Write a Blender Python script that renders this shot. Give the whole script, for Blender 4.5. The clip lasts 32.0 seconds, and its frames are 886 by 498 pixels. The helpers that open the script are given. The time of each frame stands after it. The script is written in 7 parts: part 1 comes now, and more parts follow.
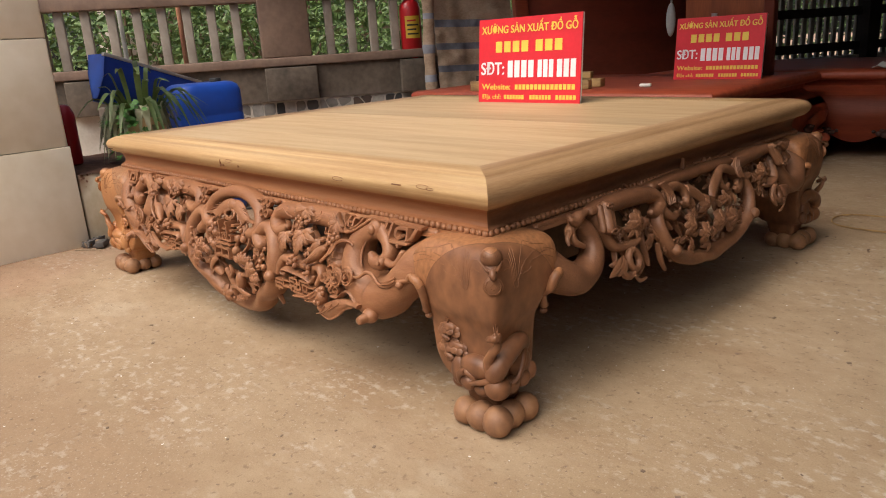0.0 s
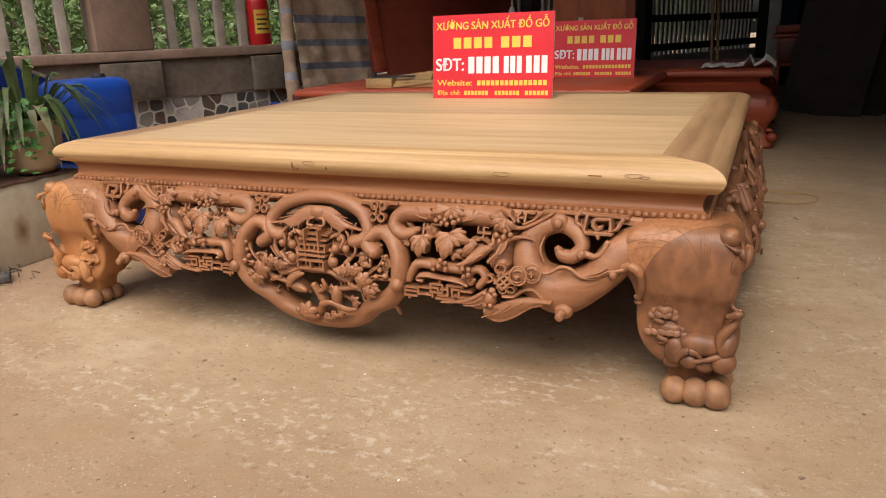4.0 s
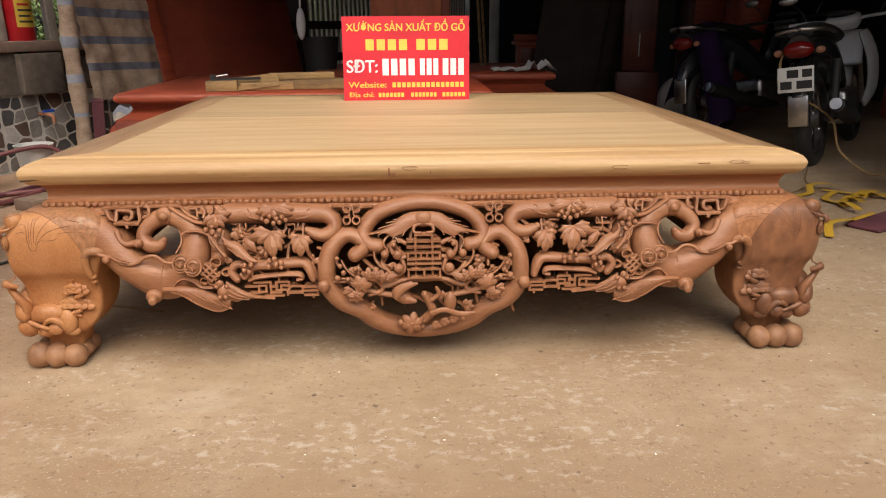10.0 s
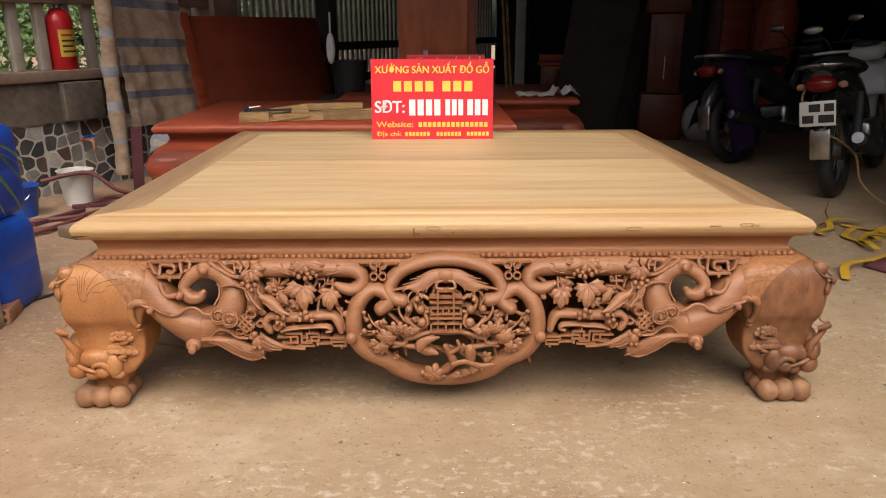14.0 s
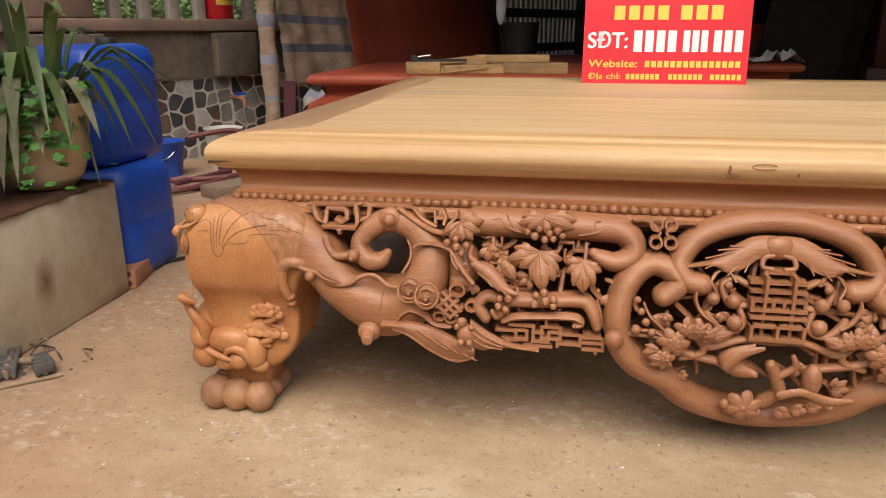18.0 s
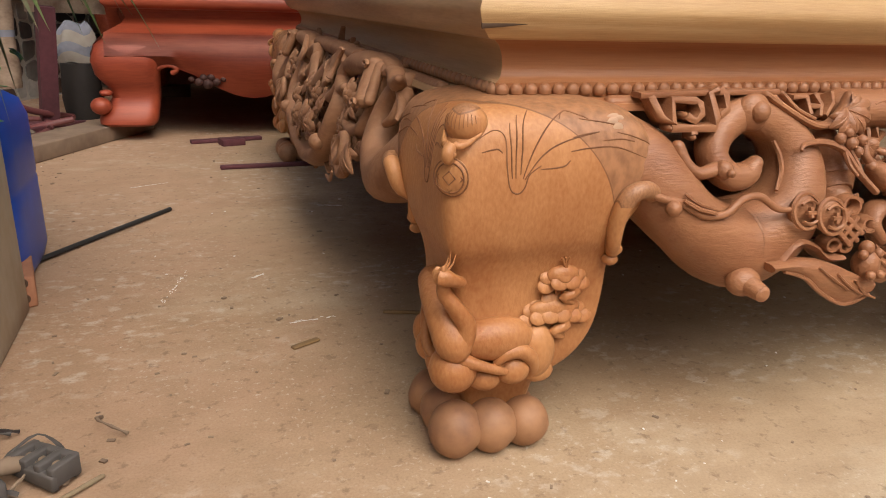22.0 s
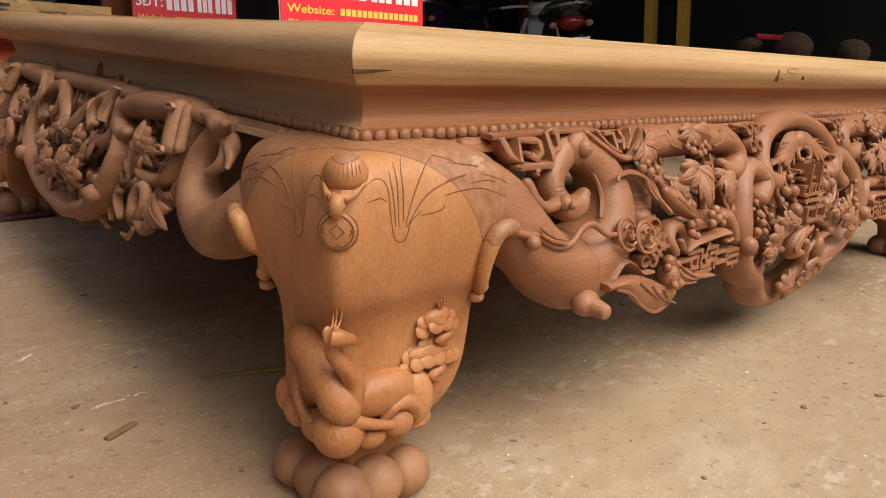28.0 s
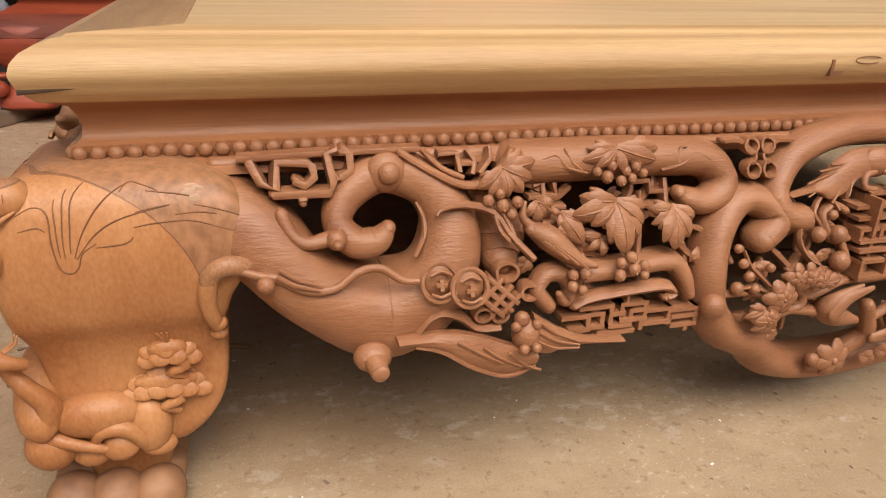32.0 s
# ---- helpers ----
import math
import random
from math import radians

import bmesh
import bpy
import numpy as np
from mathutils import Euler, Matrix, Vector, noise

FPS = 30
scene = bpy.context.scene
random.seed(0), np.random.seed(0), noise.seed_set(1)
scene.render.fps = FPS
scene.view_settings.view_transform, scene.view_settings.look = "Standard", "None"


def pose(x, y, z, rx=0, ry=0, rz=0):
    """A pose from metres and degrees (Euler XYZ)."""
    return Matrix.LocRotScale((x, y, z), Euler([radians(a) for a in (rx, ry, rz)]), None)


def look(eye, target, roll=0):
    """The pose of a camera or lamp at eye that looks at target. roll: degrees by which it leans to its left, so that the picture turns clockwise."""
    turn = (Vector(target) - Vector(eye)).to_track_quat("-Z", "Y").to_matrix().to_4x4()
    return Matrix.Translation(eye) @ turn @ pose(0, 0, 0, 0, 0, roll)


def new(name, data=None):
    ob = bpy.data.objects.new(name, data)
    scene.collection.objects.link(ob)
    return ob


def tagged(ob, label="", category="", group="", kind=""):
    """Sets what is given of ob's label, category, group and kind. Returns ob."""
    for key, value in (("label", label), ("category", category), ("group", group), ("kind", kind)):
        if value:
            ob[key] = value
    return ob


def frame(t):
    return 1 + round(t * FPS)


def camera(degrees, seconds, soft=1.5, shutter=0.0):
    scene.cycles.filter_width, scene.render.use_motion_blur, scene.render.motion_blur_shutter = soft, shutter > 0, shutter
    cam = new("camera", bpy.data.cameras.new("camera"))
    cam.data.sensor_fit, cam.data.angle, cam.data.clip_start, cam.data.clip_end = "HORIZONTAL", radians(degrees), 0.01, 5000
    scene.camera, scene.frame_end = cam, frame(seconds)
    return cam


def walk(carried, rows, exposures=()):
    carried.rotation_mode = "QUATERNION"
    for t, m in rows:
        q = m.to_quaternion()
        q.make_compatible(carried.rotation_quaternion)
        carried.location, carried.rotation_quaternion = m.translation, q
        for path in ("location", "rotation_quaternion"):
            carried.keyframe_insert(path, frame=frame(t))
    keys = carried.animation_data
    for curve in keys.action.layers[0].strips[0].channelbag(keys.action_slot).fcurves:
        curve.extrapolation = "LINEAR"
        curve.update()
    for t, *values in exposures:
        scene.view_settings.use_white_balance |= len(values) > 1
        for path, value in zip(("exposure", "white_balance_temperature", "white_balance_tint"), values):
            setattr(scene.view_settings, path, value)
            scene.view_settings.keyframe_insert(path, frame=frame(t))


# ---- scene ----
cam = camera(63.46, 32.0, 1.0)
PATH = [
    (0, (1.9025, -1.0033, 0.8008), (0.5123, 0.3229, 0.2454), -3.70),
    (0.5, (1.8378, -1.0771, 0.8099), (0.5380, 0.3335, 0.2435), -3.56),
    (1, (1.7362, -1.1473, 0.8167), (0.5142, 0.3295, 0.2456), -3.16),
    (1.5, (1.5899, -1.2087, 0.7839), (0.3950, 0.2909, 0.2151), -3.22),
    (2, (1.4872, -1.2435, 0.7778), (0.3152, 0.2738, 0.2084), -3.22),
    (2.5, (1.3873, -1.3366, 0.7971), (0.2614, 0.2147, 0.2263), -3.05),
    (3, (1.3045, -1.4315, 0.8053), (0.3150, 0.2084, 0.2293), -2.71),
    (3.5, (1.1927, -1.4958, 0.8163), (0.3283, 0.2107, 0.2328), -2.57),
    (4, (1.0461, -1.5417, 0.8270), (0.2539, 0.1978, 0.2381), -2.26),
    (4.5, (0.9004, -1.5565, 0.8310), (0.1759, 0.2112, 0.2392), -2.30),
    (6.5, (0.4058, -1.6384, 0.8227), (0.1624, 0.2507, 0.2128), -0.76),
    (7, (0.2898, -1.6470, 0.8140), (0.1219, 0.2520, 0.2094), -0.63),
    (7.5, (0.1705, -1.6810, 0.8141), (0.0396, 0.2223, 0.2137), -0.63),
    (8, (0.1376, -1.7284, 0.8203), (0.0475, 0.1772, 0.2199), -0.81),
    (8.5, (0.1193, -1.8200, 0.8429), (0.0841, 0.0885, 0.2458), -0.69),
    (9, (0.0833, -1.8282, 0.8658), (0.1275, 0.0800, 0.2685), -0.49),
    (9.5, (-0.0005, -1.7884, 0.8724), (0.0711, 0.1181, 0.2726), -0.23),
    (10, (-0.0367, -1.7603, 0.8479), (0.0577, 0.1449, 0.2469), -0.33),
    (10.5, (-0.0409, -1.7502, 0.8507), (0.0516, 0.1553, 0.2502), -0.26),
    (11, (-0.0261, -1.7414, 0.8458), (0.0652, 0.1652, 0.2487), -0.29),
    (11.5, (-0.0068, -1.7227, 0.8517), (0.0506, 0.1861, 0.2574), -0.28),
    (12, (0.0198, -1.7001, 0.8497), (0.0385, 0.2095, 0.2553), -0.53),
    (12.5, (0.0293, -1.7088, 0.8372), (0.0213, 0.2013, 0.2446), -0.50),
    (13, (0.0045, -1.7453, 0.9300), (0.0001, 0.1648, 0.3372), -0.28),
    (13.5, (-0.0242, -1.7878, 1.0122), (-0.0115, 0.1222, 0.4193), -0.17),
    (15.5, (-0.0416, -1.8442, 1.0030), (-0.0037, 0.0656, 0.4105), -0.09),
    (16, (-0.0547, -1.8171, 0.9869), (-0.0598, 0.0942, 0.3977), -0.18),
    (16.5, (-0.0510, -1.6949, 0.9496), (-0.1831, 0.2117, 0.3603), -0.58),
    (17, (-0.1073, -1.5310, 0.8578), (-0.4020, 0.3592, 0.2744), -0.59),
    (17.5, (-0.2170, -1.3464, 0.7875), (-0.5599, 0.5341, 0.1992), -0.28),
    (18, (-0.3441, -1.1910, 0.7178), (-0.6671, 0.6920, 0.1262), -0.11),
    (18.5, (-0.4799, -1.0778, 0.6869), (-0.7803, 0.8095, 0.0971), 0.05),
    (19, (-0.6588, -1.0508, 0.6836), (-0.9455, 0.8392, 0.0957), -0.02),
    (19.5, (-0.8388, -1.0073, 0.6544), (-1.0287, 0.8990, 0.0798), 0.18),
    (20, (-0.9626, -0.9394, 0.6240), (-1.0041, 0.9764, 0.0514), 0.44),
    (20.5, (-1.0717, -0.8479, 0.5823), (-0.9342, 1.0645, 0.0129), 0.73),
    (21, (-1.1306, -0.7720, 0.5660), (-0.8396, 1.1226, -0.0046), 1.11),
    (21.5, (-1.1991, -0.7296, 0.5277), (-0.7265, 1.1066, -0.1086), 1.58),
    (22, (-1.2549, -0.6987, 0.5077), (-0.6438, 1.0904, -0.1445), 1.83),
    (22.5, (-1.2729, -0.6599, 0.5196), (-0.5012, 1.0590, -0.1513), 1.99),
    (23, (-1.2862, -0.6194, 0.5121), (-0.4051, 1.0481, -0.1536), 2.23),
    (23.5, (-1.3415, -0.6019, 0.5079), (-0.3578, 1.0095, -0.1523), 2.61),
    (24, (-1.3931, -0.6029, 0.5139), (-0.2638, 0.9119, -0.1419), 2.86),
    (24.5, (-1.4106, -0.6044, 0.5260), (-0.2068, 0.8533, -0.1266), 3.04),
    (25, (-1.4048, -0.6047, 0.5252), (-0.1781, 0.8370, -0.1204), 3.18),
    (25.5, (-1.4055, -0.6034, 0.4884), (-0.1546, 0.8318, -0.1243), 3.22),
    (27.5, (-1.4107, -0.5436, 0.4635), (-0.0641, 0.8322, -0.0784), 3.60),
    (28, (-1.3851, -0.5894, 0.5148), (-0.0983, 0.8413, -0.0302), 3.19),
    (28.5, (-1.3150, -0.6179, 0.5383), (-0.1314, 0.8970, -0.0132), 2.92),
    (29, (-1.2300, -0.6382, 0.5534), (-0.1289, 0.9347, -0.0064), 2.85),
    (29.5, (-1.1758, -0.6448, 0.5736), (-0.1284, 0.9604, 0.0025), 2.92),
    (30, (-1.1227, -0.6705, 0.5956), (-0.1089, 0.9327, -0.0382), 2.72),
    (30.5, (-1.0721, -0.6952, 0.5882), (-0.1420, 0.9111, -0.1565), 2.82),
    (31, (-0.9641, -0.6993, 0.6041), (-0.1505, 0.9521, -0.1774), 2.72),
    (31.5, (-0.8632, -0.7112, 0.6113), (-0.2192, 1.0115, -0.1747), 2.06),
    (32, (-0.7839, -0.7337, 0.6190), (-0.2721, 1.0373, -0.1566), 1.68),
]
walk(cam, [(t, look(eye, target, roll)) for t, eye, target, roll in PATH])

# ---- world, sun, light ----
world = bpy.data.worlds.new("world")
scene.world = world
world.use_nodes = True
wn = world.node_tree
sky = wn.nodes.new("ShaderNodeTexSky")
sky.sky_type, sky.sun_disc = "NISHITA", False
sky.sun_elevation, sky.sun_rotation = radians(55), radians(175)
sky.air_density, sky.dust_density = 1.0, 7.0
wn.nodes["Background"].inputs[1].default_value = 0.14
wn.links.new(sky.outputs[0], wn.nodes["Background"].inputs[0])
sun = new("sun", bpy.data.lights.new("sun", "SUN"))
sun.data.energy, sun.data.angle, sun.data.color = 2.55, radians(62), (1.0, 0.94, 0.86)
sun.matrix_world = look((0.5, -5.6, 8.2), (0, 0, 0))
scene.view_settings.exposure = 0.25

# ---- materials ----
def mat(name, base, rough=0.6, metal=0.0, dark=None, scale=8.0, stretch=(1, 1, 1), bump=0.15, fine=60.0, mix=0.6, var=0.0, spec=0.5):
    """Two-scale noise between base and dark, with a fine bump."""
    m = bpy.data.materials.new(name)
    m.use_nodes = True
    nt = m.node_tree
    b = nt.nodes["Principled BSDF"]
    dark = dark or tuple(c * 0.6 for c in base)
    tc = nt.nodes.new("ShaderNodeTexCoord")
    mp = nt.nodes.new("ShaderNodeMapping")
    mp.inputs["Scale"].default_value = stretch
    nt.links.new(tc.outputs["Object"], mp.inputs[0])
    n1 = nt.nodes.new("ShaderNodeTexNoise")
    n1.inputs["Scale"].default_value, n1.inputs["Detail"].default_value = scale, 6
    nt.links.new(mp.outputs[0], n1.inputs["Vector"])
    n2 = nt.nodes.new("ShaderNodeTexNoise")
    n2.inputs["Scale"].default_value, n2.inputs["Detail"].default_value = fine, 4
    nt.links.new(mp.outputs[0], n2.inputs["Vector"])
    add = nt.nodes.new("ShaderNodeMath")
    add.operation = "MULTIPLY_ADD"
    nt.links.new(n2.outputs[0], add.inputs[0])
    add.inputs[1].default_value = 0.45
    nt.links.new(n1.outputs[0], add.inputs[2])
    ramp = nt.nodes.new("ShaderNodeValToRGB")
    ramp.color_ramp.elements[0].position, ramp.color_ramp.elements[1].position = 0.72 - mix * 0.35, 0.72 + mix * 0.35
    ramp.color_ramp.elements[0].color = (*dark, 1)
    ramp.color_ramp.elements[1].color = (*base, 1)
    nt.links.new(add.outputs[0], ramp.inputs[0])
    col = ramp.outputs[0]
    if var:
        oi = nt.nodes.new("ShaderNodeObjectInfo")
        hsv = nt.nodes.new("ShaderNodeHueSaturation")
        mr = nt.nodes.new("ShaderNodeMapRange")
        mr.inputs[3].default_value, mr.inputs[4].default_value = 1 - var, 1 + var
        nt.links.new(oi.outputs["Random"], mr.inputs[0])
        nt.links.new(mr.outputs[0], hsv.inputs["Value"])
        nt.links.new(col, hsv.inputs["Color"])
        col = hsv.outputs[0]
    nt.links.new(col, b.inputs["Base Color"])
    b.inputs["Roughness"].default_value, b.inputs["Metallic"].default_value = rough, metal
    b.inputs["Specular IOR Level"].default_value = spec
    if bump:
        bp = nt.nodes.new("ShaderNodeBump")
        bp.inputs["Strength"].default_value, bp.inputs["Distance"].default_value = bump, 0.004
        nt.links.new(add.outputs[0], bp.inputs["Height"])
        nt.links.new(bp.outputs[0], b.inputs["Normal"])
    return m


def plain(name, base, rough=0.5, metal=0.0):
    return mat(name, base, rough, metal, tuple(c * 0.82 for c in base), 5.0, bump=0.04)


M_top = mat("pale_top_wood", (0.50, 0.365, 0.21), 0.5, dark=(0.40, 0.265, 0.135), scale=2.4, stretch=(0.9, 11, 9), fine=20, bump=0.06, var=0.13, mix=0.55)
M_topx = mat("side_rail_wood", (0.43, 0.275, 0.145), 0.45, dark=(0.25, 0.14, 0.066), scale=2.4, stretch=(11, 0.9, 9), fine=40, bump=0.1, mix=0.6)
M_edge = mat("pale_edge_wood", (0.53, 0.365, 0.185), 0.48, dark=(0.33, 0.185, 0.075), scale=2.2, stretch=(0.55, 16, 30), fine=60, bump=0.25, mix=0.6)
M_carve = mat("carved_wood", (0.335, 0.157, 0.076), 0.47, dark=(0.205, 0.08, 0.035), scale=9, stretch=(0.5, 3, 3), fine=120, bump=0.5, spec=0.45, mix=0.8)
M_carvedust = mat("dusty_carved_wood", (0.345, 0.18, 0.095), 0.6, dark=(0.2, 0.092, 0.046), scale=8, stretch=(2, 1, 2), fine=90, bump=0.5, spec=0.35, mix=0.8)
# Right apron and waist: darker brown, with the roofed side's shade in the colour.
M_carveshade = mat("shaded_dark_carved_wood", (0.235, 0.108, 0.053), 0.5, dark=(0.12, 0.05, 0.025), scale=8, stretch=(2, 0.6, 2), fine=100, bump=0.5, spec=0.4, mix=0.8)
M_waist = mat("waist_wood", (0.36, 0.16, 0.068), 0.46, dark=(0.24, 0.09, 0.036), scale=3, stretch=(0.5, 8, 12), fine=40, bump=0.25, spec=0.45, mix=0.8)
M_waistdust = mat("dusty_waist_wood", (0.46, 0.30, 0.165), 0.6, dark=(0.33, 0.195, 0.10), scale=3, stretch=(8, 0.5, 12), fine=40, bump=0.25, spec=0.3, mix=0.8)
M_leg = mat("leg_wood", (0.46, 0.225, 0.092), 0.45, dark=(0.29, 0.108, 0.036), scale=6, stretch=(1.8, 1.8, 1.0), fine=140, bump=0.4, spec=0.42, mix=0.6)
M_foot = mat("dusty_foot_wood", (0.34, 0.175, 0.085), 0.6, dark=(0.17, 0.08, 0.042), scale=12, fine=60, bump=0.25)
M_red = mat("red_wood", (0.36, 0.072, 0.03), 0.5, dark=(0.22, 0.035, 0.015), scale=3, stretch=(1, 8, 8), fine=20, bump=0.06)
M_burnt = mat("scorched_wood", (0.06, 0.016, 0.01), 0.7, dark=(0.02, 0.007, 0.005), scale=20, bump=0.3)
M_darkred = mat("dark_red_board", (0.125, 0.026, 0.014), 0.4, dark=(0.075, 0.016, 0.01), scale=3, stretch=(1, 8, 2), fine=20, bump=0.05)

def lapped(m, shoulder):
    """The leg's block joined to a shoulder piece of other wood along a circular seam, in the leg's own frame."""
    nt = m.node_tree
    b = nt.nodes["Principled BSDF"]
    link = b.inputs["Base Color"].links[0]
    src = link.from_socket
    sep = nt.nodes.new("ShaderNodeSeparateXYZ")
    nt.links.new(nt.nodes.new("ShaderNodeTexCoord").outputs["Object"], sep.inputs[0])

    def op(kind, a, c=0.0):
        n = nt.nodes.new("ShaderNodeMath")
        n.operation = kind
        for i, v in enumerate((a, c)):
            if isinstance(v, (int, float)):
                n.inputs[i].default_value = v
            else:
                nt.links.new(v, n.inputs[i])
        return n.outputs[0]
    x = op("SUBTRACT", op("MAXIMUM", sep.outputs[0], sep.outputs[1]), 0.015)
    z = op("SUBTRACT", sep.outputs[2], 0.272)
    far = op("SUBTRACT", op("SQRT", op("ADD", op("MULTIPLY", x, x), op("MULTIPLY", z, z))), 0.138)
    mask = op("MULTIPLY", op("GREATER_THAN", far, 0.0), op("GREATER_THAN", sep.outputs[2], 0.305))
    seam = op("MULTIPLY", op("LESS_THAN", op("ABSOLUTE", far), 0.0007), op("GREATER_THAN", sep.outputs[2], 0.305))
    grain = nt.nodes.new("ShaderNodeTexNoise")
    grain.inputs["Scale"].default_value, grain.inputs["Detail"].default_value = 26, 6
    ramp = nt.nodes.new("ShaderNodeValToRGB")
    ramp.color_ramp.elements[0].color = (*[c * 0.62 for c in shoulder], 1)
    ramp.color_ramp.elements[1].color = (*shoulder, 1)
    ramp.color_ramp.elements[0].position, ramp.color_ramp.elements[1].position = 0.3, 0.65
    nt.links.new(grain.outputs[0], ramp.inputs[0])
    col = src
    for fac, c in ((mask, ramp.outputs[0]), (op("MULTIPLY", seam, 0.6), (0.1, 0.04, 0.018, 1))):
        mx = nt.nodes.new("ShaderNodeMix")
        mx.data_type = "RGBA"
        nt.links.new(fac, mx.inputs[0])
        nt.links.new(col, mx.inputs[6])
        if isinstance(c, tuple):
            mx.inputs[7].default_value = c
        else:
            nt.links.new(c, mx.inputs[7])
        col = mx.outputs[2]
    nt.links.new(col, b.inputs["Base Color"])
    return m


lapped(M_leg, (0.35, 0.168, 0.08))


def ground_mat():
    """Tan concrete: worn patches, brown clay stains, pale dust, grit."""
    m = bpy.data.materials.new("ground_concrete")
    m.use_nodes = True
    nt = m.node_tree
    b = nt.nodes["Principled BSDF"]
    tc = nt.nodes.new("ShaderNodeTexCoord")

    def noise_of(scale, detail, lo, hi, stretch=(1, 1, 1), shift=0.0):
        mp = nt.nodes.new("ShaderNodeMapping")
        mp.inputs["Scale"].default_value = stretch
        mp.inputs["Location"].default_value = (shift, shift, 0)
        nt.links.new(tc.outputs["Object"], mp.inputs[0])
        n = nt.nodes.new("ShaderNodeTexNoise")
        n.inputs["Scale"].default_value, n.inputs["Detail"].default_value = scale, detail
        n.inputs["Roughness"].default_value = 0.62
        nt.links.new(mp.outputs[0], n.inputs["Vector"])
        r = nt.nodes.new("ShaderNodeMapRange")
        r.inputs[1].default_value, r.inputs[2].default_value = lo, hi
        nt.links.new(n.outputs[0], r.inputs[0])
        return r.outputs[0], n.outputs[0]

    def blend(a, c, fac, k=1.0):
        mx = nt.nodes.new("ShaderNodeMix")
        mx.data_type = "RGBA"
        mu = nt.nodes.new("ShaderNodeMath")
        mu.operation = "MULTIPLY"
        mu.inputs[1].default_value = k
        nt.links.new(fac, mu.inputs[0])
        nt.links.new(mu.outputs[0], mx.inputs[0])
        if isinstance(a, tuple):
            mx.inputs[6].default_value = (*a, 1)
        else:
            nt.links.new(a, mx.inputs[6])
        mx.inputs[7].default_value = (*c, 1)
        return mx.outputs[2]
    big, _ = noise_of(1.1, 5, 0.38, 0.62)
    col = blend((0.42, 0.315, 0.205), (0.335, 0.24, 0.145), big)
    clay, _ = noise_of(2.1, 8, 0.52, 0.66, (0.6, 1.3, 1), 3.1)
    col = blend(col, (0.26, 0.155, 0.08), clay, 0.6)
    # trodden brown strip in front of the bed
    sep = nt.nodes.new("ShaderNodeSeparateXYZ")
    nt.links.new(tc.outputs["Object"], sep.inputs[0])
    _, wob = noise_of(2.6, 6, 0, 1, (1, 1, 1), 7.0)
    ad = nt.nodes.new("ShaderNodeMath")
    ad.operation = "MULTIPLY_ADD"
    nt.links.new(wob, ad.inputs[0])
    ad.inputs[1].default_value = 0.5
    nt.links.new(sep.outputs[1], ad.inputs[2])
    st = nt.nodes.new("ShaderNodeMapRange")
    st.inputs[1].default_value, st.inputs[2].default_value = -0.22, -0.36
    nt.links.new(ad.outputs[0], st.inputs[0])
    col = blend(col, (0.29, 0.185, 0.105), st.outputs[0], 0.6)
    # reddish clay trodden in beside the planter
    adx = nt.nodes.new("ShaderNodeMath")
    adx.operation = "MULTIPLY_ADD"
    nt.links.new(wob, adx.inputs[0])
    adx.inputs[1].default_value = 0.9
    nt.links.new(sep.outputs[0], adx.inputs[2])
    sx_ = nt.nodes.new("ShaderNodeMapRange")
    sx_.inputs[1].default_value, sx_.inputs[2].default_value = -0.5, -0.85
    nt.links.new(adx.outputs[0], sx_.inputs[0])
    col = blend(col, (0.37, 0.215, 0.14), sx_.outputs[0], 0.58)
    pale, _ = noise_of(2.3, 9, 0.60, 0.645, (0.7, 1.2, 1), 11.3)
    col = blend(col, (0.48, 0.40, 0.29), pale, 0.35)
    def times(a, c):
        mu = nt.nodes.new("ShaderNodeMath")
        mu.operation = "MULTIPLY"
        mu.use_clamp = True
        nt.links.new(a, mu.inputs[0])
        nt.links.new(c, mu.inputs[1])
        return mu.outputs[0]
    mott, _ = noise_of(16.0, 10, 0.40, 0.64, (0.8, 1.1, 1), 1.7)
    col = blend(col, (0.25, 0.165, 0.095), mott, 0.38)
    where, _ = noise_of(3.2, 4, 0.46, 0.60, (0.7, 1.2, 1), 15.0)
    dust, _ = noise_of(34.0, 12, 0.53, 0.62, (0.9, 1.2, 1), 5.2)
    col = blend(col, (0.56, 0.50, 0.42), times(dust, where), 0.5)
    specks, _ = noise_of(120.0, 6, 0.585, 0.66, (1, 1, 1), 2.0)
    there, _ = noise_of(2.4, 4, 0.40, 0.62, (1, 1, 1), 21.0)
    col = blend(col, (0.62, 0.56, 0.47), times(specks, there), 0.5)
    grain, _ = noise_of(300.0, 3, 0.42, 0.68, (1, 1, 1), 4.0)
    col = blend(col, (0.19, 0.125, 0.072), grain, 0.28)
    grit, gn = noise_of(55.0, 10, 0.57, 0.68, (1, 1, 1), 9.0)
    col = blend(col, (0.15, 0.095, 0.055), grit, 0.6)
    nt.links.new(col, b.inputs["Base Color"])
    b.inputs["Roughness"].default_value = 0.82
    _, fn = noise_of(40.0, 14, 0, 1)
    bp = nt.nodes.new("ShaderNodeBump")
    bp.inputs["Strength"].default_value, bp.inputs["Distance"].default_value = 0.4, 0.006
    nt.links.new(fn, bp.inputs["Height"])
    nt.links.new(bp.outputs[0], b.inputs["Normal"])
    return m


M_ground = ground_mat()
M_tile = mat("wall_tile", (0.80, 0.75, 0.64), 0.4, dark=(0.62, 0.54, 0.40), scale=2.2, fine=14, bump=0.03, mix=0.9)
M_cement = mat("cement", (0.17, 0.135, 0.105), 0.9, dark=(0.055, 0.045, 0.036), scale=3, fine=24, bump=0.3, mix=0.7)
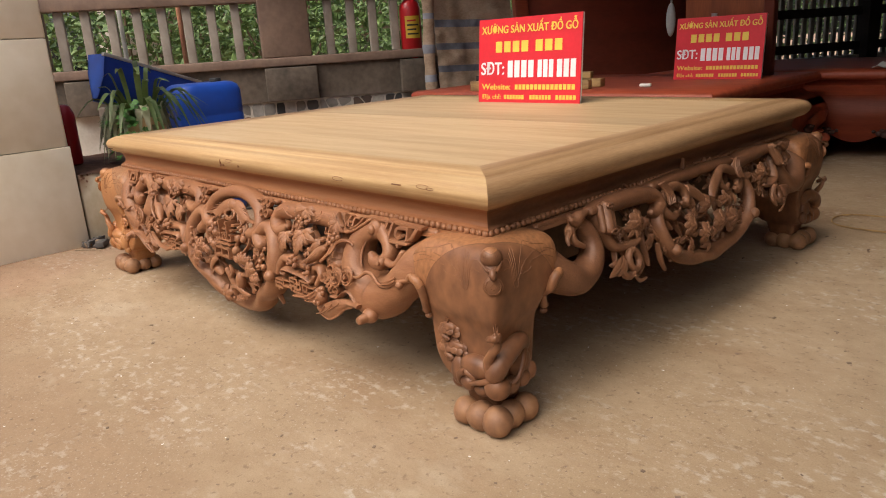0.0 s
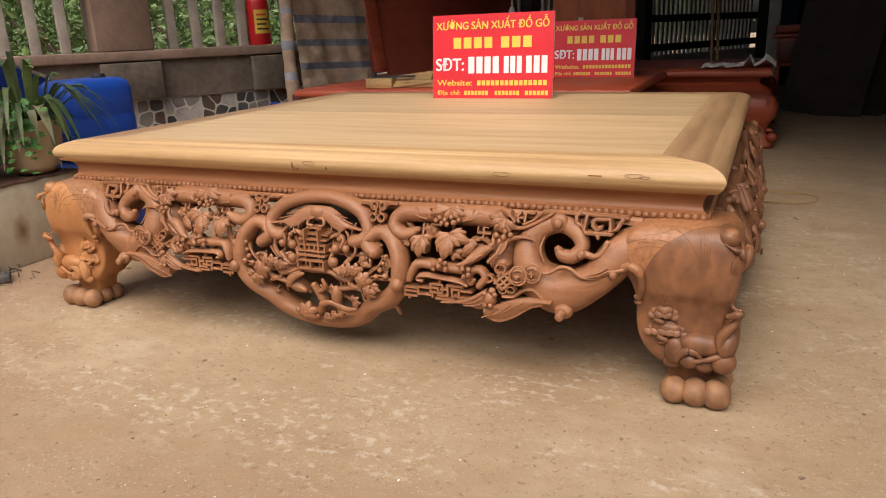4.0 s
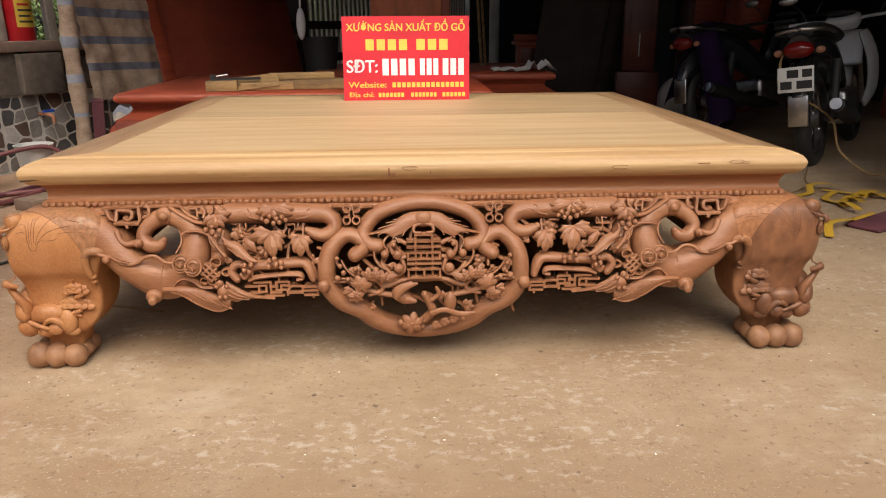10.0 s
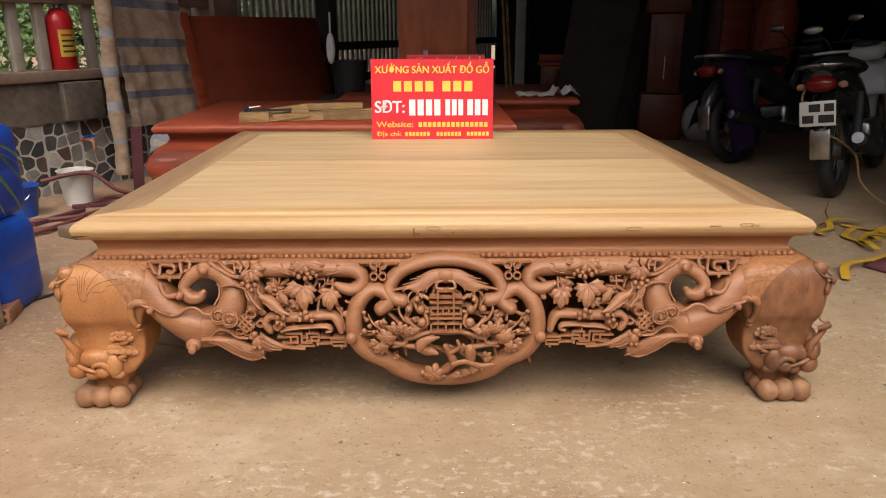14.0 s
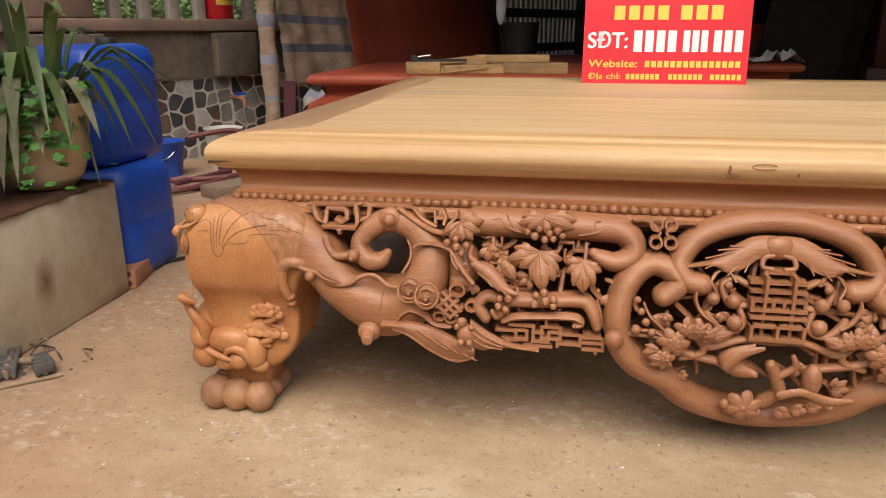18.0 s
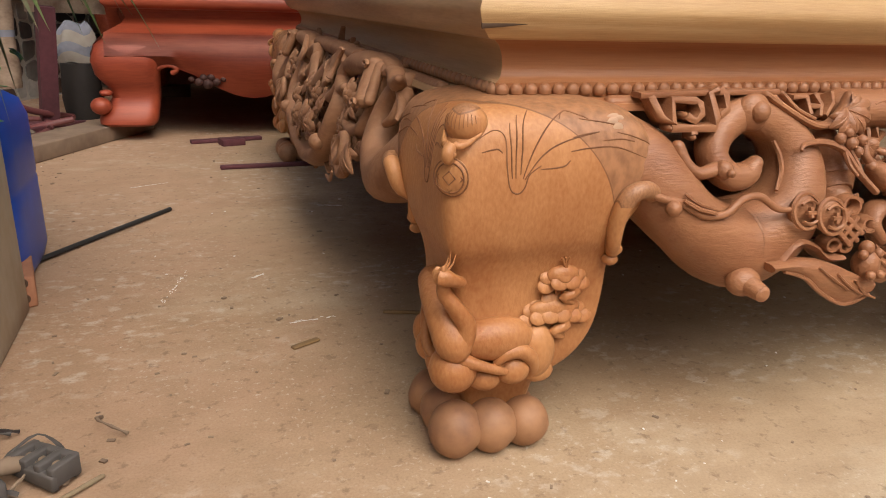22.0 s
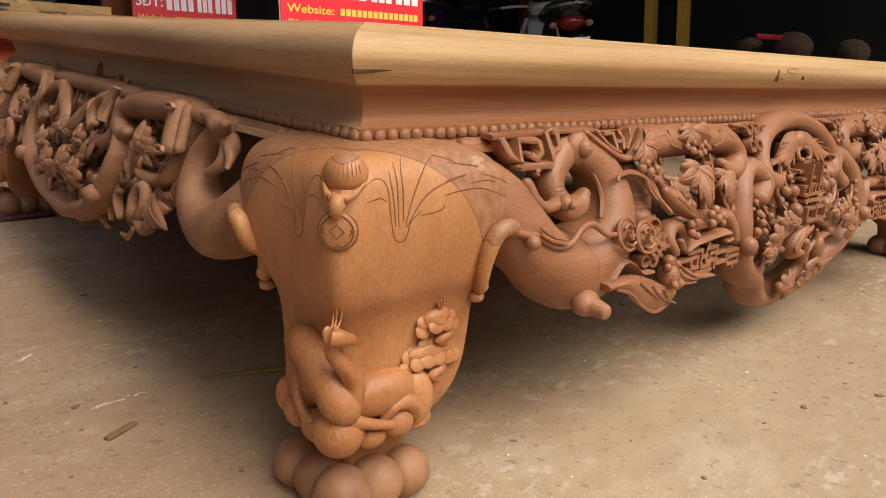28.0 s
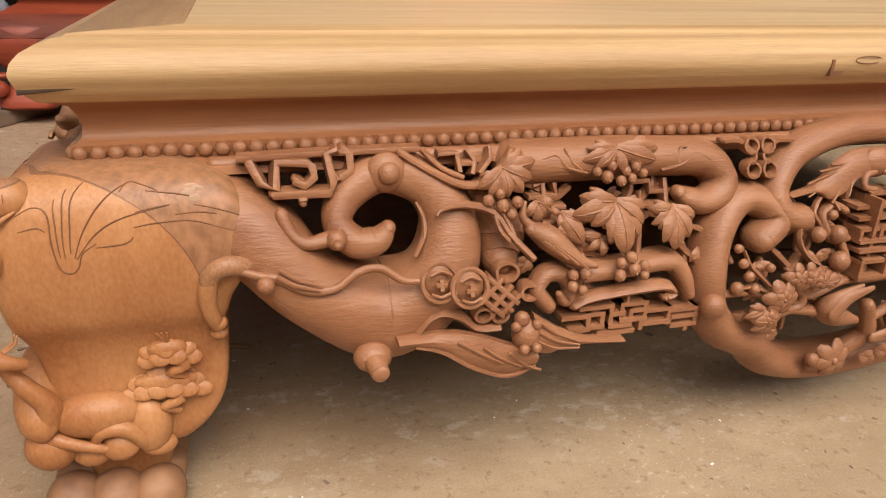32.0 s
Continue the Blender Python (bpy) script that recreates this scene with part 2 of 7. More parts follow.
M_post = mat("painted_post", (0.26, 0.18, 0.135), 0.8, dark=(0.16, 0.105, 0.08), scale=4, fine=30, bump=0.15)
M_bal = mat("baluster_grey", (0.42, 0.38, 0.33), 0.8, dark=(0.3, 0.26, 0.22), scale=5, fine=30, bump=0.15)
M_blue = mat("blue_plastic", (0.015, 0.085, 0.48), 0.4, dark=(0.012, 0.055, 0.33), scale=4, fine=20, bump=0.05)
M_dark = mat("dark_interior", (0.035, 0.03, 0.028), 0.8, dark=(0.02, 0.017, 0.016), scale=3, fine=20, bump=0.1)
M_sign = plain("sign_red", (0.66, 0.026, 0.042), 0.38)

M_glue = plain("dried_glue", (0.5, 0.33, 0.22), 0.6)
M_groove = mat("groove_wood", (0.25, 0.11, 0.045), 0.7, dark=(0.13, 0.05, 0.02), scale=12, bump=0.0)
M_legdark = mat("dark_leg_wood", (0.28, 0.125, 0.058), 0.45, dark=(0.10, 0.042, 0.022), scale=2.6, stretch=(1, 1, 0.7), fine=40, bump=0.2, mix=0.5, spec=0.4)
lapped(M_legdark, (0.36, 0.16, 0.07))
M_signback = plain("sign_back", (0.75, 0.74, 0.72), 0.6)
M_yellow = plain("sign_yellow", (0.78, 0.57, 0.09), 0.45)
M_white = plain("sign_white", (0.82, 0.80, 0.82), 0.45)

M_stones = [mat("cladding_stone", c, 0.5, dark=tuple(0.6 * v for v in c), scale=12, fine=50, bump=0.2, var=0.25)
            for c in ((0.05, 0.052, 0.055), (0.085, 0.085, 0.085), (0.14, 0.095, 0.075), (0.24, 0.225, 0.205), (0.46, 0.44, 0.41))]
M_grout = mat("pale_grout", (0.58, 0.55, 0.50), 0.9, dark=(0.45, 0.42, 0.37), scale=9, bump=0.2)
M_extred = plain("extinguisher_red", (0.45, 0.012, 0.018), 0.3)
M_label = plain("label_yellow", (0.62, 0.42, 0.04), 0.5)
M_black = plain("black_rubber", (0.02, 0.02, 0.02), 0.6)
M_steel = mat("bare_steel", (0.55, 0.54, 0.52), 0.3, 1.0, dark=(0.35, 0.34, 0.33), scale=12, bump=0.05)
M_whiteplastic = plain("white_plastic", (0.72, 0.72, 0.68), 0.4)
M_paper = plain("white_paper", (0.78, 0.77, 0.74), 0.7)
M_pot = mat("glazed_clay", (0.68, 0.56, 0.36), 0.35, dark=(0.50, 0.37, 0.20), scale=5, fine=18, bump=0.06)
M_soil = mat("soil", (0.10, 0.055, 0.03), 0.95, dark=(0.05, 0.03, 0.02), scale=14, bump=0.5)
M_blade = mat("dusty_leaf", (0.42, 0.40, 0.28), 0.6, dark=(0.20, 0.235, 0.11), scale=9, fine=40, bump=0.1, var=0.25)
M_greenblade = mat("green_leaf", (0.22, 0.29, 0.11), 0.42, dark=(0.10, 0.165, 0.045), scale=6, fine=30, bump=0.08, var=0.3)
M_dryblade = mat("dry_leaf", (0.34, 0.27, 0.17), 0.7, dark=(0.2, 0.14, 0.08), scale=7, fine=30, bump=0.1, var=0.2)
M_clover = mat("clover_leaf", (0.085, 0.24, 0.04), 0.55, dark=(0.04, 0.13, 0.02), scale=20, bump=0.05)
M_foliage = mat("far_foliage", (0.20, 0.30, 0.09), 0.5, dark=(0.035, 0.085, 0.02), scale=9, fine=40, bump=0.1, mix=0.7)
M_tarp = mat("tarp_weave", (0.68, 0.56, 0.43), 0.75, dark=(0.40, 0.28, 0.19), scale=7, stretch=(1, 1, 1.8), fine=60, bump=0.5, mix=0.75)
# Tarp's brown stain plus the shade on its roll, put into the colour.
M_tarproll = mat("shaded_stained_tarp", (0.44, 0.33, 0.24), 0.8, dark=(0.20, 0.13, 0.085), scale=9, stretch=(1, 1, 1.6), fine=60, bump=0.5, mix=0.75)
M_tarpblue = mat("tarp_stripe", (0.30, 0.32, 0.38), 0.8, dark=(0.18, 0.19, 0.23), scale=8, fine=40, bump=0.25)
M_plank = mat("rough_plank", (0.40, 0.25, 0.10), 0.7, dark=(0.17, 0.10, 0.045), scale=4, stretch=(1, 6, 6), fine=25, bump=0.2, var=0.3)
M_greywood = mat("grey_timber", (0.26, 0.19, 0.13), 0.85, dark=(0.15, 0.10, 0.07), scale=5, fine=30, bump=0.25)
M_brick = mat("fired_clay", (0.42, 0.20, 0.11), 0.85, dark=(0.28, 0.12, 0.07), scale=8, bump=0.3)
M_hose = plain("maroon_hose", (0.16, 0.05, 0.05), 0.5)
M_purple = mat("purple_cloth", (0.045, 0.012, 0.085), 0.8, dark=(0.028, 0.008, 0.055), scale=6, bump=0.2)
M_strap = plain("yellow_strap", (0.55, 0.33, 0.03), 0.5)
M_maroon = mat("maroon_cloth", (0.12, 0.035, 0.045), 0.85, dark=(0.07, 0.02, 0.025), scale=5, bump=0.3)
M_greenbox = plain("green_card", (0.05, 0.25, 0.08), 0.6)
M_board = mat("varnished_board", (0.25, 0.052, 0.028), 0.42, dark=(0.16, 0.033, 0.018), scale=3, stretch=(1, 8, 2), fine=20, bump=0.05)
M_panel = mat("reddish_door_wood", (0.26, 0.075, 0.03), 0.4, dark=(0.15, 0.04, 0.018), scale=3, stretch=(6, 6, 1), fine=20, bump=0.08)
M_slat = mat("dark_slat_wood", (0.05, 0.035, 0.03), 0.8, dark=(0.025, 0.02, 0.018), scale=5, bump=0.15)
# Near-black, so the colour itself holds the workshop's deep shade.
M_shadewall = mat("shaded_green_wall", (0.028, 0.034, 0.031), 0.8, dark=(0.018, 0.022, 0.021), scale=2, bump=0.05)
M_glass = plain("red_lens", (0.16, 0.006, 0.006), 0.15)
M_roof = mat("shade_roof_sheet", (0.10, 0.09, 0.085), 0.7, dark=(0.06, 0.055, 0.05), scale=3, bump=0.1)
M_rooftile = mat("far_roof", (0.36, 0.32, 0.28), 0.8, dark=(0.22, 0.19, 0.17), scale=4, bump=0.2)
M_bluecloth = mat("blue_cloth", (0.05, 0.08, 0.16), 0.85, dark=(0.03, 0.05, 0.1), scale=5, bump=0.2)
M_bikewhite = plain("bike_white_paint", (0.6, 0.61, 0.6), 0.25)
M_bikedark = plain("bike_dark_paint", (0.025, 0.025, 0.028), 0.25)
M_sack = mat("woven_sack", (0.5, 0.48, 0.44), 0.85, dark=(0.34, 0.32, 0.29), scale=6, fine=60, bump=0.3)
M_clay = mat("crumbled_clay", (0.26, 0.135, 0.085), 0.95, dark=(0.12, 0.06, 0.04), scale=14, fine=60, bump=0.6)
M_planter = mat("planter_render", (0.56, 0.51, 0.40), 0.8, dark=(0.36, 0.28, 0.17), scale=2.6, stretch=(1, 1, 0.7), fine=30, bump=0.15, mix=0.75)


def stain(m, spots):
    """Brown stains at given places (x, y, z, width, height) soaked into a material."""
    nt = m.node_tree
    b = nt.nodes["Principled BSDF"]
    tc = nt.nodes.new("ShaderNodeTexCoord")
    for x, y, z, w, h, k in spots:
        mp = nt.nodes.new("ShaderNodeMapping")
        mp.inputs["Location"].default_value = (-x / 0.3, -y / w, -z / h)
        mp.inputs["Scale"].default_value = (1 / 0.3, 1 / w, 1 / h)
        nt.links.new(tc.outputs["Object"], mp.inputs[0])
        n = nt.nodes.new("ShaderNodeTexNoise")
        n.inputs["Scale"].default_value, n.inputs["Detail"].default_value = 25.0, 5
        nt.links.new(tc.outputs["Object"], n.inputs["Vector"])
        ad = nt.nodes.new("ShaderNodeMix")
        ad.data_type, ad.blend_type = "RGBA", "LINEAR_LIGHT"
        ad.inputs[0].default_value = 0.3
        nt.links.new(mp.outputs[0], ad.inputs[6])
        nt.links.new(n.outputs["Color"], ad.inputs[7])
        g = nt.nodes.new("ShaderNodeTexGradient")
        g.gradient_type = "SPHERICAL"
        nt.links.new(ad.outputs[2], g.inputs[0])
        mu = nt.nodes.new("ShaderNodeMath")
        mu.operation, mu.use_clamp = "MULTIPLY", True
        mu.inputs[1].default_value = k
        nt.links.new(g.outputs[1], mu.inputs[0])
        mx = nt.nodes.new("ShaderNodeMix")
        mx.data_type = "RGBA"
        old = b.inputs["Base Color"].links[0].from_socket
        nt.links.new(mu.outputs[0], mx.inputs[0])
        nt.links.new(old, mx.inputs[6])
        mx.inputs[7].default_value = (0.19, 0.10, 0.055, 1)
        nt.links.new(mx.outputs[2], b.inputs["Base Color"])


stain(M_planter, ((-1.55, 0.236, 0.142, 0.04, 0.065, 1.1), (-1.55, 0.06, 0.30, 0.05, 0.07, 1.0), (-1.55, 0.2, 0.325, 0.12, 0.03, 0.8), (-1.55, 0.50, 0.0, 0.16, 0.04, 0.7)))
# Serves the heartwood streak and the beams added to darken the apron gaps.
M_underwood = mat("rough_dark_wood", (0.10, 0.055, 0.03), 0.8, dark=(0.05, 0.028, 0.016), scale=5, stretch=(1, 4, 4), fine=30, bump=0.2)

# ---- mesh tools ----
def part(name, bm, material, parent=None, label="", smooth=True):
    me = bpy.data.meshes.new(name)
    bmesh.ops.recalc_face_normals(bm, faces=bm.faces)
    bm.to_mesh(me)
    bm.free()
    me.materials.append(material)
    if smooth:
        me.shade_smooth()
        me.set_sharp_from_angle(angle=radians(52))
    ob = new(name, me)
    if parent:
        ob.parent = parent
    if label:
        ob["label"] = label
    return ob


def thing(name, label, category, place=(0, 0, 0), rz=0, group="", kind=""):
    ob = new(name)
    ob.matrix_world = pose(*place, 0, 0, rz)
    return tagged(ob, label, category, group, kind)


def box(bm, x0, x1, y0, y1, z0, z1, m=None, bevel=0.0):
    r = bmesh.ops.create_cube(bm, size=1.0)
    bmesh.ops.scale(bm, vec=(x1 - x0, y1 - y0, z1 - z0), verts=r["verts"])
    bmesh.ops.translate(bm, vec=((x0 + x1) / 2, (y0 + y1) / 2, (z0 + z1) / 2), verts=r["verts"])
    if bevel:
        es = list({e for v in r["verts"] for e in v.link_edges})
        g = bmesh.ops.bevel(bm, geom=es, offset=bevel, segments=2, affect="EDGES", profile=0.5)
        vs = list({v for f in g["faces"] for v in f.verts} | {v for v in r["verts"] if v.is_valid})
    else:
        vs = r["verts"]
    if m is not None:
        bmesh.ops.transform(bm, matrix=m, verts=vs)
    return bm


def ball(bm, c, r, m=None, u=10, v=7):
    r = (r, r, r) if isinstance(r, (int, float)) else r
    mm = Matrix.Translation(c) @ (m or Matrix()) @ Matrix.Diagonal((*r, 1))
    ring = [(math.cos(2 * math.pi * j / u), math.sin(2 * math.pi * j / u)) for j in range(u)]
    top, low = bm.verts.new(mm @ Vector((0, 0, 1))), bm.verts.new(mm @ Vector((0, 0, -1)))
    rows = []
    for i in range(1, v):
        a = math.pi * i / v
        rows.append([bm.verts.new(mm @ Vector((math.sin(a) * x, math.sin(a) * y, math.cos(a)))) for x, y in ring])
    for j in range(u):
        k = (j + 1) % u
        bm.faces.new((top, rows[0][j], rows[0][k]))
        for A, D in zip(rows, rows[1:]):
            bm.faces.new((A[j], D[j], D[k], A[k]))
        bm.faces.new((low, rows[-1][k], rows[-1][j]))
    return bm


def spline(pts, n=6, closed=False):
    """Catmull-Rom through points of any dimension."""
    pts = [np.array(p, float) for p in pts]
    out, c = [], len(pts)
    for i in range(c if closed else c - 1):
        if closed:
            a, b, d, e = pts[i - 1], pts[i], pts[(i + 1) % c], pts[(i + 2) % c]
        else:
            a, b, d, e = pts[max(i - 1, 0)], pts[i], pts[i + 1], pts[min(i + 2, c - 1)]
        for j in range(n):
            t = j / n
            out.append(0.5 * (2 * b + (d - a) * t + (2 * a - 5 * b + 4 * d - e) * t * t + (3 * b - a - 3 * d + e) * t ** 3))
    if not closed:
        out.append(pts[-1])
    return out


def tube(bm, pts, rad, seg=8, flat=1.0, up=(0, 1, 0), closed=False, cap=True, sq=1.0):
    """Sweep a round (flat=1) or flattened section along points; rad: one radius or one a point. up: the axis that flat squeezes."""
    n = len(pts)
    rad = [rad] * n if isinstance(rad, (int, float)) else list(rad)
    P = [Vector(p[:3]) for p in pts]
    rings = []
    for i in range(n):
        a = P[(i - 1) % n] if closed else P[max(i - 1, 0)]
        b = P[(i + 1) % n] if closed else P[min(i + 1, n - 1)]
        t = (b - a).normalized()
        s = t.cross(Vector(up))
        s = s.normalized() if s.length > 1e-4 else t.orthogonal().normalized()
        q = s.cross(t).normalized()
        sec = [(math.cos(2 * math.pi * j / seg), math.sin(2 * math.pi * j / seg)) for j in range(seg)]
        if sq != 1.0:
            sec = [(math.copysign(abs(c) ** sq, c), math.copysign(abs(d) ** sq, d)) for c, d in sec]
        rings.append([bm.verts.new(P[i] + (s * c + q * d * flat) * rad[i]) for c, d in sec])
    for i in range(n if closed else n - 1):
        A, B = rings[i], rings[(i + 1) % n]
        for j in range(seg):
            bm.faces.new((A[j], A[(j + 1) % seg], B[(j + 1) % seg], B[j]))
    if cap and not closed:
        bm.faces.new(rings[0][::-1])
        bm.faces.new(rings[-1])
    return bm


def loft(bm, rings, cap=True):
    """Join rings of equally many points."""
    R = [[bm.verts.new(p) for p in r] for r in rings]
    n = len(R[0])
    for A, B in zip(R, R[1:]):
        for j in range(n):
            bm.faces.new((A[j], A[(j + 1) % n], B[(j + 1) % n], B[j]))
    if cap:
        bm.faces.new(R[0][::-1])
        bm.faces.new(R[-1])
    return bm


def lathe(bm, prof, c=(0, 0, 0), seg=20):
    return loft(bm, [[(c[0] + r * math.cos(2 * math.pi * j / seg), c[1] + r * math.sin(2 * math.pi * j / seg), c[2] + z) for j in range(seg)] for r, z in prof])


def B():
    return bmesh.new()


# ---- ground ----
bm = B()
box(bm, -40, 40, -40, 40, -0.3, 0.0)
ground = tagged(part("ground", bm, M_ground), "worn tan concrete yard floor with sawdust and stains", "ground", kind="structure")

# ---- the carved platform bed ----
HW, DP, TOP = 0.985, 1.70, 0.534
MY = DP / 2
bed = thing("platform_bed", "unvarnished carved wooden platform bed with pale top on concrete", "bed")
SIDES = {"front": (0, 0, 0, HW), "right": (HW, MY, 90, MY), "back": (0, DP, 180, HW), "left": (-HW, MY, -90, MY)}


def side_m(side):
    x, y, rz, _ = SIDES[side]
    return pose(x, y, 0, 0, 0, rz)


RAILF, RAILS = 0.138, 0.147


def mitred(bm, side, prof, uneven=False):
    """A profile of (inset, height) run along one side of the bed, mitred at both ends; uneven: wide side rails meet narrow front rails."""
    m, L = side_m(side), SIDES[side][3]
    own, other = (RAILF, RAILS) if side in ("front", "back") else (RAILS, RAILF)
    end = lambda d: float(np.interp(d, (0, 0.046, own), (0, 0.046, other))) if uneven else d
    rings = [[m @ Vector((s * (L - end(d)), d, z)) for d, z in prof] for s in (-1, 1)]
    return loft(bm, rings)


RAIL = [(0.0, TOP), (0.045, TOP), (0.043, TOP - 0.0025), (0.034, TOP - 0.0035), (0.021, TOP - 0.008), (0.010, TOP - 0.014), (0.003, TOP - 0.022), (0.0, TOP - 0.031),
        (0.0008, 0.498), (0.004, 0.489), (0.0095, 0.4815), (0.0145, 0.477), (0.016, 0.4748), (0.023, 0.472), (0.0, 0.472)]
WAIST = [(0.09, 0.472), (0.028, 0.472), (0.038, 0.466), (0.044, 0.455), (0.046, 0.443), (0.044, 0.433), (0.040, 0.4285), (0.034, 0.4265), (0.036, 0.4105), (0.020, 0.4085), (0.008, 0.406), (0.006, 0.398), (0.09, 0.398)]
for sd in SIDES:
    w = RAILF if sd in ("front", "back") else RAILS
    bm = mitred(B(), sd, [(w, TOP)] + RAIL[1:-1] + [(w, 0.472)], True)
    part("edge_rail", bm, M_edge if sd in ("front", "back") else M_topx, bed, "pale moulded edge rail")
    bm = mitred(B(), sd, WAIST)
    part("waist", bm, {"left": M_waistdust, "right": M_carveshade}.get(sd, M_waist), bed)
ys = np.linspace(RAILF, DP - RAILF, 9) + np.array([0, 0.02, -0.015, 0.03, 0.0, -0.02, 0.015, 0.01, 0])
rs = random.Random(4)
for i in range(8):
    bm = B()
    box(bm, -HW + RAILS + 0.0004, HW - RAILS - 0.0004, ys[i] + 0.0004, ys[i + 1] - 0.0004, 0.5, TOP - rs.uniform(0.0, 0.0006))
    part("plank", bm, M_top, bed, smooth=False)
bm = box(B(), -HW + 0.05, HW - 0.05, 0.05, DP - 0.05, 0.40, 0.47)
part("underframe", bm, M_carve, bed, smooth=False)
# Dark beams added, not seen, so the aprons' pierced gaps look black.
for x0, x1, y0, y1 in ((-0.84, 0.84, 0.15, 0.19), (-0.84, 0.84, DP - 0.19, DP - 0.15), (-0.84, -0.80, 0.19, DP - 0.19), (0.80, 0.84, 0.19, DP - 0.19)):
    part("gap_backing_beam", box(B(), x0, x1, y0, y1, 0.35 if y1 < 0.3 else 0.24, 0.40, bevel=0.004), M_underwood, bed)
for x0, z0, w, h in ((-0.085, 0.486, 0.004, 0.02), (-0.082, 0.488, 0.016, 0.004), (0.02, 0.49, 0.002, 0.006), (0.70, 0.505, 0.03, 0.0022)):
    part("crack", box(B(), x0, x0 + w, -0.0012, 0.01, z0, z0 + h), M_groove, bed, smooth=False)
part("heartwood_streak", tube(B(), [(-0.981, 0.0052, 0.4868), (-0.955, 0.0048, 0.4884), (-0.915, 0.0042, 0.4905)], [0.0036, 0.0028, 0.0003], 8, 0.3), M_underwood, bed)
for x0, z0, a in ((0.80, 0.509, 0.02), (0.822, 0.506, 0.012), (0.5, 0.50, 0.022), (-0.03, 0.505, 0.02)):
    part("knot", tube(B(), [(x0 + a * math.cos(k), -0.0002, z0 + 0.22 * a * math.sin(k)) for k in np.linspace(0.5, 5.6, 16)], 0.0007, 4), M_groove, bed)

# bead moulding: single beads on the two sides passed closely, joined ones on the others
bm = ball(B(), (0, 0, 0), (0.0082, 0.0066, 0.0080), u=10, v=7)
bead0 = part("bead", bm, M_carve, bed)
bead0.matrix_local = side_m("front") @ Matrix.Translation((-HW + 0.042, 0.034, 0.4185))
bead1 = bead0.data.copy()
bead1.materials.clear()
bead1.materials.append(M_carvedust)
for sd in SIDES:
    L = SIDES[sd][3] - 0.042
    n = round(2 * L / 0.0172)
    if sd in ("front", "left"):
        for i in range(n + 1):
            if sd == "front" and i == 0:
                continue
            o = new("bead", bead0.data if sd == "front" else bead1)
            o.parent = bed
            o.matrix_local = side_m(sd) @ Matrix.Translation((-L + 2 * L * i / n, 0.034, 0.4185))
    else:
        bm = B()
        for i in range(n + 1):
            ball(bm, side_m(sd) @ Vector((-L + 2 * L * i / n, 0.034, 0.4185)), (0.0078, 0.0078, 0.0078), u=8, v=5)
        tagged(part("beading", bm, M_carve, bed), kind="stuff")

ENV = [(0.08, 0.035), (0.12, 0.055), (0.16, 0.068), (0.21, 0.074), (0.26, 0.071), (0.31, 0.055), (0.35, 0.036), (0.39, 0.019), (0.42, 0.006), (0.46, -0.004)]


def env(v):
    """How far the carved belly swells out at a height."""
    return float(np.interp(v, [a for a, _ in ENV], [b for _, b in ENV]))


# carved members of one half of the front: along from the middle, height, radius
SHOULDER = [(-0.845, 0.354, 0.054), (-0.82, 0.352, 0.056), (-0.779, 0.337, 0.047), (-0.722, 0.278, 0.041), (-0.645, 0.240, 0.0535), (-0.584, 0.274, 0.043), (-0.566, 0.334, 0.0335), (-0.589, 0.378, 0.0265), (-0.638, 0.396, 0.0245), (-0.679, 0.376, 0.019), (-0.692, 0.35, 0.0165), (-0.674, 0.329, 0.0165), (-0.651, 0.331, 0.0145), (-0.64, 0.344, 0.0085)]
HOOK = [(-0.75, 0.366, 0.0075), (-0.742, 0.348, 0.0072), (-0.727, 0.338, 0.0072), (-0.707, 0.34, 0.0084), (-0.694, 0.342, 0.0093)]
FAN = [(-0.622, 0.419, 0.0046), (-0.594, 0.402, 0.0048), (-0.564, 0.387, 0.0048), (-0.538, 0.384, 0.0048), (-0.511, 0.398, 0.005), (-0.497, 0.419, 0.0039)]
FAN2 = [(-0.597, 0.42, 0.0036), (-0.578, 0.402, 0.0034), (-0.554, 0.391, 0.0034)]
STUB = [(-0.522, 0.367, 0.0185), (-0.508, 0.338, 0.0252), (-0.506, 0.315, 0.029), (-0.51, 0.297, 0.0215)]
TOPBAR = [(-0.485, 0.397, 0.0262), (-0.436, 0.397, 0.0255), (-0.365, 0.397, 0.0255), (-0.291, 0.396, 0.024), (-0.243, 0.392, 0.0235), (-0.222, 0.372, 0.0205), (-0.229, 0.353, 0.019), (-0.253, 0.346, 0.0162), (-0.276, 0.353, 0.0135), (-0.288, 0.361, 0.0085)]
LOWBAR = [(-0.425, 0.276, 0.0119), (-0.411, 0.279, 0.0126), (-0.368, 0.28, 0.012), (-0.316, 0.284, 0.0125), (-0.296, 0.281, 0.013), (-0.284, 0.265, 0.0112), (-0.277, 0.244, 0.0085)]
RIBBON = [(-0.8, 0.323, 0.0045), (-0.779, 0.315, 0.0045), (-0.758, 0.31, 0.0048), (-0.731, 0.296, 0.0046), (-0.702, 0.296, 0.0046), (-0.678, 0.31, 0.0048), (-0.654, 0.312, 0.0046), (-0.631, 0.298, 0.0042), (-0.609, 0.296, 0.003)]
VINE = [(-0.59, 0.359, 0.0018), (-0.583, 0.365, 0.003), (-0.555, 0.367, 0.0044), (-0.526, 0.358, 0.0048), (-0.509, 0.335, 0.0044), (-0.485, 0.31, 0.0042)]
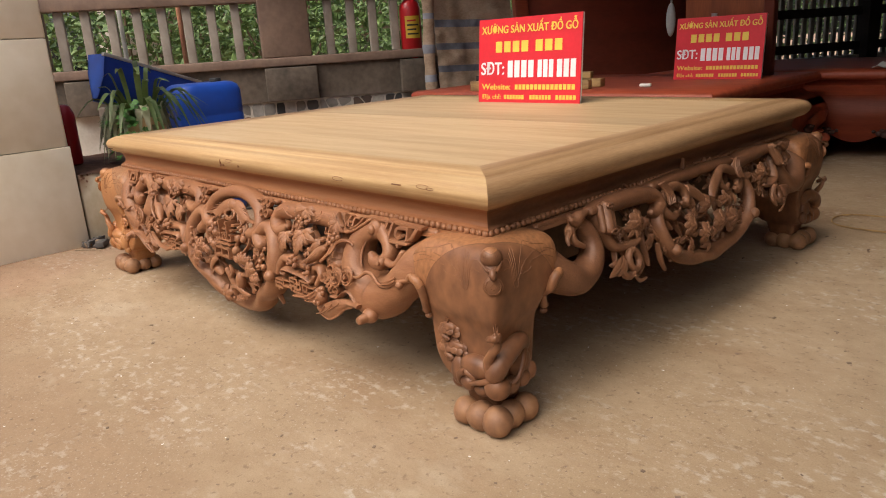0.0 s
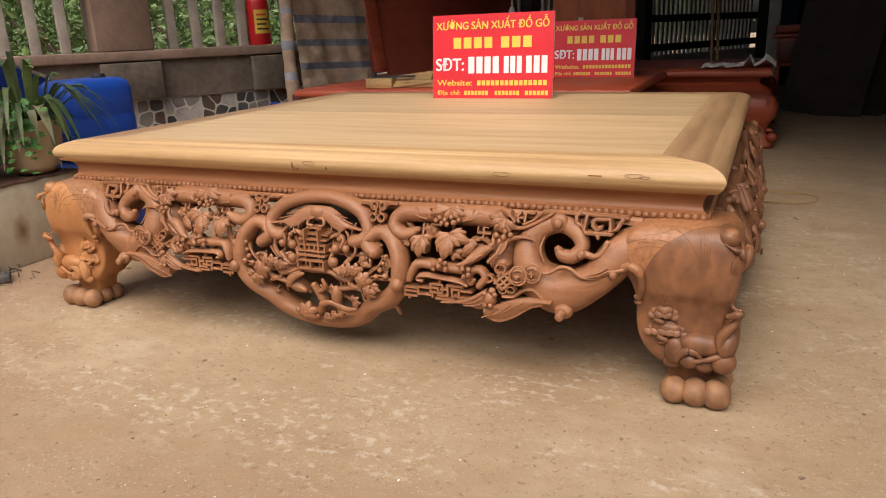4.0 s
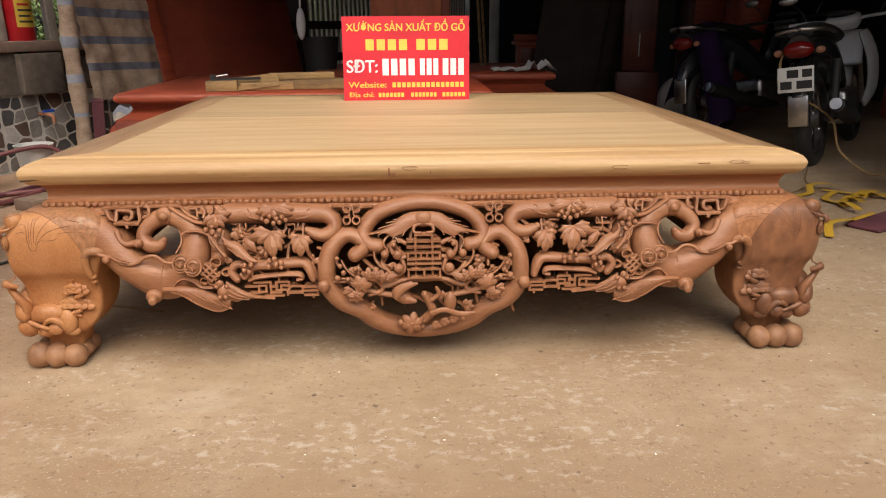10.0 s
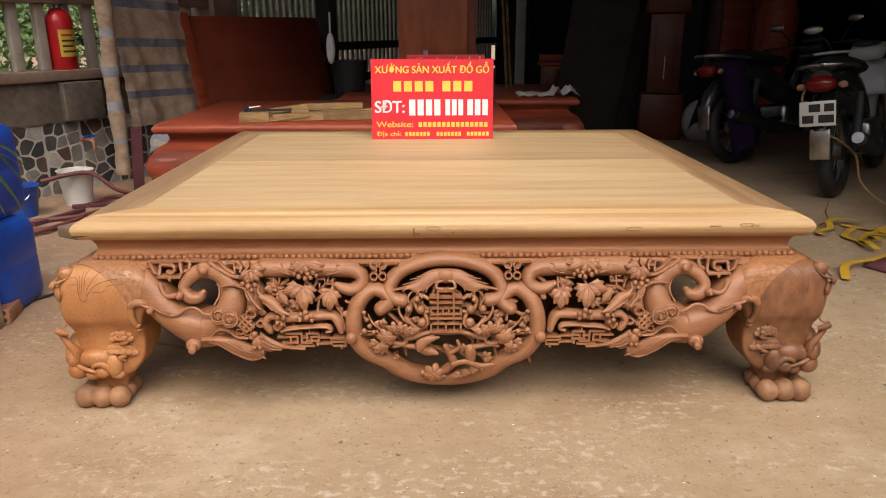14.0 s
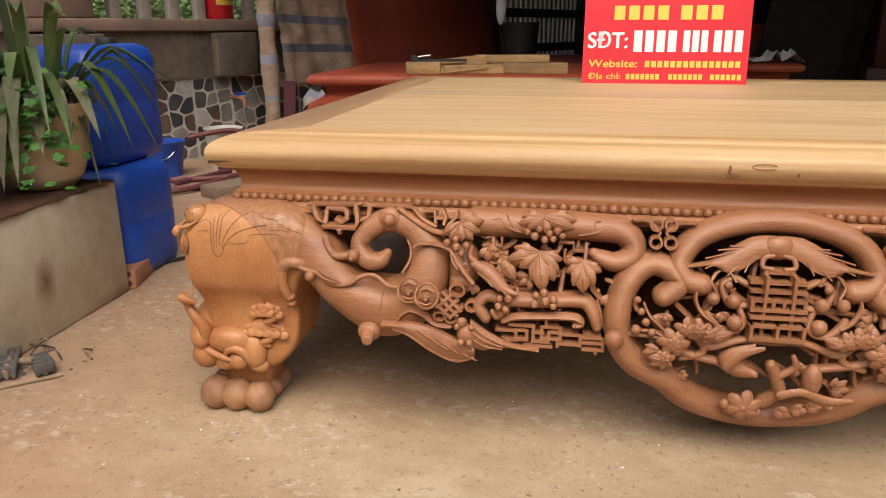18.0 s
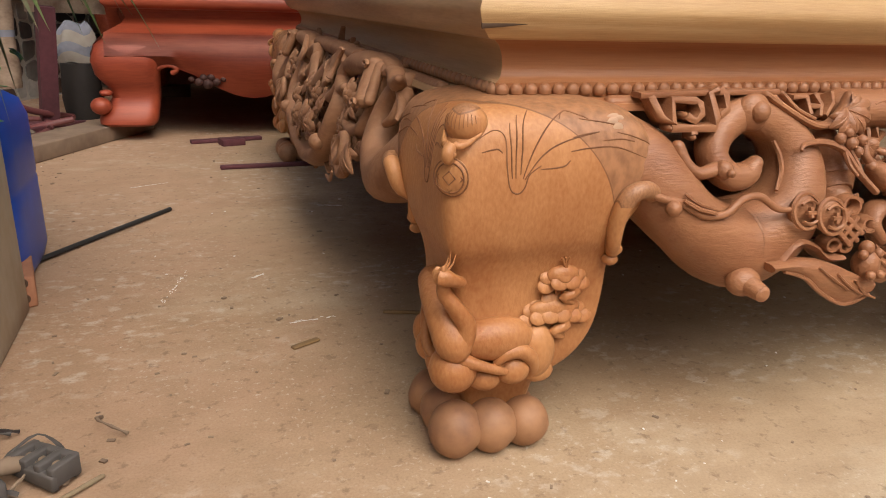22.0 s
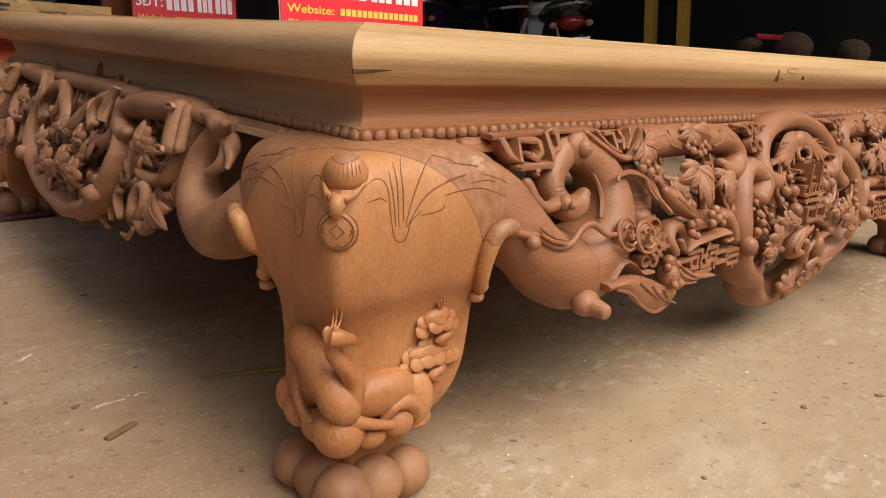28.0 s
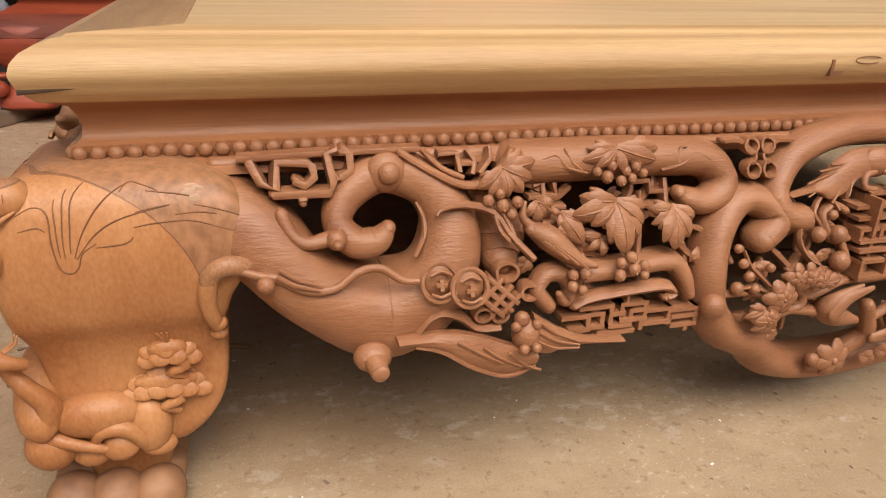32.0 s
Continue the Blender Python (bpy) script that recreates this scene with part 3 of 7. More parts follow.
SQUIRREL = [(-0.484, 0.338, 0.0072), (-0.465, 0.328, 0.0143), (-0.448, 0.315, 0.0132), (-0.43, 0.302, 0.0086), (-0.411, 0.297, 0.0036)]
ROLLBAR = [(-0.431, 0.247, 0.006), (-0.412, 0.254, 0.0063), (-0.369, 0.258, 0.0063), (-0.328, 0.26, 0.0066), (-0.309, 0.258, 0.0066), (-0.303, 0.249, 0.0062), (-0.314, 0.246, 0.0045)]
CURLO = [(-0.462, 0.249, 0.0098), (-0.475, 0.268, 0.0102), (-0.463, 0.284, 0.0106), (-0.443, 0.282, 0.0106), (-0.434, 0.266, 0.0098), (-0.443, 0.254, 0.007), (-0.451, 0.264, 0.0039)]
RING = [(-0.172, 0.298, 0.0186), (-0.15, 0.316, 0.0196), (-0.165, 0.339, 0.0206), (-0.198, 0.344, 0.0217), (-0.23, 0.315, 0.0227), (-0.244, 0.268, 0.0227), (-0.238, 0.218, 0.0237), (-0.208, 0.179, 0.0258), (-0.161, 0.154, 0.0258), (-0.121, 0.118, 0.0258), (-0.069, 0.095, 0.0248), (-0.005, 0.086, 0.0258)]
ARCH = [(-0.114, 0.319, 0.0186), (-0.139, 0.326, 0.0196), (-0.149, 0.353, 0.0206), (-0.121, 0.389, 0.0206), (-0.064, 0.411, 0.0196), (0.003, 0.418, 0.0196)]
BR1 = [(-0.226, 0.237, 0.0046), (-0.179, 0.234, 0.0052), (-0.138, 0.211, 0.0062), (-0.097, 0.2, 0.0072), (-0.06, 0.194, 0.0062)]
BR2 = [(-0.121, 0.239, 0.0052), (-0.096, 0.222, 0.0062), (-0.048, 0.238, 0.0062), (-0.001, 0.237, 0.0062)]
BR3 = [(-0.139, 0.2, 0.0062), (-0.107, 0.211, 0.0062), (-0.111, 0.233, 0.0057), (-0.137, 0.25, 0.0052)]
SC1 = [(-0.046, 0.325, 0.0057), (-0.066, 0.333, 0.0057), (-0.082, 0.32, 0.0057), (-0.07, 0.293, 0.0057), (-0.047, 0.293, 0.0057)]
SC2 = [(-0.104, 0.277, 0.0057), (-0.084, 0.255, 0.0057), (-0.064, 0.252, 0.0057), (-0.048, 0.265, 0.0057), (-0.055, 0.287, 0.0057)]


def run(pts, sx=1, su=1.0, lift=0.0, flat=1.15, n=5, seg=10, smooth=True, thin=1.0, bm=None, closed=False, sq=1.0):
    """Sweep a carved member given as (along, height, radius) over the swelling surface."""
    pts = spline(pts, n, closed) if smooth else [np.array(p, float) for p in pts]
    up = lift if callable(lift) else (lambda u: lift)
    P = [(sx * su * u, -(env(v) - r * flat * thin + up(u)), v) for u, v, r in pts]
    bm = bm or B()
    if not closed:
        for p, e in ((P[0], pts[0]), (P[-1], pts[-1])):
            if e[2] * thin > 0.0034:
                ball(bm, p, (e[2] * thin, e[2] * thin * flat, e[2] * thin), u=seg + 2, v=seg // 2 + 2)
    return tube(bm, P, [max(p[2], 0.0015) * thin for p in pts], seg, flat, (0, 1, 0), closed, sq=sq)


def blob(bm, u, v, r, lift=0.0, sq=(1, 1, 1), sx=1, su=1.0, k=10):
    return ball(bm, (sx * su * u, -(env(v) - r * sq[1] * 0.6 + lift), v), (r * sq[0], r * sq[1], r * sq[2]), u=k, v=max(5, k - 3))


def plate(upper, lower, sx=1, su=1.0, lift=0.01, thick=0.012, n=5, bm=None, bulge=0.006):
    """A carved blade between two edge lines of (along, height), swelling in the middle."""
    A, C = spline(upper, n), spline(lower, n)
    bm = bm or B()
    rings = []
    for (u0, v0), (u1, v1) in zip(A, C):
        ring = []
        for f, o in ((0, 0.0), (0.3, bulge), (0.7, bulge * 0.8), (1.0, 0.0), (1.0, -thick * 0.5), (0.5, -thick), (0.0, -thick * 0.5)):
            u, v = u0 + (u1 - u0) * f, v0 + (v1 - v0) * f
            ring.append((sx * su * u, -(env(v) + lift + o), v))
        rings.append(ring)
    return loft(bm, rings)


def blossom(bm, u, v, r, petals=5, lift=0.012, sx=1, su=1.0, turn=0.3):
    y = -(env(v) + lift)
    for i in range(petals):
        a = turn + 2 * math.pi * i / petals
        m = Matrix.Rotation(-a, 4, "Y") @ Matrix.Rotation(radians(22), 4, "Z")
        ball(bm, (sx * su * u + 0.56 * r * math.cos(a), y, v + 0.56 * r * math.sin(a)), (0.5 * r, 0.16 * r, 0.36 * r), m, 8, 5)
    ball(bm, (sx * su * u, y - 0.12 * r, v), (0.2 * r, 0.2 * r, 0.2 * r), u=8, v=5)
    return bm


def vine_leaf(bm, u, v, r, turn=-1.57, lift=0.012, lobes=5, spread=2.6, sx=1, su=1.0):
    """A lobed leaf of flattened pointed fingers with a raised rib."""
    y = -(env(v) + lift)
    for i in range(lobes):
        a = turn + (i / (lobes - 1) - 0.5) * spread
        L = 1.18 * r * (1.0 - 0.28 * abs(i / (lobes - 1) - 0.5) * 2)
        ca, sa = math.cos(a) * sx, math.sin(a)
        P = [(sx * su * u + ca * L * f, y - 0.25 * r * math.sin(f * 2.6) + 0.1 * r, v + sa * L * f) for f in (0, 0.25, 0.5, 0.75, 1.0)]
        tube(bm, P, [0.1 * r, 0.27 * r, 0.32 * r, 0.24 * r, 0.03 * r], 8, 0.34)
        tube(bm, [(p[0], p[1] - 0.085 * r, p[2]) for p in P[:4]], 0.035 * r, 5)
    return bm


def acanthus(bm, c, tips, lift=0.004, sx=1, su=1.0, w=0.3, deep=0.012):
    """A leaf of fluted lobes from its root to each tip, every lobe with a rib and two side lobules."""
    cu, cv = c
    for k, (tu, tv) in enumerate(tips):
        du, dv = tu - cu, tv - cv
        L = math.hypot(du, dv)
        a0 = math.atan2(dv, du)

        def lobe(a, o, ln, wd, top):
            P, R = [], []
            for f, g in ((0.0, 0.35), (0.25, 0.8), (0.5, 1.0), (0.75, 0.78), (0.93, 0.38), (1.0, 0.06)):
                uu, vv = cu + math.cos(a0) * o + math.cos(a) * ln * f, cv + math.sin(a0) * o + math.sin(a) * ln * f
                P.append((sx * su * uu, -(env(vv) + lift + top * math.sin(f * 2.5) - 0.15 * deep * (k % 2) - deep * 0.55 * f * f), vv))
                R.append(max(wd * g, 0.0008))
            tube(bm, P, R, 8, 0.42)
            tube(bm, [(p[0], p[1] - 0.40 * r, p[2]) for p, r in zip(P[:5], R)], [0.13 * wd, 0.12 * wd, 0.11 * wd, 0.09 * wd, 0.05 * wd], 4)
        lobe(a0, 0.0, L, L * w * 0.85, deep * 0.55)
        for sg in (-1, 1):
            lobe(a0 + sg * 0.5, 0.3 * L, 0.46 * L, L * w * 0.55, deep * 0.35)
    return bm


def cluster(bm, spots, lift=0.008, sx=1, su=1.0):
    """Round berries at (along, height, radius), each with its small tip."""
    for u, v, r in spots:
        y = -(env(v) + lift)
        ball(bm, (sx * su * u, y, v), (r, r, r * 1.05), u=10, v=7)
        ball(bm, (sx * su * u, y - r * 0.85, v - r * 0.35), r * 0.28, u=6, v=4)
    return bm


def strip(bm, pts, r=0.0042, lift=-0.002, deep=2.6, sx=1, su=1.0, n=1, closed=False):
    """Fretwork of square section along a bent line of (along, height)."""
    return run([(u, v, r) for u, v in pts], sx, su, lift, flat=deep, n=n, seg=8, smooth=n > 1, bm=bm, closed=closed, sq=0.35)


def grapes(bm, u, v, r, n=9, sx=1, su=1.0, lift=0.012, seed=1):
    q = random.Random(seed)
    for i in range(n):
        a, d = q.uniform(0, 6.28), r * math.sqrt(i / n)
        ball(bm, (sx * su * u + d * math.cos(a), -(env(v) + lift + q.uniform(-0.003, 0.003)), v + d * math.sin(a) * 0.8), r * 0.27, u=8, v=5)
    return bm


def bars(bm, lines, r=0.0036, deep=0.012, lift=-0.004, sx=1, su=1.0):
    """Fretwork: square bars between (u, v) ends, deep into the wood."""
    for (u0, v0), (u1, v1) in lines:
        y = -(env((v0 + v1) / 2) + lift)
        if abs(u1 - u0) > abs(v1 - v0):
            a, b = sorted((sx * su * u0, sx * su * u1))
            m = Matrix.Shear("XY", 4, (0, 0))
            g = bmesh.ops.create_cube(bm, size=1.0)
            bmesh.ops.scale(bm, vec=(b - a + 2 * r, 2 * deep, 2 * r), verts=g["verts"])
            bmesh.ops.translate(bm, vec=((a + b) / 2, y + deep, (v0 + v1) / 2), verts=g["verts"])
        else:
            g = bmesh.ops.create_cube(bm, size=1.0)
            bmesh.ops.scale(bm, vec=(2 * r, 2 * deep, abs(v1 - v0) + 2 * r), verts=g["verts"])
            bmesh.ops.translate(bm, vec=(sx * su * (u0 + u1) / 2, y + deep + 0.001, (v0 + v1) / 2), verts=g["verts"])
    return bm


def side_half(add, sx):
    """Half of a short side: hooked shoulder, rolled scroll, bar, flower and curls."""
    S = [(-0.70, 0.352, 0.052), (-0.675, 0.345, 0.051), (-0.63, 0.305, 0.041), (-0.58, 0.281, 0.035), (-0.532, 0.292, 0.028), (-0.505, 0.325, 0.023), (-0.503, 0.36, 0.02), (-0.52, 0.388, 0.0175), (-0.545, 0.404, 0.014)]
    add("scroll", run(S, sx, 1.0, lambda u: float(np.interp(u, (-0.69, -0.645, -0.61, -0.55), (-0.010, 0.001, 0.006, 0.0))), flat=1.25, seg=18, n=6, sq=0.85))
    bm = run([(-0.535, 0.395, 0.010), (-0.562, 0.385, 0.012), (-0.565, 0.362, 0.009), (-0.545, 0.348, 0.006)], sx, 1.0, -0.004, seg=9)
    run([(-0.562, 0.385, 0.008), (-0.585, 0.374, 0.006), (-0.592, 0.36, 0.003)], sx, 1.0, -0.004, seg=8, bm=bm)
    add("flame_hook", bm)
    add("boss", run([(-0.575, 0.412, 0.006), (-0.555, 0.404, 0.012), (-0.535, 0.412, 0.013), (-0.515, 0.418, 0.006)], sx, 1.0, 0.014, seg=10))
    # rolled paper scroll, open at its ends
    bm = B()
    for k, (du, r) in enumerate(((0.0, 0.0125), (0.016, 0.008), (-0.015, 0.0075))):
        run([(-0.452 + du, 0.418, r), (-0.458 + du, 0.395, r), (-0.466 + du, 0.37, r)], sx, 1.0, 0.026 - 0.005 * k, n=3, seg=12, bm=bm)
    run([(-0.452 + 0.0115 * math.cos(a), 0.421 + 0.004 * math.sin(a), 0.0028) for a in np.linspace(0, 6.28, 13)[:-1]], sx, 1.0, 0.031, n=1, seg=6, bm=bm, closed=True)
    run([(-0.466 + 0.0115 * math.cos(a), 0.367 + 0.004 * math.sin(a), 0.0028) for a in np.linspace(0, 6.28, 13)[:-1]], sx, 1.0, 0.031, n=1, seg=6, bm=bm, closed=True)
    add("rolled_scroll", bm)
    add("strut", run([(-0.47, 0.395, 0.015), (-0.458, 0.36, 0.0125), (-0.445, 0.33, 0.0115), (-0.432, 0.318, 0.011), (-0.385, 0.312, 0.009), (-0.35, 0.318, 0.006)], sx, 1.0, 0.0, flat=1.6, seg=12))
    add("top_bar", run([(-0.49, 0.412, 0.012), (-0.44, 0.411, 0.019), (-0.35, 0.408, 0.0225), (-0.27, 0.404, 0.0225), (-0.222, 0.394, 0.0195), (-0.215, 0.37, 0.017), (-0.243, 0.358, 0.0145), (-0.268, 0.364, 0.0085)], sx, 1.0, 0.008, seg=14, flat=1.3))
    for k in range(3):
        add("blossom", blossom(B(), -0.345, 0.36, 0.03 - 0.008 * k, 8 - k, 0.002 + 0.005 * k, sx, 1.0, 0.4 * k))
    add("leaf", acanthus(B(), (-0.35, 0.345), [(-0.39, 0.352), (-0.385, 0.33), (-0.36, 0.318), (-0.335, 0.322), (-0.31, 0.34)], -0.006, sx, 1.0))
    add("leaf", acanthus(B(), (-0.30, 0.36), [(-0.285, 0.335), (-0.305, 0.328), (-0.325, 0.338)], -0.010, sx, 1.0))
    bm = run([(-0.398 + 0.02 * math.cos(a), 0.284 + 0.022 * math.sin(a), 0.0085) for a in np.linspace(0, 6.28, 13)[:-1]], sx, 1.0, 0.008, seg=9, n=1, closed=True)
    run([(-0.398, 0.305, 0.007), (-0.375, 0.29, 0.006), (-0.37, 0.268, 0.006), (-0.385, 0.25, 0.004)], sx, 1.0, 0.004, bm=bm)
    run([(-0.405, 0.262, 0.006), (-0.425, 0.25, 0.008), (-0.445, 0.262, 0.007), (-0.45, 0.28, 0.005)], sx, 1.0, 0.006, flat=1.4, bm=bm)
    add("curl", bm)
    bm = acanthus(B(), (-0.435, 0.3), [(-0.47, 0.262), (-0.50, 0.268), (-0.455, 0.256)], 0.0, sx, 1.0, 0.24)
    run([(-0.42, 0.252, 0.004), (-0.40, 0.236, 0.005), (-0.375, 0.236, 0.003)], sx, 1.0, 0.012, flat=0.6, bm=bm)
    add("leaf", bm)
    # bound collar over the bar, arching arm and drapery of the medallion
    bm = B()
    for k in range(4):
        run([(-0.222 + 0.007 * k, 0.426, 0.003), (-0.205 + 0.007 * k, 0.41, 0.0042), (-0.2 + 0.008 * k, 0.388, 0.0042), (-0.206 + 0.008 * k, 0.372, 0.003)], sx, 1.0, 0.020, flat=1.2, seg=6, bm=bm)
    add("collar", bm)
    add("top_bar", run([(-0.21, 0.412, 0.014), (-0.1, 0.412, 0.017), (0.0, 0.412, 0.017)], sx, 1.0, -0.004, seg=12, flat=1.4))
    add("arm", run([(-0.19, 0.385, 0.011), (-0.165, 0.398, 0.013), (-0.125, 0.402, 0.0125), (-0.098, 0.388, 0.012), (-0.095, 0.366, 0.011), (-0.112, 0.352, 0.009), (-0.13, 0.36, 0.006)], sx, 1.0, 0.008, seg=10))
    add("arm", run([(-0.215, 0.365, 0.012), (-0.2, 0.345, 0.0125), (-0.178, 0.335, 0.011), (-0.165, 0.342, 0.008)], sx, 1.0, 0.006, seg=10))
    add("fold", plate([(-0.085, 0.4), (-0.06, 0.392), (-0.03, 0.372), (-0.015, 0.352)], [(-0.095, 0.372), (-0.07, 0.362), (-0.045, 0.346), (-0.022, 0.336)], sx, 1.0, 0.004, 0.010, bulge=0.008))


def front_half(add, sx, su):
    """The carved figures of half the front: hook, fret, fan, vine, coins, bat, key pattern, medallion foliage."""
    bm = run([(-0.606, 0.366, 0.0022), (-0.599, 0.35, 0.003), (-0.6, 0.332, 0.003), (-0.612, 0.312, 0.0022)], sx, su, -0.012, seg=6)
    add("ridge", bm)
    bm = run(HOOK, sx, su, 0.008)
    blob(bm, -0.697, 0.341, 0.011, 0.012, sx=sx, su=su)
    blob(bm, -0.697, 0.340, 0.005, 0.021, sx=sx, su=su)
    add("hook", bm)
    bm = blob(B(), -0.638, 0.399, 0.0225, 0.002, (1, 0.62, 1), sx, su, 16)
    blob(bm, -0.637, 0.401, 0.0125, 0.012, (1, 0.9, 1), sx, su, 12)
    add("boss", bm)
    bm = blob(B(), -0.665, 0.213, 0.0195, 0.006, (1.1, 0.9, 0.9), sx, su, 14)
    tube(bm, [(sx * su * -0.664, -(env(0.21) + 0.008), 0.212), (sx * su * -0.662, -(env(0.21) + 0.026), 0.209)], [0.0125, 0.0098], 14)
    ball(bm, (sx * su * -0.662, -(env(0.21) + 0.026), 0.209), (0.0098, 0.004, 0.0098))
    add("knob", bm)
    add("ribbon", run(RIBBON, sx, su, 0.011, flat=0.9, seg=8))
    bm = run([(-0.76, 0.315, 0.0022), (-0.742, 0.305, 0.0026), (-0.719, 0.299, 0.0016)], sx, su, 0.016, seg=6)
    run([(-0.757, 0.321, 0.0018), (-0.74, 0.31, 0.0022), (-0.715, 0.302, 0.0014)], sx, su, 0.015, seg=6, bm=bm)
    add("ribbon", bm)
    bm = blob(B(), -0.771, 0.306, 0.0092, 0.014, sx=sx, su=su, k=12)
    add("pearl", bm)
    add("stub", run(STUB, sx, su, -0.008, seg=14, flat=1.3))
    # square spiral under the beading
    bm = strip(B(), [(-0.777, 0.415), (-0.766, 0.394), (-0.755, 0.387), (-0.753, 0.4135), (-0.72, 0.4135), (-0.7145, 0.407), (-0.716, 0.397), (-0.724, 0.392), (-0.733, 0.397)], 0.0046, 0.004, 3.0, sx, su)
    strip(bm, [(-0.757, 0.385), (-0.699, 0.384), (-0.6945, 0.391), (-0.70, 0.418), (-0.69, 0.424)], 0.0044, 0.004, 3.0, sx, su)
    strip(bm, [(-0.689, 0.396), (-0.678, 0.4), (-0.675, 0.415), (-0.682, 0.424)], 0.0046, 0.0, 3.0, sx, su)
    strip(bm, [(-0.727, 0.384), (-0.727, 0.375)], 0.0048, 0.002, 2.0, sx, su)
    strip(bm, [(-0.79, 0.419), (-0.70, 0.4215), (-0.60, 0.4215)], 0.0034, 0.0, 3.0, sx, su)
    tagged(add("fret", bm), kind="stuff")
    bm = run(FAN, sx, su, 0.008, flat=1.8)
    run(FAN2, sx, su, 0.004, flat=1.8, bm=bm)
    for pts in ([(-0.58, 0.4155), (-0.558, 0.4145), (-0.5565, 0.394)], [(-0.546, 0.418), (-0.539, 0.405), (-0.544, 0.392)], [(-0.556, 0.405), (-0.539, 0.405)], [(-0.521, 0.419), (-0.522, 0.407), (-0.536, 0.393)]):
        strip(bm, pts, 0.0028, 0.0, 3.2, sx, su)
    tagged(add("fan_fret", bm), kind="stuff")
    # vine with its grapes and leaves on the upper bar
    bm = acanthus(B(), (-0.513, 0.403), [(-0.542, 0.382), (-0.528, 0.372), (-0.507, 0.372), (-0.489, 0.375), (-0.478, 0.389), (-0.472, 0.407), (-0.488, 0.419)], 0.011, sx, su)
    cluster(bm, [(-0.532, 0.371, 0.0068), (-0.516, 0.365, 0.0078), (-0.499, 0.368, 0.0068), (-0.518, 0.377, 0.006), (-0.507, 0.356, 0.006)], 0.014, sx, su)
    tagged(add("grape_carving", bm), kind="stuff")
    bm = run(VINE, sx, su, 0.014, seg=7)
    run([(-0.516, 0.357, 0.003), (-0.508, 0.343, 0.003), (-0.503, 0.326, 0.003)], sx, su, 0.014, seg=6, bm=bm)
    run([(-0.525, 0.357, 0.0026), (-0.521, 0.342, 0.0028), (-0.511, 0.329, 0.0024)], sx, su, 0.014, seg=6, bm=bm)
    add("vine", bm)
    bm = acanthus(B(), (-0.372, 0.416), [(-0.409, 0.417), (-0.414, 0.404), (-0.399, 0.396), (-0.384, 0.397), (-0.363, 0.388), (-0.344, 0.4), (-0.322, 0.401), (-0.318, 0.413)], 0.009, sx, su, 0.26, 0.008)
    cluster(bm, [(-0.398, 0.392, 0.0058), (-0.386, 0.386, 0.0072), (-0.379, 0.397, 0.0062), (-0.369, 0.381, 0.0064), (-0.362, 0.391, 0.0062), (-0.349, 0.395, 0.0064), (-0.34, 0.388, 0.0056), (-0.355, 0.383, 0.0058)], 0.008, sx, su)
    tagged(add("grape_carving", bm), kind="stuff")
    bm = B()
    for pts in ([(-0.461, 0.407, 0.0012), (-0.445, 0.41, 0.002), (-0.433, 0.397, 0.0019), (-0.409, 0.39, 0.0019)], [(-0.434, 0.417, 0.0013), (-0.427, 0.403, 0.002), (-0.415, 0.393, 0.0018)], [(-0.247, 0.398, 0.0013), (-0.265, 0.405, 0.0021), (-0.287, 0.394, 0.0021), (-0.314, 0.389, 0.0021)], [(-0.278, 0.413, 0.0013), (-0.287, 0.411, 0.0018), (-0.289, 0.395, 0.0018)]):
        run(pts, sx, su, 0.006, seg=5, bm=bm)
    tagged(add("tendril", bm), kind="stuff")
    add("leaf", acanthus(B(), (-0.377, 0.36), [(-0.42, 0.367), (-0.431, 0.346), (-0.409, 0.335), (-0.386, 0.315), (-0.369, 0.302), (-0.35, 0.318), (-0.343, 0.333), (-0.338, 0.35)], 0.006, sx, su, 0.3, 0.014))
    add("leaf", acanthus(B(), (-0.305, 0.35), [(-0.336, 0.349), (-0.331, 0.331), (-0.319, 0.312), (-0.303, 0.302), (-0.285, 0.315), (-0.274, 0.335)], 0.006, sx, su, 0.32, 0.014))
    add("leaf", acanthus(B(), (-0.441, 0.348), [(-0.456, 0.352), (-0.444, 0.331), (-0.423, 0.32), (-0.415, 0.312), (-0.41, 0.336)], -0.006, sx, su, 0.32, 0.012))
    add("leaf", acanthus(B(), (-0.39, 0.318), [(-0.418, 0.322), (-0.41, 0.303), (-0.39, 0.296), (-0.372, 0.31)], -0.012, sx, su, 0.3, 0.012))
    bm = run(SQUIRREL, sx, su, 0.016)
    run([(-0.489, 0.368, 0.0026), (-0.492, 0.351, 0.0046), (-0.48, 0.339, 0.0059), (-0.465, 0.33, 0.006)], sx, su, 0.014, bm=bm)
    for du, dv in ((0.0, 0.0), (0.012, -0.006), (0.024, -0.012)):
        run([(-0.476 + du, 0.331 + dv, 0.001), (-0.463 + du, 0.322 + dv, 0.0016), (-0.45 + du, 0.311 + dv, 0.001)], sx, su, 0.026, seg=5, bm=bm)
    add("squirrel_carving", bm)
    add("low_bar", run(LOWBAR, sx, su, 0.0, n=4, seg=12, flat=1.8, sq=0.85))
    tagged(add("grape_carving", cluster(B(), [(-0.439, 0.289, 0.0066), (-0.424, 0.289, 0.0072), (-0.44, 0.277, 0.0065), (-0.428, 0.272, 0.0059), (-0.381, 0.284, 0.0071), (-0.366, 0.302, 0.0072), (-0.363, 0.289, 0.0078), (-0.35, 0.292, 0.007), (-0.379, 0.297, 0.0063), (-0.35, 0.282, 0.0058)], 0.012, sx, su)), kind="stuff")
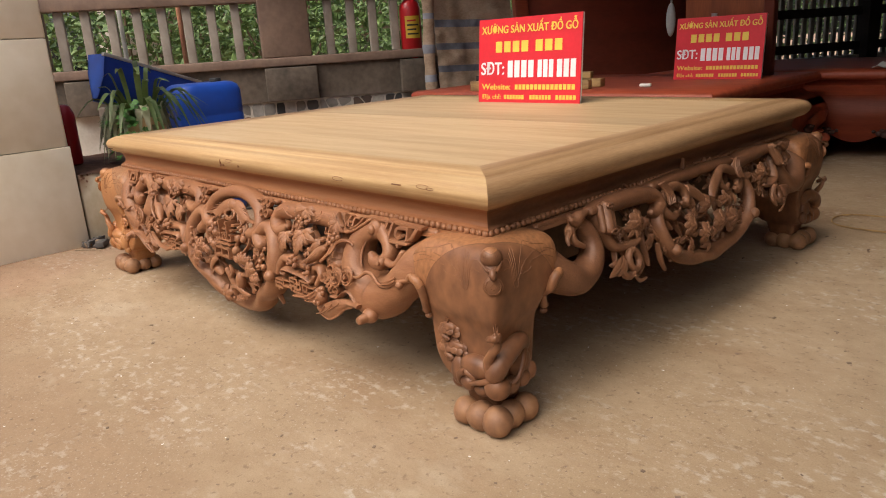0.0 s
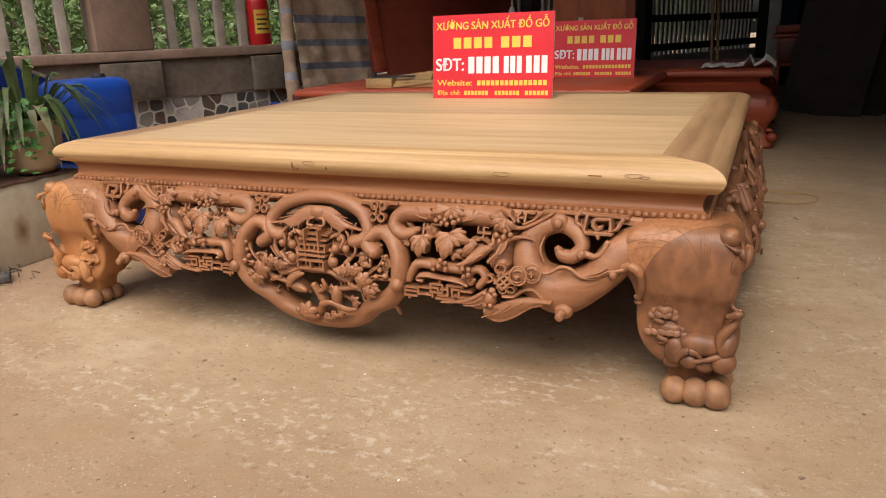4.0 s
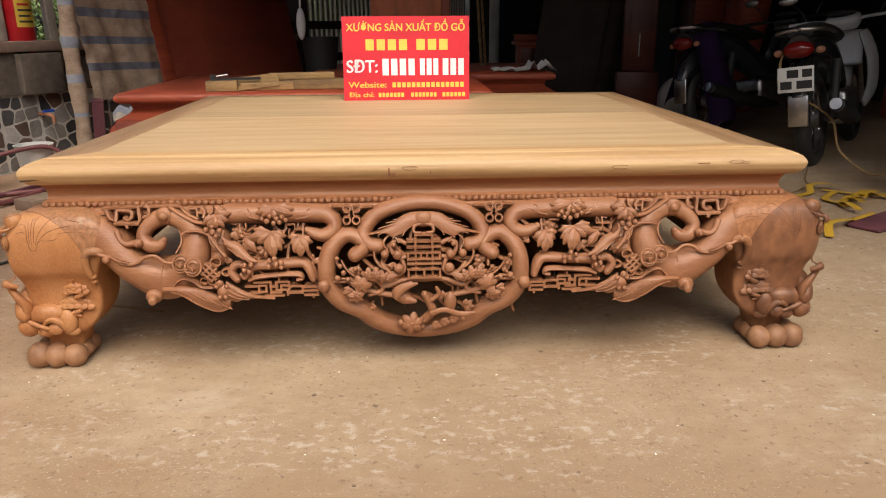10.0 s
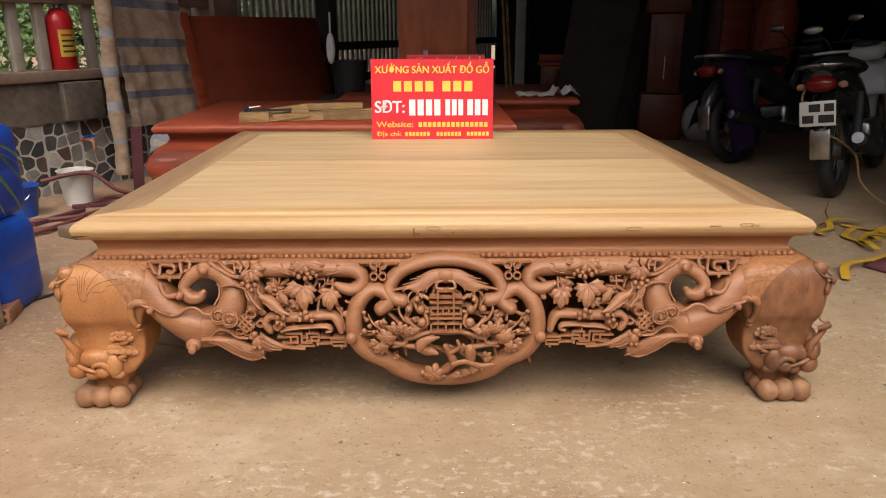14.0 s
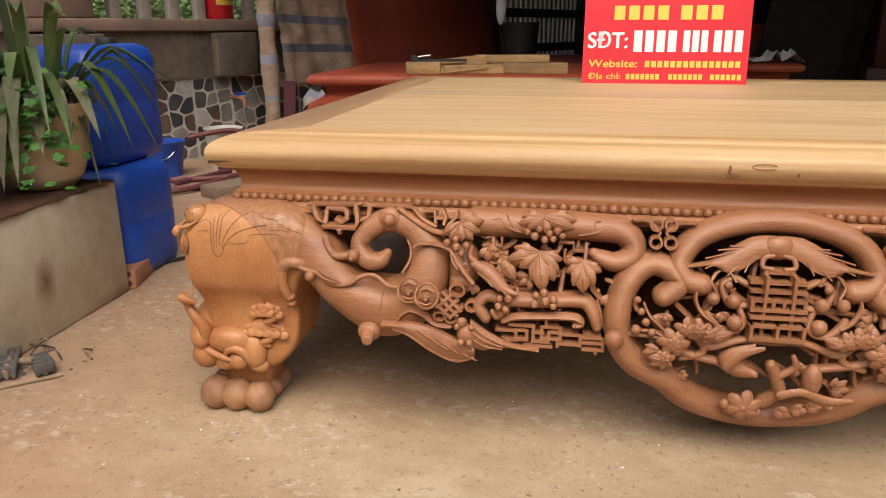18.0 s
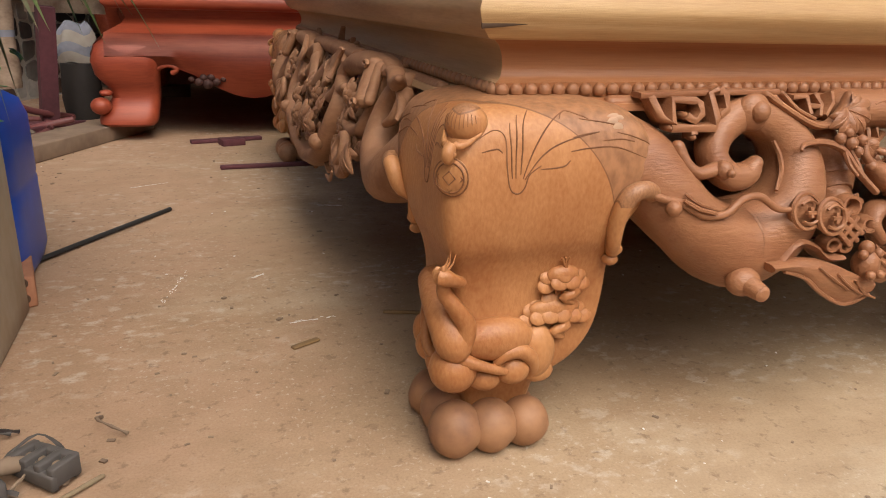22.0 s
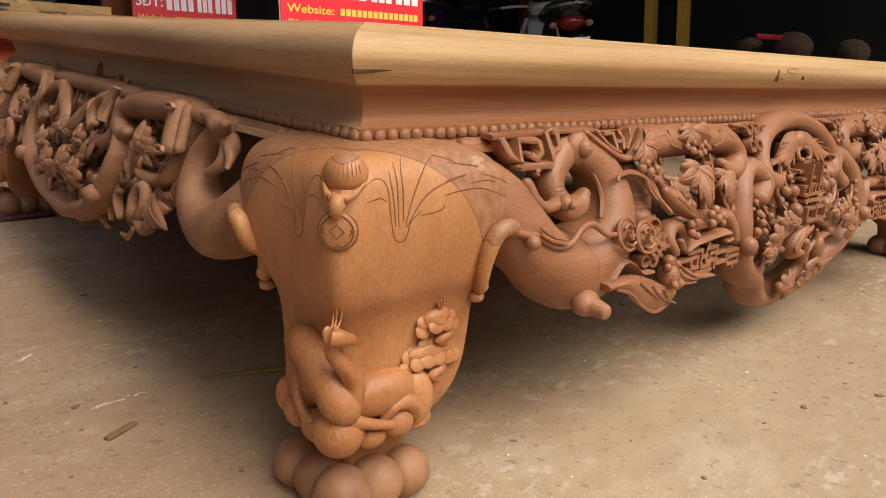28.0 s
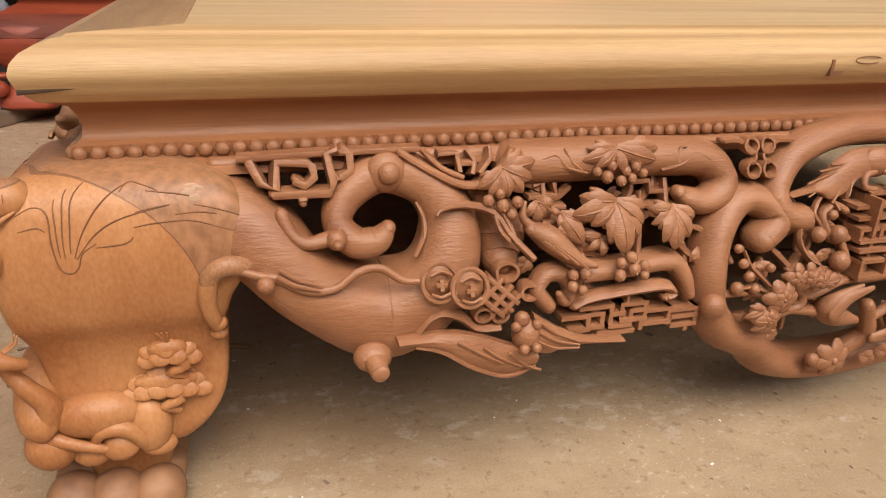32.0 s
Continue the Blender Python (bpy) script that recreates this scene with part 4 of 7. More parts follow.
    for pts in ([(-0.475, 0.362), (-0.442, 0.362), (-0.442, 0.374)], [(-0.468, 0.374), (-0.455, 0.374), (-0.455, 0.35), (-0.43, 0.35)], [(-0.345, 0.372), (-0.32, 0.372), (-0.32, 0.36), (-0.293, 0.36)], [(-0.335, 0.36), (-0.335, 0.345), (-0.27, 0.345)], [(-0.30, 0.372), (-0.30, 0.338)], [(-0.46, 0.335), (-0.436, 0.335), (-0.436, 0.32)], [(-0.45, 0.31), (-0.41, 0.31), (-0.41, 0.32)]):
        tagged(add("lattice", strip(B(), pts, 0.0031, -0.014, 3.0, sx, su)), kind="stuff")
    # two coins and the knotted tassel
    for i, (u, v) in enumerate(((-0.592, 0.294), (-0.561, 0.288))):
        up = 0.012 + 0.006 * i
        bm = blob(B(), u, v, 0.0195, up - 0.004, (1, 0.4, 1), sx, su, 18)
        run([(u + 0.0195 * math.cos(a), v + 0.0195 * math.sin(a), 0.003) for a in np.linspace(0, 6.28, 21)[:-1]], sx, su, up + 0.002, seg=6, n=1, bm=bm, closed=True)
        run([(u - 0.011, v + 0.009, 0.0016), (u, v + 0.013, 0.002), (u + 0.011, v + 0.009, 0.0016)], sx, su, up + 0.006, seg=5, bm=bm)
        run([(u - 0.011, v - 0.009, 0.0016), (u, v - 0.013, 0.002), (u + 0.011, v - 0.009, 0.0016)], sx, su, up + 0.006, seg=5, bm=bm)
        strip(bm, [(u - 0.006, v), (u + 0.006, v)], 0.0022, up + 0.008, 1.2, sx, su)
        strip(bm, [(u, v - 0.006), (u, v + 0.006)], 0.0022, up + 0.008, 1.2, sx, su)
        add("coin", bm)
    bm = B()
    for pts in ([(-0.545, 0.285), (-0.527, 0.269), (-0.508, 0.252)], [(-0.536, 0.291), (-0.52, 0.277), (-0.501, 0.26)], [(-0.549, 0.274), (-0.535, 0.262), (-0.519, 0.248)], [(-0.547, 0.264), (-0.52, 0.288)], [(-0.535, 0.256), (-0.509, 0.28)], [(-0.522, 0.25), (-0.5, 0.27)]):
        strip(bm, pts, 0.0031, 0.006, 3.4, sx, su)
    for u, v, rr in ((-0.512, 0.293, 0.0125), (-0.486, 0.269, 0.0098), (-0.541, 0.249, 0.0095), (-0.521, 0.246, 0.009)):
        run([(u + rr * math.cos(a), v + 0.8 * rr * math.sin(a), 0.0034) for a in np.linspace(0, 6.28, 13)[:-1]], sx, su, 0.002, flat=3.2, seg=6, n=1, bm=bm, closed=True)
    tagged(add("tassel", bm), kind="stuff")
    # bat hanging below
    bm = plate([(-0.64, 0.236), (-0.621, 0.236), (-0.589, 0.238), (-0.55, 0.23), (-0.509, 0.213), (-0.478, 0.204)], [(-0.638, 0.226), (-0.621, 0.227), (-0.589, 0.216), (-0.554, 0.191), (-0.512, 0.173), (-0.479, 0.184)], sx, su, 0.010, 0.022)
    run([(-0.621, 0.227, 0.0026), (-0.589, 0.216, 0.003), (-0.554, 0.191, 0.003), (-0.512, 0.173, 0.003), (-0.479, 0.184, 0.0026)], sx, su, 0.014, seg=6, bm=bm)
    for k in range(3):
        run([(-0.575 + 0.03 * k, 0.229 - 0.01 * k, 0.0012), (-0.55 + 0.028 * k, 0.213 - 0.012 * k, 0.0018), (-0.522 + 0.024 * k, 0.196 - 0.008 * k, 0.001)], sx, su, 0.018, seg=5, bm=bm)
    run([(-0.617, 0.233, 0.0044), (-0.602, 0.25, 0.005), (-0.588, 0.255, 0.0052), (-0.568, 0.248, 0.0052), (-0.548, 0.233, 0.0054), (-0.522, 0.231, 0.0049)], sx, su, 0.004, flat=3.0, seg=8, bm=bm)
    tagged(add("bat_wing", bm), kind="stuff")
    bm = plate([(-0.486, 0.25), (-0.467, 0.237), (-0.447, 0.225), (-0.41, 0.2105), (-0.37, 0.206)], [(-0.482, 0.203), (-0.463, 0.197), (-0.446, 0.203), (-0.41, 0.205), (-0.37, 0.2015)], sx, su, 0.010, 0.016)
    for k in range(3):
        run([(-0.482, 0.243 - 0.012 * k, 0.0015), (-0.46, 0.226 - 0.009 * k, 0.002), (-0.43, 0.213 - 0.004 * k, 0.001)], sx, su, 0.018, seg=5, bm=bm)
    tagged(add("bat_wing", bm), kind="stuff")
    bm = blob(B(), -0.493, 0.224, 0.0165, 0.016, (1, 1, 1.15), sx, su, 14)
    blob(bm, -0.5, 0.246, 0.0092, 0.016, sx=sx, su=su)
    for du in (-0.012, 0.012):
        blob(bm, -0.496 + du, 0.239, 0.0062, 0.018, sx=sx, su=su)
        blob(bm, -0.493 + du * 0.6, 0.215, 0.006, 0.026, sx=sx, su=su)
    add("bat_body", bm)
    add("curl", run(CURLO, sx, su, 0.004, seg=12, flat=1.5))
    bm = run(ROLLBAR, sx, su, 0.004, flat=2.2, seg=8)
    run([(-0.36, 0.256, 0.004), (-0.36, 0.243, 0.004)], sx, su, -0.004, flat=2.0, seg=6, smooth=False, bm=bm)
    run([(-0.425, 0.27, 0.004), (-0.425, 0.252, 0.004)], sx, su, -0.004, flat=2.0, seg=6, smooth=False, bm=bm)
    add("rolled_bar", bm)
    F = [((-0.442, 0.231), (-0.416, 0.231)), ((-0.411, 0.2325), (-0.392, 0.2325)), ((-0.392, 0.2325), (-0.392, 0.216)), ((-0.41, 0.216), (-0.392, 0.216)), ((-0.41, 0.2325), (-0.41, 0.216)), ((-0.42, 0.241), (-0.381, 0.241)), ((-0.381, 0.241), (-0.381, 0.214)),
         ((-0.381, 0.230), (-0.365, 0.230)), ((-0.432, 0.214), (-0.41, 0.214)), ((-0.395, 0.206), (-0.351, 0.206)), ((-0.381, 0.2145), (-0.356, 0.2145)), ((-0.367, 0.241), (-0.367, 0.222)), ((-0.367, 0.241), (-0.336, 0.241)), ((-0.336, 0.241), (-0.336, 0.219)),
         ((-0.367, 0.2205), (-0.336, 0.2205)), ((-0.355, 0.232), (-0.336, 0.232)), ((-0.355, 0.232), (-0.355, 0.222)), ((-0.336, 0.2295), (-0.303, 0.2295)), ((-0.303, 0.2295), (-0.303, 0.211)), ((-0.336, 0.213), (-0.303, 0.213)), ((-0.303, 0.2265), (-0.266, 0.2265)), ((-0.297, 0.2175), (-0.266, 0.2175)), ((-0.266, 0.2265), (-0.266, 0.206)), ((-0.297, 0.2055), (-0.266, 0.2055)), ((-0.34, 0.219), (-0.34, 0.208)), ((-0.277, 0.206), (-0.277, 0.199))]
    tagged(add("key_fret", bars(B(), F, 0.0028, 0.014, -0.004, sx, su)), kind="stuff")
    # scrolled clover beside the medallion
    bm = B()
    for du, dv in ((-0.0115, 0.0135), (0.0115, 0.0135), (-0.0115, -0.0135), (0.0115, -0.0135)):
        run([(-0.178 + du + 0.0088 * math.cos(a), 0.397 + dv + 0.0088 * math.sin(a), 0.003) for a in np.linspace(0, 6.28, 13)[:-1]], sx, su, 0.008, flat=3.0, seg=6, n=1, bm=bm, closed=True)
    run([(-0.225, 0.416, 0.004), (-0.205, 0.416, 0.0042), (-0.19, 0.406, 0.004), (-0.184, 0.397, 0.0036), (-0.192, 0.388, 0.003)], sx, su, 0.006, flat=2.4, seg=6, bm=bm)
    run([(-0.128, 0.414, 0.004), (-0.15, 0.414, 0.0042), (-0.166, 0.406, 0.004), (-0.172, 0.397, 0.0036), (-0.164, 0.388, 0.003)], sx, su, 0.006, flat=2.4, seg=6, bm=bm)
    tagged(add("clover_scroll", bm), kind="stuff")
    # spread wing under the arch, its lower edge in points
    bm = plate([(-0.004, 0.4), (-0.035, 0.398), (-0.062, 0.386), (-0.085, 0.37), (-0.105, 0.36), (-0.138, 0.352)], [(-0.004, 0.372), (-0.03, 0.366), (-0.05, 0.352), (-0.078, 0.344), (-0.1, 0.352), (-0.138, 0.348)], sx, su, 0.002, 0.012)
    for tu, tv in ((-0.052, 0.346), (-0.078, 0.340), (-0.112, 0.349), (-0.075, 0.384), (-0.093, 0.377), (-0.112, 0.364)):
        run([(-0.03, 0.384, 0.002), (0.5 * tu - 0.016, 0.5 * tv + 0.192, 0.002), (tu, tv, 0.001)], sx, su, 0.006, seg=5, bm=bm)
    tagged(add("bat_wing", bm), kind="stuff")
    for nm, pts in (("branch", BR1), ("branch", BR2), ("branch", BR3), ("small_scroll", SC1), ("small_scroll", SC2)):
        add(nm, run(pts, sx, su, -0.004, flat=1.5))
    bm = B()
    for pts in ([(-0.205, 0.292, 0.002), (-0.195, 0.272, 0.0028), (-0.18, 0.258, 0.003), (-0.165, 0.245, 0.003)], [(-0.22, 0.246, 0.0026), (-0.19, 0.246, 0.003), (-0.165, 0.236, 0.003)], [(-0.118, 0.326, 0.0024), (-0.124, 0.3, 0.0034), (-0.112, 0.278, 0.0038), (-0.094, 0.266, 0.003)], [(-0.10, 0.33, 0.0024), (-0.088, 0.345, 0.0026), (-0.073, 0.343, 0.0026), (-0.062, 0.328, 0.003)], [(-0.09, 0.31, 0.0026), (-0.1, 0.328, 0.0026), (-0.094, 0.342, 0.0022)]):
        run(pts, sx, su, 0.0, flat=1.6, seg=7, bm=bm)
    tagged(add("twig", bm), kind="stuff")
    for u, v, r, pt in ((-0.156, 0.234, 0.026, 6), (-0.118, 0.258, 0.02, 5), (-0.168, 0.208, 0.018, 5), (-0.138, 0.258, 0.02, 5), (-0.102, 0.252, 0.018, 5)):
        for k in range(2):
            add("blossom", blossom(B(), u, v, r * (1 - 0.4 * k), pt, 0.010 + 0.004 * k, sx, su, 0.3 + u * 9 + 0.5 * k))
    for u, v, r in ((-0.097, 0.303, 0.0105), (-0.066, 0.301, 0.012), (-0.063, 0.268, 0.013), (-0.215, 0.248, 0.0085), (-0.208, 0.278, 0.0065), (-0.215, 0.296, 0.006), (-0.2, 0.262, 0.007), (-0.19, 0.245, 0.007), (-0.17, 0.27, 0.006), (-0.075, 0.325, 0.007)):
        add("bud", blob(B(), u, v, r, 0.004, sx=sx, su=su))
    for c, tips in (((-0.165, 0.205), [(-0.195, 0.208), (-0.19, 0.192), (-0.172, 0.184), (-0.155, 0.19)]), ((-0.178, 0.222), [(-0.2, 0.228), (-0.205, 0.212)]), ((-0.1, 0.248), [(-0.075, 0.246), (-0.068, 0.255)])):
        add("leaf", acanthus(B(), c, tips, 0.010, sx, su, 0.3, 0.006))


def apron(side):
    """The pierced and carved apron between two legs, with its members as parts."""
    L = SIDES[side][3]
    su, front = L / HW, side in ("front", "back")
    wood = {"left": M_carvedust, "right": M_carveshade}.get(side, M_carve)
    base = part("apron", run([(-L + 0.17, 0.405, 0.009), (L - 0.17, 0.405, 0.009)], smooth=False, lift=-0.022), wood, bed, "carved and pierced wooden apron with scrolls, leaves and fretwork")
    base.matrix_local = side_m(side)
    fit_m = Matrix.Translation((0, 0, -0.0064)) @ Matrix.Diagonal((1.004 if front else 1.049, 1, 1.008, 1))

    def add(name, bm):
        bmesh.ops.transform(bm, matrix=fit_m, verts=bm.verts)
        return part(name, bm, wood, base)
    for sx in (1, -1):
        if not front:
            side_half(add, sx)
            continue
        add("scroll", run(SHOULDER, sx, su, lambda u: float(np.interp(u, (-0.845, -0.805, -0.77, -0.70), (-0.008, 0.001, 0.007, 0.0))), flat=1.2, seg=20, n=6, sq=0.85))
        add("top_bar", run(TOPBAR, sx, su, 0.004, seg=16, flat=1.3))
        if side == "front":
            front_half(add, sx, su)
    # lower layer of twigs and leaves cut deep behind the front members
    q2 = random.Random(17)
    areas = ((-0.50, -0.26, 0.29, 0.375, 22), (-0.215, -0.01, 0.135, 0.32, 34)) if front else ((-0.46, -0.24, 0.27, 0.40, 34), (-0.2, -0.01, 0.215, 0.40, 34))
    for sx in (1, -1) if side != "back" else ():
        bm = B()
        for u0, u1, v0, v1, cnt in areas:
            for k in range(cnt):
                u, v, a = q2.uniform(u0, u1), q2.uniform(v0, v1), q2.uniform(0, 6.28)
                if k % 3 == 0:
                    vine_leaf(bm, u, v, q2.uniform(0.014, 0.026), a, -0.012 - 0.012 * q2.random(), 4, 2.0, sx, su if front else 1.0)
                else:
                    ln, bend = q2.uniform(0.02, 0.04), q2.uniform(-0.9, 0.9)
                    run([(u, v, 0.0045), (u + ln * math.cos(a), v + ln * math.sin(a), 0.0055), (u + ln * (math.cos(a) + math.cos(a + bend)), v + ln * (math.sin(a) + math.sin(a + bend)), 0.0035)], sx, su if front else 1.0, -0.014 - 0.012 * q2.random(), flat=1.6, n=3, seg=6, bm=bm)
        tagged(add("foliage_underlayer", bm), kind="stuff")
    # the middle: ring, arch, happiness lattice, bird and flowers
    if not front:
        SR = [(-0.205, 0.372, 0.009), (-0.232, 0.358, 0.0125), (-0.245, 0.33, 0.0135), (-0.238, 0.292, 0.0145), (-0.212, 0.255, 0.0165), (-0.16, 0.226, 0.019), (-0.095, 0.207, 0.0205), (-0.048, 0.2, 0.0165), (0.0, 0.193, 0.021)]
        add("medallion_ring", run(SR + [(-u, v, r) for u, v, r in SR[-2::-1]], 1, 1.0, 0.006, seg=16, flat=1.5))
        for s1 in (-1, 1):
            add("ring_knob", blob(B(), -0.222, 0.262, 0.0155, 0.012, sx=s1, k=12))
        for u, v, r, pt in ((0.03, 0.28, 0.034, 7), (-0.06, 0.27, 0.032, 6), (-0.02, 0.335, 0.03, 6), (0.1, 0.275, 0.03, 6), (-0.12, 0.3, 0.03, 6), (0.08, 0.33, 0.026, 5)):
            for k in range(3):
                add("blossom", blossom(B(), u, v, r * (1 - 0.28 * k), pt - k, 0.0 + 0.005 * k, 1, 1.0, u * 20 + k))
        for k in range(12):
            cu, cv, ca = -0.15 + 0.027 * k, 0.245 + 0.03 * (k % 4), 0.9 * k
            add("leaf", acanthus(B(), (cu, cv), [(cu + 0.036 * math.cos(ca + d), cv + 0.036 * math.sin(ca + d)) for d in (-0.8, 0.0, 0.8)], -0.006))
        return base
    full = RING + [(-u, v, r) for u, v, r in RING[-2::-1]]
    add("medallion_ring", run(full, 1, su, 0.004, seg=16, flat=1.4))
    arch = ARCH + [(-u, v, r) for u, v, r in ARCH[-2::-1]]
    add("arch", run(arch, 1, su, 0.006, seg=16, flat=1.4))
    for sx in (1, -1):
        add("ring_knob", blob(B(), -0.249, 0.23, 0.0165, 0.012, sx=sx, su=su, k=12))
    if front:
        H = []
        for f in (0.0, 0.15, 0.3, 0.47, 0.6, 0.75, 1.0):
            H.append(((-0.04, 0.333 - 0.086 * f), (0.04, 0.333 - 0.086 * f)))
        for u in (-0.021, 0.021):
            H.append(((u, 0.345), (u, 0.247)))
        for u, f0, f1 in ((-0.039, 0.3, 0.47), (0.039, 0.3, 0.47), (-0.039, 0.75, 1.0), (0.039, 0.75, 1.0), (-0.008, 0.3, 0.47), (0.008, 0.3, 0.47), (0.0, 0.75, 1.0), (-0.02, -0.18, 0.0), (0.02, -0.18, 0.0)):
            H.append(((u, 0.333 - 0.086 * f0), (u, 0.333 - 0.086 * f1)))
        H.append(((-0.02, 0.348), (0.02, 0.348)))
        tagged(add("happiness_lattice", bars(B(), H, 0.0026, 0.014, 0.008, 1, su)), kind="stuff")
        bm = blob(B(), 0, 0.382, 0.02, 0.006, (1.3, 0.7, 1.0), k=12)
        for s in (-1, 1):
            run([(s * 0.008, 0.372, 0.004), (s * 0.022, 0.368, 0.0045), (s * 0.024, 0.355, 0.004), (s * 0.01, 0.352, 0.004)], 1, su, 0.008, bm=bm)
        add("bat_body", bm)
        bm = run([(-0.025, 0.185, 0.006), (-0.05, 0.19, 0.016), (-0.07, 0.205, 0.013), (-0.06, 0.225, 0.006), (-0.03, 0.238, 0.003)], 1, su, 0.01)
        run([(-0.07, 0.2, 0.008), (-0.052, 0.222, 0.009), (-0.02, 0.235, 0.004)], 1, su, 0.014, flat=0.5, bm=bm)
        add("bird", bm)
        bm = run([(0.0, 0.2, 0.009), (0.01, 0.18, 0.01), (0.02, 0.15, 0.011), (0.0, 0.125, 0.012)], 1, su, 0.004)
        run([(0.01, 0.18, 0.006), (0.035, 0.2, 0.006), (0.03, 0.22, 0.004)], 1, su, 0.004, bm=bm)
        run([(0.02, 0.15, 0.008), (0.05, 0.16, 0.007), (0.09, 0.145, 0.008), (0.125, 0.15, 0.004)], 1, su, 0.012, flat=0.6, bm=bm)
        add("branch", bm)
        bm = blob(B(), 0.065, 0.178, 0.02, 0.004, (0.8, 0.8, 1.4), k=10)
        add("bird", bm)
        add("blossom", blossom(B(), -0.033, 0.12, 0.03, 6, 0.01))
        for u, v, r in ((-0.062, 0.122, 0.009), (-0.055, 0.106, 0.008), (-0.008, 0.108, 0.008)):
            add("bud", blob(B(), u, v, r, 0.01))
        for k in range(4):
            add("leaf", vine_leaf(B(), 0.02 + 0.022 * k, 0.118 + 0.006 * k, 0.022, -0.4 + 0.3 * k, 0.008, 3, 1.2))
    return base


for sd in SIDES:
    apron(sd)

# height, outward swell, width along the front, width along the side, squareness of the section
LEG = [(0.414, -0.014, 0.13, 0.13, 6), (0.405, 0.014, 0.17, 0.16, 8), (0.39, 0.031, 0.19, 0.174, 9), (0.365, 0.040, 0.203, 0.178, 10), (0.335, 0.044, 0.205, 0.174, 10),
       (0.305, 0.044, 0.196, 0.152, 10), (0.28, 0.041, 0.18, 0.128, 10), (0.262, 0.037, 0.173, 0.117, 11), (0.248, 0.0305, 0.168, 0.111, 13), (0.236, 0.0255, 0.166, 0.111, 14), (0.215, 0.020, 0.167, 0.113, 15),
       (0.185, 0.0175, 0.166, 0.111, 16), (0.15, 0.019, 0.159, 0.106, 14), (0.12, 0.021, 0.142, 0.1, 10), (0.098, 0.016, 0.12, 0.092, 8), (0.084, 0.004, 0.1, 0.085, 6), (0.03, -0.005, 0.085, 0.08, 6)]
LEGS = np.array(spline(LEG, 3))[::-1]


def leg_at(z):
    """Swell, width along the front and the side, squareness at a height."""
    return [float(np.interp(z, LEGS[:, 0], LEGS[:, k])) for k in (1, 2, 3, 4)]


def leg_out(z):
    return leg_at(z)[0]


def make_leg(material, mirror):
    """One carved cabriole leg in the frame of its corner: x and y run inwards."""
    def C(u, o, z):
        """A point at u along the corner's outline (minus: along the side, plus: along the front), o outside the leg."""
        k, wf, ws, e = leg_at(z)
        hx, hy, c = (wf + k) / 2, (ws + k) / 2, 0.022
        if abs(u) <= c:
            f = (u + c) / (2 * c)
            xn, yn = (c / hx - 1) * f - (1 - f), -f + (c / hy - 1) * (1 - f)
            g = (abs(xn) ** e + abs(yn) ** e) ** (-1 / e)
            p = (hx - k + hx * xn * g - o, hy - k + hy * yn * g - o)
        elif u > c:
            xn = min(0.985, u / hx - 1)
            p = (u - k, hy - k - hy * (1 - abs(xn) ** e) ** (1 / e) - o)
        else:
            yn = min(0.985, -u / hy - 1)
            p = (hx - k - hx * (1 - abs(yn) ** e) ** (1 / e) - o, -u - k)
        return Vector((p[1], p[0], z) if mirror else (p[0], p[1], z))
    bm = B()
    rings = []
    for z, o, wf, ws, e in spline(LEG, 3):
        ring = []
        for j in range(96):
            a = 2 * math.pi * (j + 0.5 - 0.06 * math.sin(4 * 2 * math.pi * (j + 0.5) / 96) * 48 / math.pi) / 96
            ca, sa = math.cos(a), math.sin(a)
            x = -o + (wf + o) / 2 + (wf + o) / 2 * math.copysign(abs(ca) ** (2 / e), ca)
            y = -o + (ws + o) / 2 + (ws + o) / 2 * math.copysign(abs(sa) ** (2 / e), sa)
            ring.append((y, x, z) if mirror else (x, y, z))
        rings.append(ring)
    loft(bm, rings)
    leg = part("leg", bm, material, bed, "carved bulging leg with ball foot")
    sub = lambda name, b, m=None, label="": part(name, b, m or material, leg, label)
    q = random.Random(3)
    # ring of balls under the foot
    for ix, iy in ((0, 0), (1, 0), (2, 0), (0, 1), (0, 2), (2, 1), (1, 2), (2, 2)):
        r = 0.0322 - 0.0012 * (ix + iy) + 0.0012 * q.random()
        x, y = -0.013 + 0.043 * ix + q.uniform(-0.003, 0.003), -0.013 + 0.043 * iy + q.uniform(-0.003, 0.003)
        b = ball(B(), (y, x, r - 0.001) if mirror else (x, y, r - 0.001), (r * 1.03, r * 1.02, r * 1.03), u=20, v=14)
        mid = Vector((y, x, r)) if mirror else Vector((x, y, r))
        for v in b.verts:
            v.co += (v.co - mid).normalized() * 0.0022 * noise.noise(v.co * 38.0)
        sub("foot_ball", b, M_foot)
    # rock mound and rolling clouds above the foot
    def lump(name, u, z, a, d, h, o=0.0):
        flat = abs(u) >= 0.022
        rx, ry = (a, d) if (u > 0) != mirror else (d, a)
        sub(name, ball(B(), C(u, o, z), (rx, ry, h) if flat else (max(a, d), max(a, d), h), u=20, v=14))
    lump("rock", 0.046, 0.150, 0.046, 0.022, 0.026, 0.006)
    lump("rock", 0.098, 0.128, 0.024, 0.017, 0.034, 0.004)
    lump("rock", -0.07, 0.146, 0.034, 0.018, 0.032)
    for u, z, a, d, h in ((0.0, 0.116, 0.028, 0.028, 0.028), (0.034, 0.103, 0.021, 0.017, 0.017), (0.1, 0.1, 0.02, 0.012, 0.014), (-0.036, 0.108, 0.022, 0.018, 0.02), (-0.072, 0.112, 0.021, 0.019, 0.02), (-0.1, 0.12, 0.016, 0.014, 0.022)):
        lump("cloud", u, z, a, d, h, 0.005)
